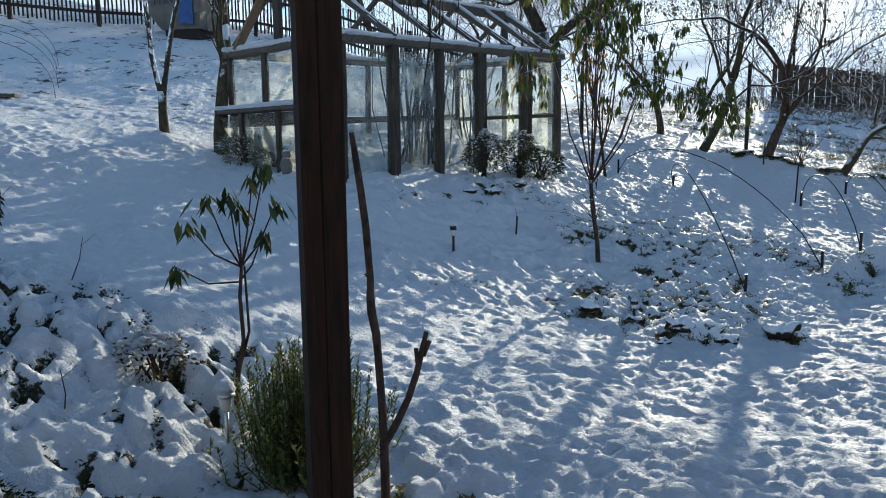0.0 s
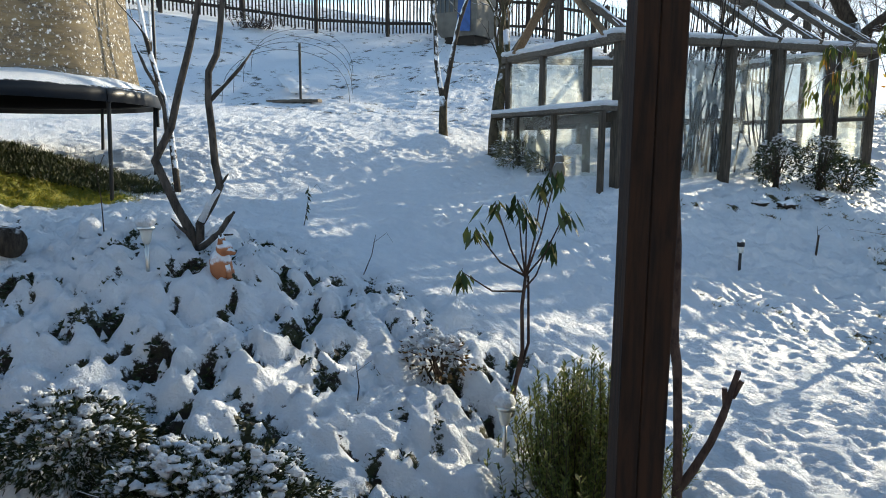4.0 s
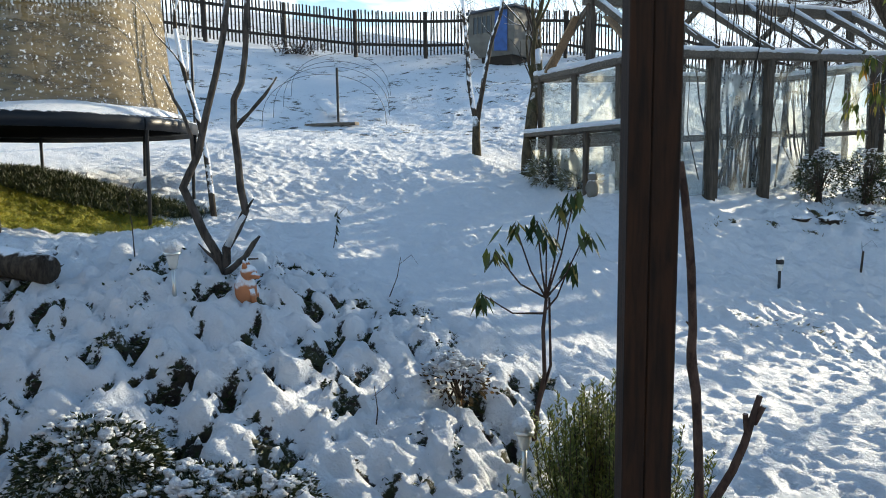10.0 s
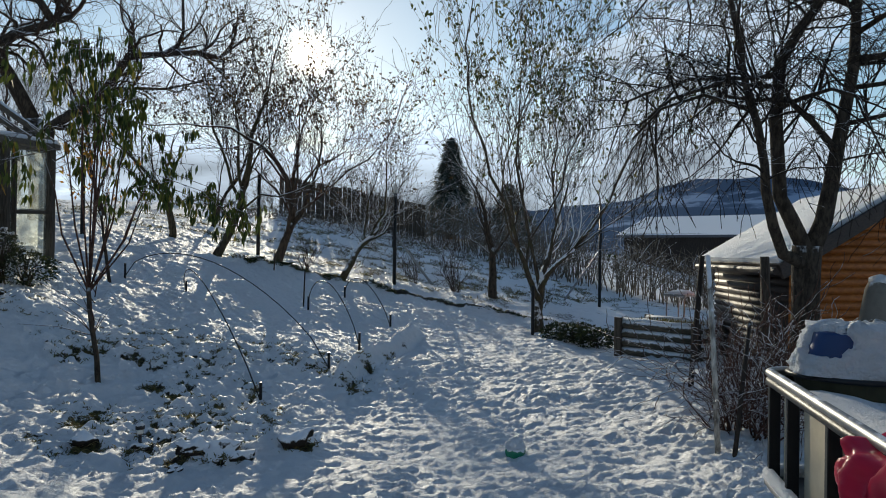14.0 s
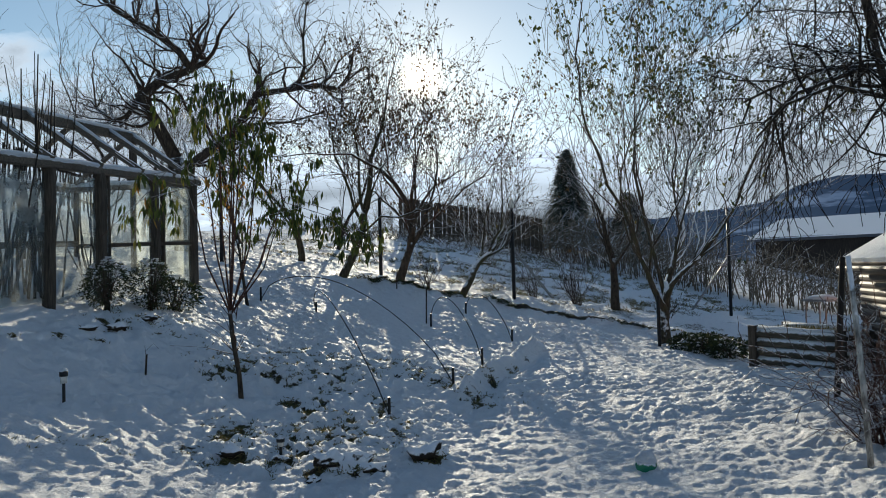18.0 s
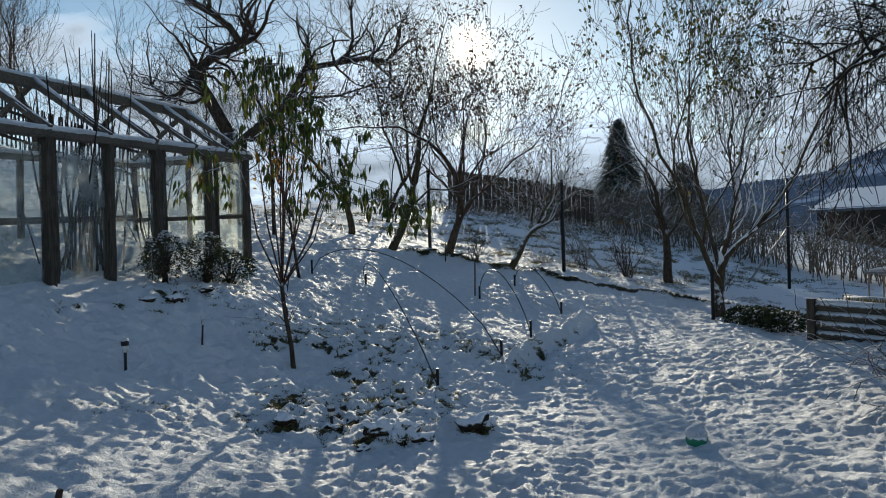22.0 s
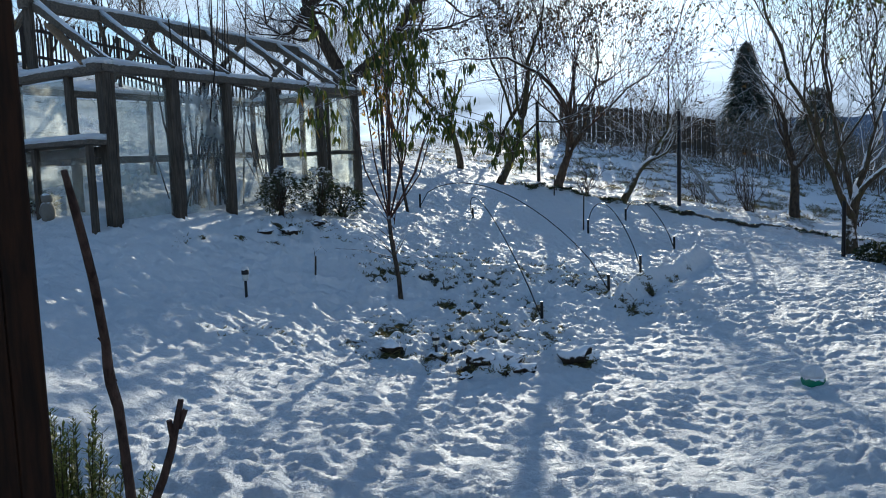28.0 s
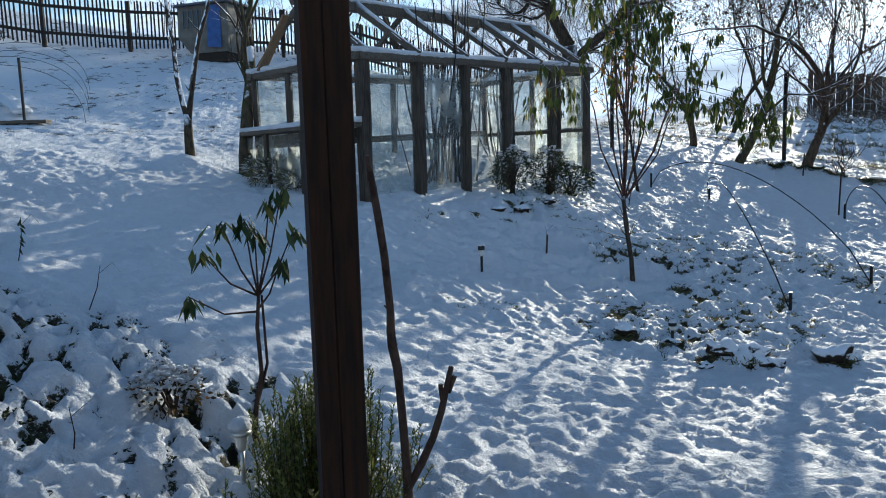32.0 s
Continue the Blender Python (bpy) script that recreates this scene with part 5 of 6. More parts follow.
def rosemary():
    rng = random.Random(7)
    x, y = -0.84, 4.05
    z = surface(x, y) - 0.06
    ob = thing("rosemary_bush", "tall green rosemary bush with upright needled shoots", "bush", (x, y, z))
    st, lv = Acc(), Acc()
    for k in range(260):
        b = V3((rng.gauss(0, 0.12), rng.gauss(0, 0.10), 0))
        h = rng.uniform(0.3, 0.95) * (1 - 0.9 * abs(b.x))
        t = b + V3((b.x * 1.0 + rng.gauss(0, 0.05), b.y * 0.9 + rng.gauss(0, 0.05), h))
        m = b.lerp(t, 0.5) + V3((b.x * 0.35, b.y * 0.35, 0))
        st.tube([b, m, t], [0.0035, 0.003, 0.0015], 3)
        n = int(h * 135)
        for i in range(n):
            f = 0.05 + 0.95 * i / n
            p = b.lerp(m, f * 2) if f < 0.5 else m.lerp(t, f * 2 - 1)
            a = rng.uniform(0, 6.28)
            d = V3((math.cos(a), math.sin(a), rng.uniform(0.3, 1.3))).normalized()
            lv.blade(p, d, rng.uniform(0.028, 0.05), 0.0125, d.cross(V3((0, 0, 1))).normalized())
    tagged(part("stem_tangle", st, TWIG, ob), kind="stuff")
    tagged(part("foliage", lv, NEEDLE, ob), kind="stuff")


rosemary()


def rhododendron():
    rng = random.Random(8)
    x, y = -1.44, 4.66
    z = ground(x, y)
    ob = thing("young_shrub", "slim young shrub with drooping dark green leaves", "shrub", (x, y, z - 0.05), rz=18)
    tr, lv = Acc(), Acc()
    tops = []
    trunk = [V3(p) for p in ((0, 0, 0), (0.02, 0, 0.2), (0.07, 0, 0.45), (0.06, 0, 0.75), (0.08, 0, 0.95))]
    tr.tube(trunk, [0.02, 0.018, 0.014, 0.013, 0.011], 7)
    tr.tube([trunk[1], V3((0.11, 0.02, 0.5)), V3((0.10, 0.03, 0.95))], [0.012, 0.010, 0.008], 6)
    for e, k in (((-0.25, 0.0, 1.25), 0), ((-0.12, 0.05, 1.42), 0), ((0.02, 0.0, 1.45), 0), ((0.18, 0.0, 1.55), 0), ((0.33, 0.0, 1.38), 0), ((-0.33, -0.05, 0.98), 1), ((0.24, 0.05, 1.18), 1), ((0.08, 0.02, 1.38), 0), ((0.26, -0.03, 1.62), 0)):
        e = V3(e)
        s = trunk[4] if not k else trunk[3] + V3((0, 0, 0.1))
        tr.tube([s, s.lerp(e, 0.5) + V3((0, 0, -0.06)), e], [0.008, 0.006, 0.004], 5)
        tops.append(e)
    for e in tops:
        for _ in range(12):
            a = rng.uniform(0, 6.28)
            d = V3((math.cos(a) * 0.6, math.sin(a) * 0.6, -rng.uniform(0.5, 1.2))).normalized()
            length = rng.uniform(0.10, 0.17)
            lv.blade(e + V3((rng.gauss(0, 0.025), rng.gauss(0, 0.025), rng.gauss(0, 0.02))), d, length, length * 0.28, d.cross(V3((0, 0, 1))).normalized(), 0.1)
    part("stem", tr, CUTSTEM, ob, smooth=True)
    tagged(part("foliage", lv, LEAFR, ob), kind="stuff")


rhododendron()


def sapling(label, x, y, h, seed, leafy=True):
    rng = random.Random(seed)
    ob = thing("seedling", label, "seedling", (x, y, ground(x, y) - 0.03), "small plants in the snow")
    a, lv = Acc(), Acc()
    t = V3((rng.gauss(0, 0.05), 0, h))
    a.tube([V3((0, 0, 0)), t * 0.5 + V3((0.02, 0, 0)), t], [0.005, 0.004, 0.002], 5)
    a.tube([t * 0.8, t + V3((0.1, 0, 0.02)), t + V3((0.16, 0, -0.06))], [0.003, 0.002, 0.0015], 4)
    part("stem", a, TWIG, ob)
    if leafy:
        for _ in range(10):
            f = rng.uniform(0.3, 1)
            d = V3((rng.gauss(0, 0.6), rng.gauss(0, 0.6), -0.8)).normalized()
            lv.blade(t * f, d, rng.uniform(0.05, 0.09), 0.025, d.cross(V3((0, 1, 0))).normalized())
        tagged(part("foliage", lv, LEAFD, ob), kind="stuff")


sapling("small seedling with drooping dark leaves in the snow", -4.1, 6.45, 0.42, 1)
sapling("thin bare twig standing in the snow", -3.0, 5.6, 0.35, 2, False)
sapling("thin dry stalk with a snow cap", 0.95, 9.6, 0.36, 3, False)
sapling("thin dry stalk standing in the snow", -2.2, 3.9, 0.3, 4, False)
sapling("bare twig in the snowy bed", -4.4, 4.2, 0.6, 5, False)

# ---- garden lights and ornaments ----


def mushroom_lamp(x, y, dz, label):
    z = surface(x, y) + dz - 0.02
    ob = thing("garden_lamp", label, "garden lamp", (x, y, z), "solar garden lamps")
    part("stake", Acc().lathe((0, 0, -0.12), [(0.014, 0), (0.014, 0.34)], 10), STEEL, ob, "brushed steel tube", True)
    part("lamp_glass", Acc().lathe((0, 0, 0.20), [(0.020, 0), (0.030, 0.02), (0.042, 0.09), (0.044, 0.10)], 14), LAMPG, ob, "", True)
    part("lamp_top", Acc().lathe((0, 0, 0.295), [(0.058, 0), (0.060, 0.01), (0.045, 0.03), (0.01, 0.038)], 14), STEEL, ob, "steel cap", True)
    part("snow_cap", Acc().lump((0, 0, 0.345), (0.064, 0.064, 0.052), random, 0.12, 7, 14, x), SNOW, ob, "round cap of snow", True)


mushroom_lamp(-3.77, 3.94, 0.02, "steel mushroom garden lamp capped with snow beside the fox figure")
mushroom_lamp(-1.32, 4.07, 0.0, "steel mushroom garden lamp capped with snow beside the rosemary")


def solar_stake(x, y, h, label):
    ob = thing("solar_light", label, "solar light", (x, y, surface(x, y)), "solar stake lights")
    part("stake", Acc().lathe((0, 0, -0.1), [(0.016, 0), (0.016, h * 0.55 + 0.1)], 8), BLACK, ob)
    part("lens", Acc().lathe((0, 0, h * 0.55), [(0.030, 0), (0.036, h * 0.22)], 12), LAMPG, ob, "clear lens", True)
    part("head", Acc().lathe((0, 0, h * 0.77), [(0.042, 0), (0.042, h * 0.14), (0.034, h * 0.17)], 12), BLACK, ob, "black solar head", True)
    part("snow_cap", Acc().lump((0, 0, h * 0.95), (0.04, 0.04, 0.03), random, 0.1, 5, 10, y), SNOW, ob, "cap of snow", True)


solar_stake(0.10, 8.82, 0.33, "black plastic solar stake light standing in snow")
solar_stake(2.0, 7.4, 0.20, "low black solar light half buried in snow")


def fox():
    a = Acc()
    a.lump((0, 0, 0.10), (0.085, 0.075, 0.12), random, 0.06, 8, 12, 1)
    a.lump((0.035, -0.02, 0.235), (0.060, 0.055, 0.055), random, 0.05, 7, 12, 2)
    a.tube([V3((0.05, -0.03, 0.225)), V3((0.12, -0.055, 0.205))], [0.036, 0.014], 8)
    for s in (-1, 1):
        a.tube([V3((0.02, -0.02 + s * 0.032, 0.27)), V3((0.015, -0.02 + s * 0.042, 0.33))], [0.022, 0.004], 6)
        a.tube([V3((0.05, s * 0.035, 0.12)), V3((0.075, s * 0.035, 0.0))], [0.025, 0.02], 7)
    x, y = -3.46, 4.30
    solo("fox_statue", a, CLAY, "small orange fox garden figure half covered in snow", "garden figure", (x, y, surface(x, y) - 0.10), smooth=True, rz=20)


fox()
solo("snow_figure", Acc().lump((0, 0, 0.12), (0.09, 0.08, 0.14), random, 0.1, 8, 12, 3).lump((0.0, 0, 0.29), (0.07, 0.07, 0.07), random, 0.1, 6, 10, 4), STONE,
     "small stone garden figure with snow cap before the greenhouse", "garden figure", (-2.2, 9.95, surface(-2.2, 9.95) - 0.03), smooth=True)
ball = thing("ball", "green rubber ball topped with snow on the lawn", "ball", (4.97, 5.48, surface(4.97, 5.48) - 0.06))
part("shell", Acc().lump((0, 0, 0.09), (0.10, 0.10, 0.10), random, 0.0, 12, 18), GREENP, ball, smooth=True)
part("snow_cap", Acc().lump((0, 0, 0.13), (0.104, 0.104, 0.095), random, 0.06, 8, 14, 5, -0.1), SNOW, ball, "cap of snow", True)
log = Acc().tube([V3((-0.75, 0.1, 0.05)), V3((-0.3, 0.05, 0.08)), V3((0.25, 0, 0.05))], [0.10, 0.11, 0.10], 12)
solo("log", log, BARK, "dark old log lying on the snowy bed", "log", (-4.75, 3.55, ground(-4.75, 3.55) + 0.08), smooth=True)

# flexible black hoops of the vegetable bed, each pushed over two short stubs


def hoop(p, q, rise, label, lean=(0, 0)):
    a, b = V3((*p, ground(*p))), V3((*q, ground(*q)))
    ob = thing("bed_hoop", label, "plant hoop", a, "hoops over the bed")
    pts = []
    for i in range(17):
        t = i / 16
        w = a.lerp(b, t) - a
        s = math.sin(math.pi * t) ** 0.6
        pts.append(w + V3((lean[0] * s, lean[1] * s, rise * s)))
    part("rod", Acc().tube(pts, [0.008] * 17, 6), BLACK, ob, smooth=True)
    for w in (V3((0, 0, 0)), b - a):
        part("stub", Acc().tube([w + V3((0, 0, -0.1)), w + V3((0, 0, 0.22))], [0.02, 0.019], 8), BLACKM, ob)


hoop((3.6, 8.4), (4.0, 12.5), 0.85, "thin black hoop arching over the snowy bed", (-0.25, 0.0))
hoop((4.98, 9.3), (3.2, 13.2), 0.85, "long thin black hoop arching over the snowy bed", (0.0, 0.2))
hoop((6.0, 10.2), (6.1, 12.2), 0.75, "thin black hoop leaning over the snowy bed", (-0.1, 0.0))
hoop((7.36, 11.4), (7.3, 13.0), 0.6, "thin black hoop leaning over the snowy bed", (-0.1, 0.0))
for x, y, h in ((6.1, 12.4, 0.6), (6.35, 14.3, 0.45), (0.95, 9.55, 0.25)):
    solo("garden_stake", Acc().tube([V3((0, 0, -0.1)), V3((0.02, 0, h))], [0.014, 0.012], 6), TWIG, "thin wooden stake in the snowy bed", "stake", (x, y, ground(x, y)), "stakes in the bed")

# ---- trampoline ----


def trampoline():
    cx, cy, R, top = -8.55, 6.35, 2.05, 2.31
    ob = thing("trampoline", "round trampoline with black pad, safety net and snow on top", "trampoline", (cx, cy, 0))
    ring = [V3((R * math.cos(a), R * math.sin(a), top)) for a in (2 * math.pi * k / 48 for k in range(49))]
    part("frame", Acc().tube([p - V3((0, 0, 0.05)) for p in ring], [0.024] * 49, 6, False), BLACKM, ob)
    pad = Acc()
    prof = [(R - 0.34, 0.0), (R - 0.3, 0.03), (R + 0.01, 0.03), (R + 0.04, 0.0), (R + 0.045, -0.13), (R + 0.03, -0.13), (R + 0.025, -0.03), (R - 0.30, -0.03)]
    prev = None
    for k in range(49):
        a = 2 * math.pi * k / 48
        w = 0.012 * math.sin(k * 2.7)
        r = pad.ring([((pr + w) * math.cos(a), (pr + w) * math.sin(a), top + pz) for pr, pz in prof])
        if prev:
            pad.join(prev, r)
        prev = r
    part("pad", pad, PADC, ob, "black padded edge", True)
    part("mat", Acc().lathe((0, 0, top - 0.05), [(0.0, 0), (R + 0.02, 0), (R + 0.02, 0.012), (0.0, 0.012)], 48), MATB, ob)
    sn = Acc()
    prev = None
    for j, r in enumerate((R - 0.04, R - 0.12, R - 0.4, R - 0.9, 0.3)):
        ring_ = sn.ring([(r * math.cos(a), r * math.sin(a), top + 0.035 + (0.0, 0.07, 0.17, 0.19, 0.19)[j] + 0.02 * math.sin(3 * a + j)) for a in (2 * math.pi * k / 48 for k in range(48))])
        if prev:
            sn.join(prev, ring_)
        prev = ring_
    sn.f.append(tuple(prev))
    part("snow_cover", sn, SNOW, ob, "layer of snow", True)
    for k in range(8):
        a = radians(2 + 45 * k)
        p = V3((R * 0.99 * math.cos(a), R * 0.99 * math.sin(a), 0))
        g = ground(cx + p.x, cy + p.y)
        q = V3((p.x * 0.985, p.y * 0.985, g - 0.02))
        part("leg", Acc().tube([V3((p.x, p.y, top - 0.05)), q], [0.022, 0.022], 8), BLACKM, ob)
        u = V3((p.x * 1.015, p.y * 1.015, 0))
        if k % 2:
            part("net_pole", Acc().tube([V3((u.x, u.y, top - 0.35)), V3((u.x, u.y, top + 1.9))], [0.018, 0.018], 7), BLACKM, ob)
    net = Acc()
    rows = []
    for z, r in ((top + 0.03, R - 0.22), (top + 0.6, R - 0.32), (top + 1.2, R - 0.36), (top + 1.85, R - 0.40)):
        rows.append(net.ring([((r + 0.05 * math.cos(8 * a)) * math.cos(a), (r + 0.05 * math.cos(8 * a)) * math.sin(a), z) for a in (2 * math.pi * k / 64 for k in range(64))]))
    for a, b in zip(rows, rows[1:]):
        net.join(a, b)
    part("net", net, NET, ob, "brownish safety net caught with snow", True)


trampoline()

# ---- picket fence on the hill ----


def picket_fence():
    rng = random.Random(12)
    ob = thing("picket_fence", "dark wooden picket fence along the top of the slope", "fence", (0, 0, 0))
    line = [V3((-24.0, 14.6, 0)), V3((-16.1, 22.3, 0)), V3((-6.8, 26.6, 0)), V3((1.5, 28.2, 0))]
    pick = Acc().beam((0, 0, 0), (0, 0, 1.55), 0.055, 0.025, 0.1, (0, 1, 0)).mesh("picket", DARKWOOD)
    for a, b in zip(line, line[1:]):
        d = (b - a)
        length = d.length
        d.normalize()
        ang = math.degrees(math.atan2(d.y, d.x))
        for i in range(int(length / 0.125)):
            p = a + d * (i * 0.125 + 0.06)
            o = part("picket", pick, DARKWOOD, ob)
            o.matrix_basis = pose(p.x, p.y, ground(p.x, p.y) + 0.12 + rng.uniform(-0.03, 0.03), rng.uniform(-1.5, 1.5), rng.uniform(-1.5, 1.5), ang)
        n = max(1, int(length / 2.4))
        side = V3((d.y, -d.x, 0)) * 0.05
        for i in range(n):
            p, q = a + d * (length * i / n), a + d * (length * (i + 1) / n)
            zp, zq = ground(p.x, p.y), ground(q.x, q.y)
            part("fence_post", Acc().beam((p.x, p.y, zp - 0.2), (p.x, p.y, zp + 1.65), 0.12, 0.12), DARKWOOD, ob)
            for h in (0.45, 1.3):
                part("rail", Acc().beam((p.x + side.x, p.y + side.y, zp + h), (q.x + side.x, q.y + side.y, zq + h), 0.05, 0.10), DARKWOOD, ob)


picket_fence()


def hut():
    x, y = -8.5, 24.6
    z = ground(x, y) - 0.1
    ob = thing("old_hut", "small old hut with slanted sides, window and blue tarp", "hut", (x, y, z), rz=-12)
    a = Acc()
    r0 = a.ring([(-0.65, -0.6, 0.25), (0.75, -0.6, 0.25), (0.75, 0.6, 0.25), (-0.65, 0.6, 0.25)])
    r1 = a.ring([(-1.0, -0.75, 0.75), (0.85, -0.75, 0.75), (0.85, 0.75, 0.75), (-1.0, 0.75, 0.75)])
    r2 = a.ring([(-0.95, -0.72, 1.75), (0.85, -0.72, 1.75), (0.85, 0.72, 1.75), (-0.95, 0.72, 1.75)])
    a.f.append(tuple(reversed(r0)))
    a.join(r0, r1)
    a.join(r1, r2)
    a.f.append(tuple(r2))
    part("wall", a, CABINW, ob)
    part("roof", Acc().panel((-1.1, -0.9, 1.76), (1.0, -0.9, 1.80), (1.0, 0.9, 1.86), (-1.1, 0.9, 1.82), 0.06), ROOFG, ob, "snow-dusted flat roof")
    win = part("window", Acc().panel((-0.78, -0.742, 1.05), (-0.05, -0.742, 1.05), (-0.05, -0.73, 1.6), (-0.78, -0.73, 1.6), 0.02), WINDOWD, ob)
    for k in range(5):
        u = -0.78 + 0.1825 * k
        part("bar", Acc().beam((u, -0.76, 1.03), (u, -0.748, 1.62), 0.035, 0.03), CABINW, win)
    part("tarp", Acc().panel((0.1, -0.775, 0.4), (0.62, -0.80, 0.35), (0.60, -0.745, 1.72), (0.12, -0.745, 1.72), 0.03), BLUET, ob, "hanging blue tarp")
    part("base", Acc().box((0.05, 0, 0.12), (1.2, 1.1, 0.35)), SOILD, ob)


hut()

# hillside: wire hoops, post and plank
for k, (x, y, w, h) in enumerate([(-9.4, 14.5, 1.95, 1.2), (-9.9, 15.6, 1.95, 1.25), (-10.5, 16.8, 1.9, 1.2), (-11.1, 18.0, 1.9, 1.2)]):
    z = ground(x, y)
    pts = [V3((w / 2 * math.cos(math.pi * i / 16) * 1.25, 0.75 * math.cos(math.pi * i / 16), h * math.sin(math.pi * i / 16) ** 0.75)) for i in range(17)]
    solo("wire_hoop", Acc().tube(pts, [0.006] * 17, 5), BLACKM, "thin wire tunnel hoop standing on the snowy slope", "plant hoop", (x, y, z - 0.02), "hoops on the slope")
solo("metal_post", Acc().tube([V3((0, 0, -0.2)), V3((0, 0, 1.33))], [0.03, 0.03], 8), BLACKM, "dark metal post standing on the snowy slope", "post", (-9.1, 14.6, ground(-9.1, 14.6)))
solo("plank", Acc().beam((-0.75, 0, 0.06), (0.55, 0.1, 0.06), 0.22, 0.07), GREYX, "weathered plank with snow lying on the slope", "plank", (-9.15, 14.5, ground(-9.15, 14.5)))
brush = Acc()
rng_b = random.Random(8)
for _ in range(90):
    p = V3((rng_b.gauss(0, 0.4), rng_b.gauss(0, 0.3), 0.05))
    q = p + V3((rng_b.gauss(0, 0.35), rng_b.gauss(0, 0.3), rng_b.uniform(0.0, 0.5)))
    brush.tube([p, p.lerp(q, 0.5) + V3((0, 0, 0.08)), q], [0.014, 0.012, 0.006], 4)
solo("brushwood_pile", brush, TWIG, "dark heap of brushwood dusted with snow", "brushwood", (-15.3, 22.0, ground(-15.3, 22.0)), smooth=True)
solo("snow_ridge", Acc().beam((0, 0, 0.0), (1.9, -2.3, -0.62), 0.4, 0.12, 0.45, (0, 0, 1), 0.03), SNOW, "low snowed-over board edging on the slope", "edging", (-11.2, 17.2, ground(-11.2, 17.2)), smooth=True)

# ---- orchard boundary ----


def lamp_pole(x, y, h, label, brace=None, head=False):
    z = ground(x, y)
    ob = thing("fence_pole", label, "pole", (x, y, z), "wire fence poles")
    part("pole", Acc().tube([V3((0, 0, -0.2)), V3((0, 0, h))], [0.045, 0.04], 8), BLACKM, ob, smooth=True)
    if brace:
        part("brace", Acc().tube([V3((0, 0, h * 0.55)), V3((*brace, 0.0))], [0.03, 0.03], 7), TUBE, ob)
    if head:
        part("pole_cap", Acc().lathe((0, 0, h), [(0.05, 0), (0.055, 0.05), (0.05, 0.2), (0.02, 0.24)], 10), LAMPG, ob, "pale plastic cap", True)


lamp_pole(9.5, 14.55, 2.15, "dark fence pole with a pale cap at the path edge", (0.95, -0.2), True)
lamp_pole(6.75, 16.1, 1.9, "thin dark fence pole among the orchard trees")
lamp_pole(3.1, 16.3, 1.7, "thin dark fence pole among the orchard trees")
lamp_pole(16.2, 14.0, 2.9, "dark fence pole with a slanting brace", (-0.75, 0.8))
lamp_pole(14.0, 21.5, 1.8, "thin dark fence pole in the field")
solo("tree_stake", Acc().tube([V3((0, 0, -0.1)), V3((0, 0, 1.0))], [0.035, 0.035], 8), BLACKM, "dark iron stake beside the tree", "stake", (10.5, 10.9, ground(10.5, 10.9)))


def twig_bush(label, x, y, h, w, count, seed, mat=TWIG, group="bare bushes", name="bare_bush"):
    rng = random.Random(seed)
    ob = thing(name, label, "bush", (x, y, ground(x, y) - 0.05), group)
    a, tips = Acc(), []
    for _ in range(count):
        d = V3((rng.gauss(0, w), rng.gauss(0, w), 1))
        grow(a, a, tips, V3((rng.gauss(0, 0.06), rng.gauss(0, 0.06), 0)), d, h * rng.uniform(0.55, 1.0), 0.011, 1, rng,
             dict(levels=3, kids=[0, 3, 2], ratio=0.55, angle=0.7, curl=0.13 + 0.10 * (w > 0.48), lift=0.05 - 0.04 * (w > 0.48), min_r=0.005 - 0.001 * (w > 0.48)))
    tagged(part("twig_tangle", a, mat, ob, smooth=True), kind="stuff")


twig_bush("bare currant bush in the snowy orchard", 11.4, 14.6, 0.95, 0.45, 16, 3)
twig_bush("small bare bush in the snowy orchard", 10.5, 15.2, 0.7, 0.3, 9, 4)
twig_bush("small bare bush in the snowy orchard", 13.4, 13.6, 0.5, 0.3, 8, 5)
twig_bush("dry weeds at the orchard edge", 7.4, 14.9, 0.55, 0.4, 8, 6)
for k, (x, y, h) in enumerate([(6.95, 4.2, 1.25), (7.2, 4.05, 1.3), (6.75, 4.0, 1.1), (7.35, 4.5, 1.2), (6.75, 4.35, 0.8)]):
    twig_bush("tangled reddish rose bush with snow on its twigs", x, y, h, 0.5, 17, 20 + k, TWIGR, "rose bushes by the shed", "rose_bush")


def dark_thicket(label, x0, y0, x1, y1, h, count, seed, lift=0.0):
    """A far hedge of bare bushes: nobody could count its stems."""
    rng = random.Random(seed)
    a = Acc()
    ob = None
    for _ in range(count):
        t = rng.random()
        x, y = x0 + (x1 - x0) * t + rng.gauss(0, 0.9), y0 + (y1 - y0) * t + rng.gauss(0, 0.9)
        b = V3((x, y, ground(x, y) - 0.1 + lift))
        hh = h * rng.uniform(0.5, 1.1)
        top = b + V3((rng.gauss(0, 0.3), rng.gauss(0, 0.3), hh))
        a.tube([b, b.lerp(top, 0.5) + V3((rng.gauss(0, 0.12), 0, 0)), top], [0.022, 0.014, 0.006], 3, False)
        for _ in range(7):
            s = b.lerp(top, rng.uniform(0.25, 0.95))
            e = s + V3((rng.gauss(0, 0.1 + 0.15 * h), rng.gauss(0, 0.1 + 0.15 * h), rng.uniform(0.04, 0.28) * h))
            a.tube([s, s.lerp(e, 0.5) + V3((0, 0, 0.05)), e], [0.010, 0.007, 0.004], 3, False)
    ob = solo("thicket", a, FROST_HAZE, label, "hedge", kind="stuff")
    return ob


dark_thicket("dark bare hedge along the far side of the field", 18.9, 25.6, 21.6, 15.4, 2.1, 330, 1)
dark_thicket("dark bare hedge behind the plank fence", 13.3, 31.2, 19.3, 28.4, 2.0, 170, 2)
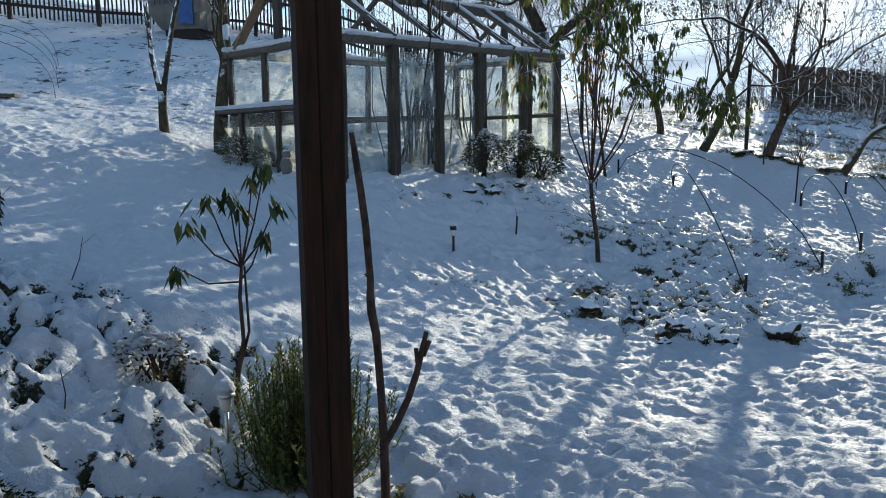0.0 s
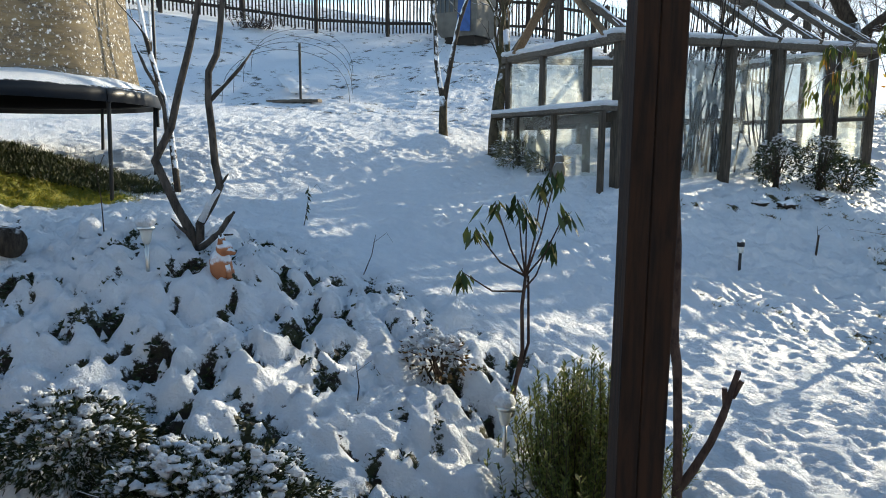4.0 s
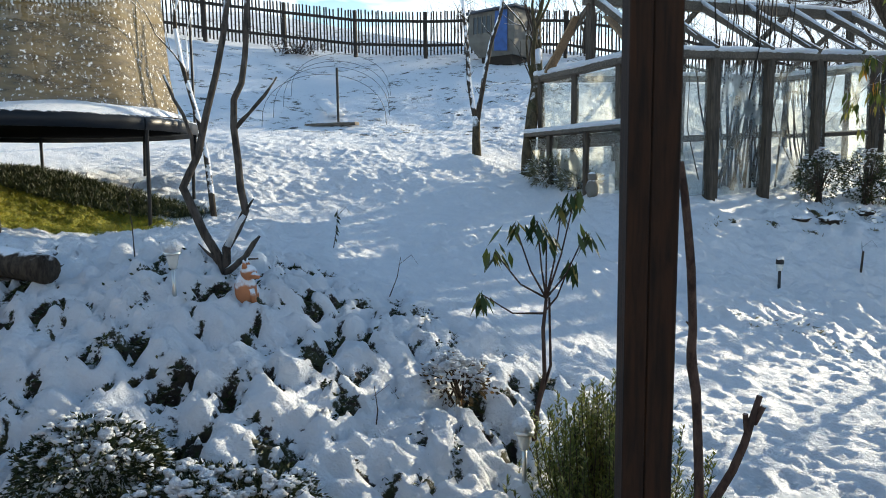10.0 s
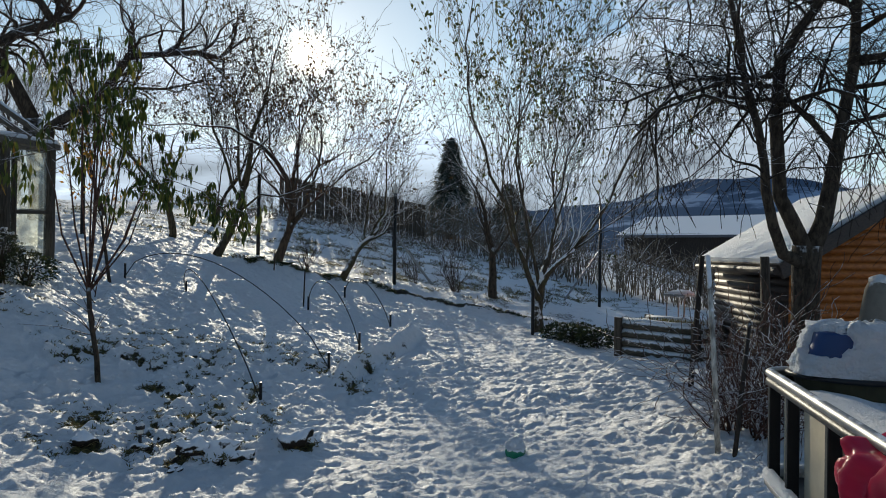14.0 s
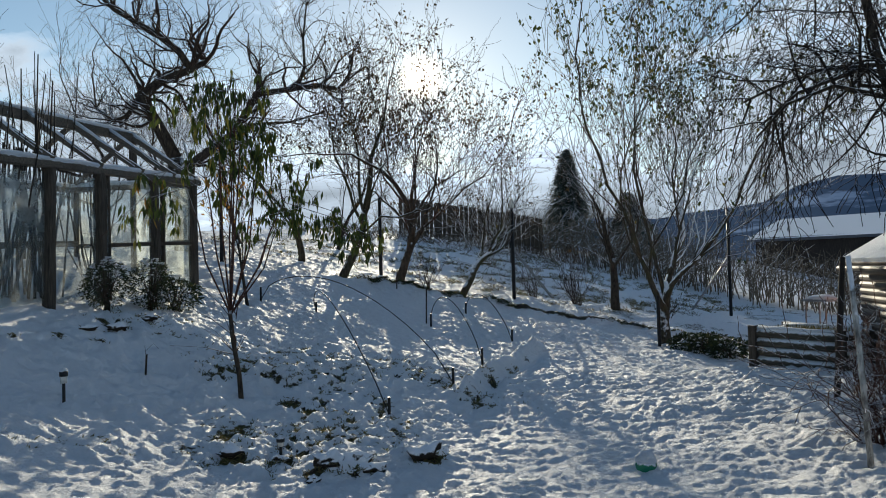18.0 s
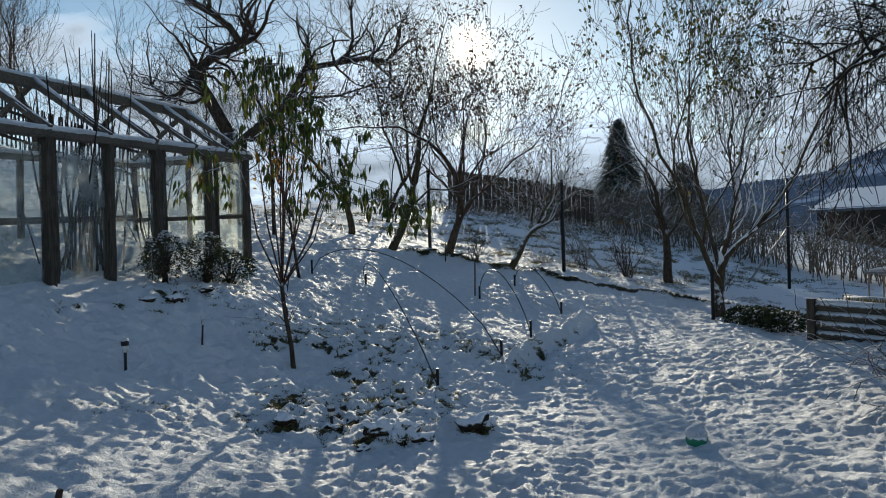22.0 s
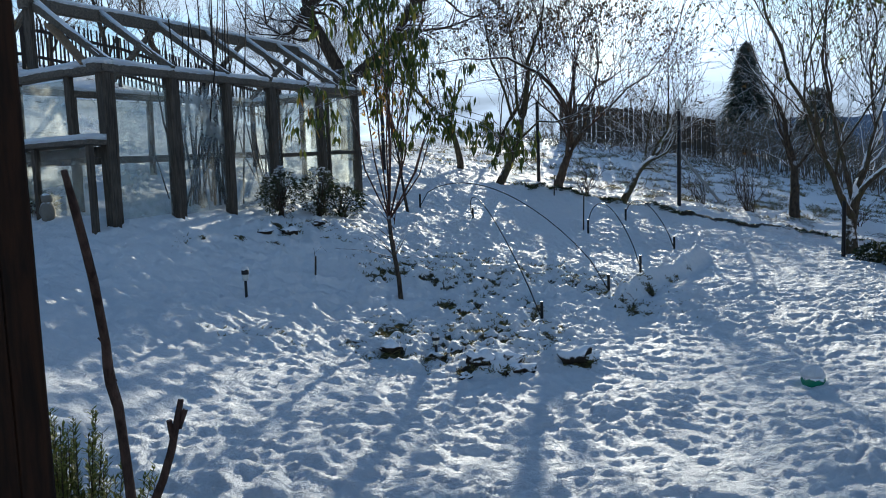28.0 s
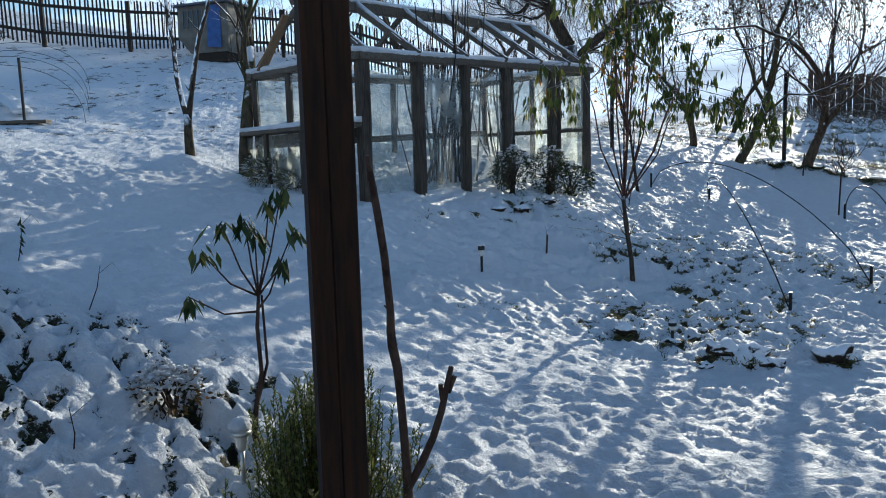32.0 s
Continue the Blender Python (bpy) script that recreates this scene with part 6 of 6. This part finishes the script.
dark_thicket("low dry weeds along the field fence", 8.0, 28.0, 17.2, 23.1, 0.5, 240, 3)
dark_thicket("tangled bare woods beyond the picket fence", -14.0, 31.0, 2.0, 33.0, 4.2, 60, 4)
dark_thicket("dark bare hedge behind the shed and planter", 21.4, 15.0, 24.6, 7.2, 1.8, 330, 6)


def plank_fence():
    rng = random.Random(14)
    ob = thing("plank_fence", "weathered plank fence on the far side of the field", "fence", (0, 0, 0))
    a, b = V3((12.6, 27.8, 0)), V3((18.1, 24.9, 0))
    d = (b - a).normalized()
    board = Acc().beam((0, 0, 0), (0, 0, 1.55), 0.17, 0.03, 0.08, (0, 1, 0)).mesh("board", GREY)
    for i in range(int((b - a).length / 0.185)):
        p = a + d * (i * 0.185)
        o = part("board", board, GREY, ob)
        o.matrix_basis = pose(p.x, p.y, ground(p.x, p.y) + rng.uniform(-0.04, 0.05), 0, rng.uniform(-1, 1), math.degrees(math.atan2(d.y, d.x)))


plank_fence()


def spruce(x, y, h, r, seed):
    rng = random.Random(seed)
    z = ground(x, y)
    ob = thing("spruce", "dark green spruce behind the field fence, greyed for haze", "tree", (x, y, z))
    part("trunk", Acc().tube([V3((0, 0, -0.2)), V3((0, 0, h))], [0.2, 0.03], 8), BARK, ob)
    a = Acc()
    for _ in range(7000):
        f = rng.random() ** 0.75
        t = rng.uniform(0, 6.28)
        zz = h * (0.06 + 0.94 * (1 - f))
        rr = r * f * rng.uniform(0.3, 0.85) * (1 + 0.22 * math.sin(t * 5 + zz * 3))
        d = V3((math.cos(t), math.sin(t), -0.25 + rng.gauss(0, 0.25))).normalized()
        a.blade(V3((math.cos(t) * rr, math.sin(t) * rr, zz)), d, rng.uniform(0.18, 0.42), 0.10, d.cross(V3((0, 0, 1))).normalized(), 0.25)
    tagged(part("foliage", a, CONIFER, ob), kind="stuff")


spruce(21.2, 27.5, 4.9, 1.9, 1)
spruce(23.6, 26.0, 3.2, 1.9, 2)

# ---- planter, poles and shed on the right-hand side ----


def planter():
    x, y = 10.05, 8.3
    z = ground(x, y) - 0.03
    ob = thing("log_planter", "raised planter box of weathered half logs under snow", "planter", (x, y, z), rz=-84)
    L, W, H = 1.4, 0.85, 0.62
    for k in range(4):
        h = 0.09 + 0.15 * k
        for yy in (0, W):
            part("log", Acc().tube([V3((0.05, yy, h)), V3((L * 0.5, yy, h + 0.005)), V3((L - 0.05, yy, h))], [0.075, 0.08, 0.075], 10), LOGW, ob, smooth=True)
        for xx in (0.06, L - 0.06):
            part("log", Acc().tube([V3((xx, 0.05, h)), V3((xx, W - 0.05, h))], [0.07, 0.07], 10), LOGW, ob, smooth=True)
    for xx in (0, L):
        for yy in (-0.06, W + 0.06):
            part("corner_post", Acc().beam((xx, yy, -0.05), (xx, yy, H + 0.04), 0.13, 0.10, 0.1, (0, 1, 0)), GREY, ob)
    part("soil", Acc().box((L / 2, W / 2, 0.25), (L - 0.2, W - 0.2, 0.4)), SOILD, ob)
    for yy in (0, W):
        part("snow_cap", Acc().beam((0, yy, H), (L, yy, H), 0.13, 0.06, 0.45, (0, 0, 1), 0.012, random.Random(3)), SNOW, ob, "strip of snow", True)
    lv = Acc()
    rng = random.Random(6)
    for _ in range(700):
        lv.blade((rng.uniform(0.2, L - 0.2), rng.uniform(0.15, W - 0.15), 0.44), V3((rng.gauss(0, 0.4), rng.gauss(0, 0.4), 1)).normalized(), rng.uniform(0.1, 0.26), 0.03, V3((1, 0, 0)))
    tagged(part("weed_tuft", lv, STRAW, ob), kind="stuff")


planter()


def leaning_pole(name, label, p, q, r, mat, lift=0.0):
    z = ground(*p[:2])
    ob = Acc().tube([V3((0, 0, -0.15)), (V3(q) - V3((p[0], p[1], z))) * 0.5 + V3((0.01, 0, 0)), V3(q) - V3((p[0], p[1], z))], [r, r * 0.95, r * 0.85], 9)
    return solo(name, ob, mat, label, "pole", (p[0], p[1], z), "poles by the shed", smooth=True)


leaning_pole("birch_pole", "leaning pale birch pole by the rose bushes", (6.15, 4.05), (6.3, 4.28, 1.66), 0.026, BIRCHW)
leaning_pole("wooden_stake", "dark upright wooden stake by the birch pole", (7.95, 5.55), (8.04, 5.46, 1.66), 0.035, DARKWOOD)
leaning_pole("wooden_stake", "dark leaning stake in the rose bushes", (6.08, 3.87), (6.49, 3.96, 1.05), 0.022, DARKWOOD)
leaning_pole("wooden_stake", "round wooden post with rounded top by the shed", (8.1, 4.65), (8.14, 4.72, 1.66), 0.06, GREY)
stump = thing("stone_pillar", "leaning grey stone pillar with snow on its rounded top", "pillar", (7.95, 3.62, ground(7.95, 3.62)))
hp = 1.33 - ground(7.95, 3.62)
part("shaft", Acc().tube([V3((0, 0, -0.1)), V3((0.05, -0.08, hp * 0.6)), V3((0.09, -0.14, hp)), V3((0.10, -0.16, hp + 0.09)), V3((0.105, -0.17, hp + 0.12))], [0.15, 0.135, 0.12, 0.10, 0.04], 12), STONE, stump, smooth=True)
part("snow_cap", Acc().lump((0.10, -0.16, hp + 0.10), (0.11, 0.11, 0.06), random, 0.15, 6, 12, 3), SNOW, stump, "cap of snow", True)
st = thing("wire_stand", "small wire stand with snow on top beside the planter", "stand", (12.6, 8.85, ground(12.6, 8.85)))
for dx, dy in ((-0.2, -0.2), (0.2, -0.2), (0.2, 0.2), (-0.2, 0.2)):
    part("leg", Acc().tube([V3((dx, dy, -0.05)), V3((dx, dy, 0.95))], [0.015, 0.015], 6), TUBE, st)
part("shelf", Acc().box((0, 0, 0.97), (0.5, 0.5, 0.04)), TUBE, st)
part("snow_cap", Acc().lump((0, 0, 1.0), (0.27, 0.27, 0.07), random, 0.1, 5, 12, 3), SNOW, st, "cap of snow", True)


def shed():
    ob = thing("log_shed", "orange log shed with dark gable trim and snowy roof", "shed", (0, 0, 0))
    g1, g2, w = V3((9.1, 5.04, 1.53)), V3((11.2, 4.30, 2.64)), V3((2.27, 2.6, 0))
    along = V3((g2.x - g1.x, g2.y - g1.y, 0))
    g3 = V3((g1.x + 2 * along.x, g1.y + 2 * along.y, g1.z))
    ud = along.normalized()
    wn = w.normalized()
    base = min(ground(g1.x, g1.y), ground(g3.x, g3.y), ground(g1.x + w.x, g1.y + w.y)) - 0.2
    inset = 0.28
    a0, a1 = g1 + ud * inset + wn * 0.25, g3 - ud * inset + wn * 0.25
    roof_at = lambda s: g1.z + (g2.z - g1.z) * (1 - abs(s - along.length) / along.length) - 0.06
    n = int((2.7 - base) / 0.108)
    for k in range(n):
        z = base + 0.108 * k + 0.06
        lo = max(inset, (z + 0.12 - g1.z) / (g2.z - g1.z) * along.length)
        hi = 2 * along.length - lo
        if hi - lo < 0.15:
            break
        p, q = g1 + ud * lo + wn * 0.25, g1 + ud * hi + wn * 0.25
        part("gable_log", Acc().tube([V3((p.x, p.y, z)), V3((q.x, q.y, z))], [0.060, 0.060], 10), ORANGE, ob, smooth=True)
        if z < g1.z:
            e = a0 + w - wn * 0.5
            # This side gets the dark colour in place of shade below the eave.
            part("side_log", Acc().tube([V3((a0.x, a0.y, z)), V3((e.x, e.y, z))], [0.060, 0.060], 10), TRIM, ob, "side log coloured dark for the shade under the eave", smooth=True)
            e2 = a1 + w - wn * 0.5
            part("side_log", Acc().tube([V3((a1.x, a1.y, z)), V3((e2.x, e2.y, z))], [0.060, 0.060], 10), ORANGE, ob, smooth=True)
    b0, b1 = a0 + w - wn * 0.5, a1 + w - wn * 0.5
    part("rear_wall", Acc().panel((b0.x, b0.y, base), (b1.x, b1.y, base), (b1.x, b1.y, g1.z + 0.1), (b0.x, b0.y, g1.z + 0.1), 0.08), ORANGE, ob)
    for a in (g1, g3):
        part("roof", Acc().panel(a, g2, g2 + w, a + w, 0.07), TRIM, ob)
        up = V3((0, 0, 0.075))
        part("snow_cover", Acc().panel(a + up + wn * 0.03, g2 + up + wn * 0.03, g2 + w + up, a + w + up, 0.08), SNOW, ob, "smooth layer of snow")
        part("barge_board", Acc().beam(a - wn * 0.03 - V3((0, 0, 0.06)), g2 - wn * 0.03 - V3((0, 0, 0.06)), 0.05, 0.20), TRIM, ob, "dark brown gable board")
    part("gutter", Acc().tube([g1 - ud * 0.05 - V3((0, 0, 0.05)), g1 + w - ud * 0.05 - V3((0, 0, 0.05))], [0.05, 0.05], 8), TRIM, ob)


shed()

# far barn and hills
barn = thing("barn", "long dark barn with snow-covered roof down the slope", "barn", (0, 0, 0))
part("wall", Acc().panel((33.7, 27.0, -2.5), (36.0, 17.5, -2.5), (36.0, 17.5, 2.9), (33.7, 27.0, 2.9), 0.3), DARKWOOD, barn)
part("roof", Acc().panel((33.35, 27.4, 2.75), (35.6, 17.0, 2.75), (39.5, 18.0, 4.0), (37.25, 28.2, 4.0), 0.15), ROOFG, barn, "roof under snow")


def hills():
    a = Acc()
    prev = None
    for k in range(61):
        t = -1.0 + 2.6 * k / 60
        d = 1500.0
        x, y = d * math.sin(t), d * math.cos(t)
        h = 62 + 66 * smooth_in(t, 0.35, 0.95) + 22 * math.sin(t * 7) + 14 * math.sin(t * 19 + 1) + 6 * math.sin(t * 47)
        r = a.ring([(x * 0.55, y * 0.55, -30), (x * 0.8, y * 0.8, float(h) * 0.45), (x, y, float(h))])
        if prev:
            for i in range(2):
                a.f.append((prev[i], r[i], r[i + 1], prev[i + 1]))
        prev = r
    solo("hills", a, HILL, "wooded hills with snowy fields on the horizon, painted in haze blue", "hills", kind="structure", smooth=True)


hills()

# ---- cart with bowl and bag in the foreground ----


def cart():
    C, e1, e2 = V3((3.22, 2.04, 0)), V3((-0.747, -0.664, 0)), V3((0.664, -0.747, 0))
    top, low = 1.16, 0.70
    z0 = ground(3.3, 1.4)
    ob = thing("garden_cart", "tall garden cart with steel rim, dark slats and snow inside", "cart", (C.x, C.y, z0))
    P = lambda u, v, z: e1 * u + e2 * v + V3((0, 0, z - z0))
    L, W = 1.9, 1.15

    def rounded(z, r=0.09):
        pts = []
        for cu, cv, a0 in ((r, r, 180), (L - r, r, 270), (L - r, W - r, 0), (r, W - r, 90)):
            for k in range(6):
                a = radians(a0 + 18 * k)
                pts.append(P(cu + r * math.cos(a), cv + r * math.sin(a), z))
        return pts + [pts[0]]

    part("rim", Acc().tube(rounded(top), [0.020] * 25, 10, False), TUBE, ob, "shiny bent steel tube", True)
    part("inner_rim", Acc().tube([p * 1.0 + V3((0, 0, -0.035)) for p in rounded(top)], [0.02] * 25, 8, False), BLACKM, ob, smooth=True)
    part("lower_rim", Acc().tube(rounded(low), [0.022] * 25, 8, False), TUBE, ob, smooth=True)
    part("snow_cap", Acc().tube([p + V3((0, 0, 0.03)) for p in rounded(low)], [0.028] * 25, 8, False), SNOW, ob, "line of snow", True)
    for u, v in ((0.07, 0.02), (0.34, 0.02), (0.8, 0.02), (1.3, 0.02), (1.8, 0.02), (0.02, 0.35), (0.02, 0.7), (0.05, W - 0.02), (0.6, W - 0.02), (1.2, W - 0.02)):
        part("slat", Acc().beam(P(u, v, low - 0.02), P(u, v, top - 0.02), 0.045, 0.03, 0.1, e1), BLACKM, ob)
    for u, v in ((0.08, 0.06), (L - 0.08, 0.06), (L - 0.08, W - 0.06), (0.08, W - 0.06)):
        part("leg", Acc().tube([P(u, v, z0 - 0.03), P(u, v, low)], [0.024, 0.024], 8), BLACKM, ob)
    part("floor", Acc().panel(P(0.03, 0.03, low), P(L - 0.03, 0.03, low), P(L - 0.03, W - 0.03, low), P(0.03, W - 0.03, low), 0.02), BLACKM, ob)
    part("liner", Acc().panel(P(0.13, 0.05, low), P(0.30, 0.045, low), P(0.30, 0.05, top - 0.06), P(0.13, 0.05, top - 0.05), 0.012), CREAM, ob, "cream plastic sheet")
    part("liner", Acc().panel(P(0.4, 0.055, low), P(1.7, 0.055, low), P(1.7, 0.05, top - 0.09), P(0.4, 0.05, top - 0.07), 0.012), CREAM, ob, "cream plastic sheet")
    sn = Acc()
    rows = []
    rng = random.Random(2)
    for j in range(13):
        rows.append(sn.ring([tuple(P(0.06 + (L - 0.12) * i / 18, 0.06 + (W - 0.12) * j / 12, top - 0.05 + 0.05 * noise.noise(V3((i * 0.4, j * 0.4, 2))))) for i in range(19)]))
    for a, b in zip(rows, rows[1:]):
        for i in range(18):
            sn.f.append((a[i], a[i + 1], b[i + 1], b[i]))
    part("snow_fill", sn, SNOW, ob, "snow heaped inside", True)
    # upturned bowl with its heap of snow
    bc = V3((3.35, 1.72, 0))
    bowl = thing("plastic_bowl", "blue plastic bowl heaped with snow on the cart", "bowl", (bc.x, bc.y, top - 0.03), rz=-58)
    part("rim", Acc().lathe((0, 0, 0.03), [(0.0, 0), (0.265, 0), (0.27, 0.012), (0.255, 0.02)], 28, 0.75), BLACK, bowl, "dark rim", True)
    part("base", Acc().lathe((0, 0, -0.05), [(0.0, 0), (0.225, 0), (0.24, 0.08), (0.0, 0.08)], 28, 0.75), YELLOW, bowl, "dark printed tray underneath")

    def dome(t, h, out):
        """Rounded tapering box: angle t, height share h from the rim to the middle of the top."""
        r = 0.222 - 0.055 * h / 0.8 if h < 0.8 else 0.167 * (1 - (h - 0.8) / 0.2)
        zz = 0.175 * h / 0.8 if h < 0.8 else 0.175 + 0.02 * (h - 0.8) / 0.2
        sq = (abs(math.cos(t))**4 + abs(math.sin(t))**4)**-0.25
        n = 0.6 + 0.4 * (1 - h)
        return V3(((r + out * n) * sq * math.cos(t), (r + out * n) * sq * math.sin(t) * 0.72, 0.045 + zz + out * (0.2 + h) * 0.8))

    def skin(out):
        s, rows = Acc(), []
        for h in (0.033 * g for g in range(30)):
            rows.append(s.ring([tuple(dome(2 * math.pi * k / 96, h, out(2 * math.pi * k / 96, h))) for k in range(96)]))
        for p, q in zip(rows, rows[1:]):
            for k in range(96):
                s.f.append((p[k], p[(k + 1) % 96], q[(k + 1) % 96], q[k]))
        s.f.append(tuple(rows[-1]))
        return s

    def depth(t, h):
        p = V3((math.cos(t), math.sin(t), h * 1.5))
        lumpy = 0.026 + 0.022 * noise.noise(p * 3.0) + 0.016 * noise.noise(p * 8.0) + 0.010 * noise.noise(p * 17.0)
        off = (t - radians(228) + math.pi) % (2 * math.pi) - math.pi
        ragged = 0.25 * noise.noise(p * 6.0) + 0.15 * noise.noise(p * 14.0)
        return lumpy - 0.10 * smooth_in(math.exp(-(off / 0.62)**2 - ((h - 0.60) / 0.30)**2) + ragged, 0.35, 0.85)

    part("shell", skin(lambda t, h: 0.0), BLUE, bowl, smooth=True)
    part("snow_heap", skin(depth), SNOW, bowl, "thick crust of snow", True)
    tc = V3((3.91, 1.15, 0))
    tub = thing("plastic_tub", "square cream tub topped with snow behind the bowl", "tub", (tc.x, tc.y, top - 0.12), rz=30)
    part("shell", Acc().lathe((0, 0, 0), [(0.20, 0), (0.24, 0.26), (0.245, 0.28)], 4), CREAM, tub)
    part("snow_heap", Acc().lump((0, 0, 0.30), (0.20, 0.20, 0.09), random, 0.08, 8, 14, 2.2, -0.3), SNOW, tub, "cap of snow", True)
    part("handle_bar", Acc().tube([P(0.7, 0.25, top + 0.0), P(1.0, 0.85, top + 0.02)], [0.02, 0.02], 8), BLACK, ob, "black plastic bar")
    # crumpled red bag laid over the rim
    bag = Acc()
    rows = []
    for j in range(57):
        v = -0.42 + 1.0 * j / 56
        ring = []
        for i in range(73):
            f = i / 72
            drop = min(v, 0.0)
            u = 1.16 + 0.12 * drop + (0.85 - 0.2 * drop) * f
            fold = 0.06 * noise.noise(V3((u * 5, v * 5, 1.0))) + 0.05 * abs(noise.noise(V3((u * 9, v * 9, 4.0)))) + 0.012 * abs(noise.noise(V3((u * 17, v * 17, 7.0))))
            swell = (math.sin(math.pi * min(1, f * 1.0)) ** 0.5) * 0.06
            out = -0.035 - 0.10 * math.sin(math.pi * min(1.0, -drop / 0.5)) * 0.5 * math.sin(math.pi * f) ** 0.5 if v < 0 else v
            ring.append(tuple(P(u + 0.04 * noise.noise(V3((0, v * 8, 2))), out - (fold if v < 0 else 0), top - 0.03 + drop * 0.9 + (fold + swell * max(0.0, 1 - abs(v) / 0.6)))))
        rows.append(bag.ring(ring))
    for a, b in zip(rows, rows[1:]):
        for i in range(72):
            bag.f.append((a[i], a[i + 1], b[i + 1], b[i]))
    solo("plastic_bag", bag, RED, "crumpled red plastic bag lying over the cart rim", "plastic bag", (C.x, C.y, z0), smooth=True)


cart()

# ---- clods of dug earth capped with snow ----
for k, (x, y, s) in enumerate(((2.55, 6.86, 0.15), (2.34, 6.93, 0.11), (2.75, 6.82, 0.10), (3.36, 6.86, 0.13), (3.52, 6.92, 0.09), (1.98, 7.35, 0.08), (1.55, 7.55, 0.08), (0.35, 10.35, 0.08), (0.7, 10.6, 0.09), (1.15, 11.0, 0.07), (2.12, 6.75, 0.06))):
    solo("earth_clod", Acc().lump((0, 0, 0.0), (s * 1.3, s * 0.9, s * 0.75), random, 0.4, 10, 16, k * 1.7), CLOD, "dark clod of dug earth capped with snow", "clod", (x, y, surface(x, y)), "clods in the bed", smooth=True)

# ---- small growth through the snow ----


def scatter(name, label, material, count, seed, where, length, width, lean, kind_mask):
    rng = np.random.RandomState(seed)
    a = Acc()
    r2 = random.Random(seed)
    done = tries = 0
    while done < count and tries < count * 40:
        tries += 1
        x = where[0] + (where[1] - where[0]) * rng.rand()
        y = where[2] + (where[3] - where[2]) * rng.rand()
        i, j = int(np.searchsorted(gx, x)), int(np.searchsorted(gy, y))
        if kind_mask[j, i] < 0.38 + 0.3 * rng.rand():
            continue
        done += 1
        z = GZ[j, i] - 0.01
        for _ in range(3):
            d = V3((r2.gauss(0, lean), r2.gauss(0, lean), 1)).normalized()
            s = d.cross(V3((r2.gauss(0, 1), r2.gauss(0, 1), 0.1))).normalized()
            ln = length * r2.uniform(0.5, 1.4)
            a.blade((x + r2.gauss(0, 0.02), y + r2.gauss(0, 0.02), z), d, ln, width, s, 0.3)
    solo(name, a, material, label, "plants", kind="stuff")


scatter("ground_cover", "dark evergreen leaves showing between heaps of snow", LEAFD, 7500, 1, (-6.5, 0.7, 1.6, 6.4), 0.05, 0.018, 1.2, bare)
scatter("weed_leaves", "dry weed leaves poking through the snow of the bed", STRAW, 3400, 2, (-1.2, 6.5, 6.6, 11.5), 0.07, 0.012, 0.8, bare * 1.35)
scatter("bank_plants", "dark low plants along the edge of the path", LEAFD, 1300, 3, (5.9, 13.4, 11.0, 15.6), 0.085, 0.014, 0.7, berm * smooth_in(fbm(GX * 2.6, GY * 2.6, 3, 91), 0.34, 0.6))
scatter("lawn_grass", "green grass left free of snow under the trampoline, tinted yellow as if sunlit", GREENG, 6000, 4, (-12.0, -5.8, 5.0, 8.6), 0.06, 0.008, 0.5, lawn)
scatter("field_grass", "dry grass poking through the snow of the field", STRAW, 4200, 5, (3.0, 19.0, 14.0, 24.0), 0.14, 0.015, 0.6, bare * 1.4)
scatter("leaf_litter", "yellowish dry leaves among snow at the foot of the stem", STRAW, 1100, 6, (-0.9, 0.7, 2.7, 4.1), 0.06, 0.022, 0.9, bare)
bank_strip = np.exp(-(((GX + 9.3) / 3.0)**2 + ((GY - 7.3) / 0.5)**2)**3)
scatter("bank_grass", "long dark grass on the bank behind the trampoline, dusted with snow", LEAFD, 5200, 7, (-12.5, -5.6, 6.6, 8.8), 0.13, 0.012, 0.45, bank_strip)
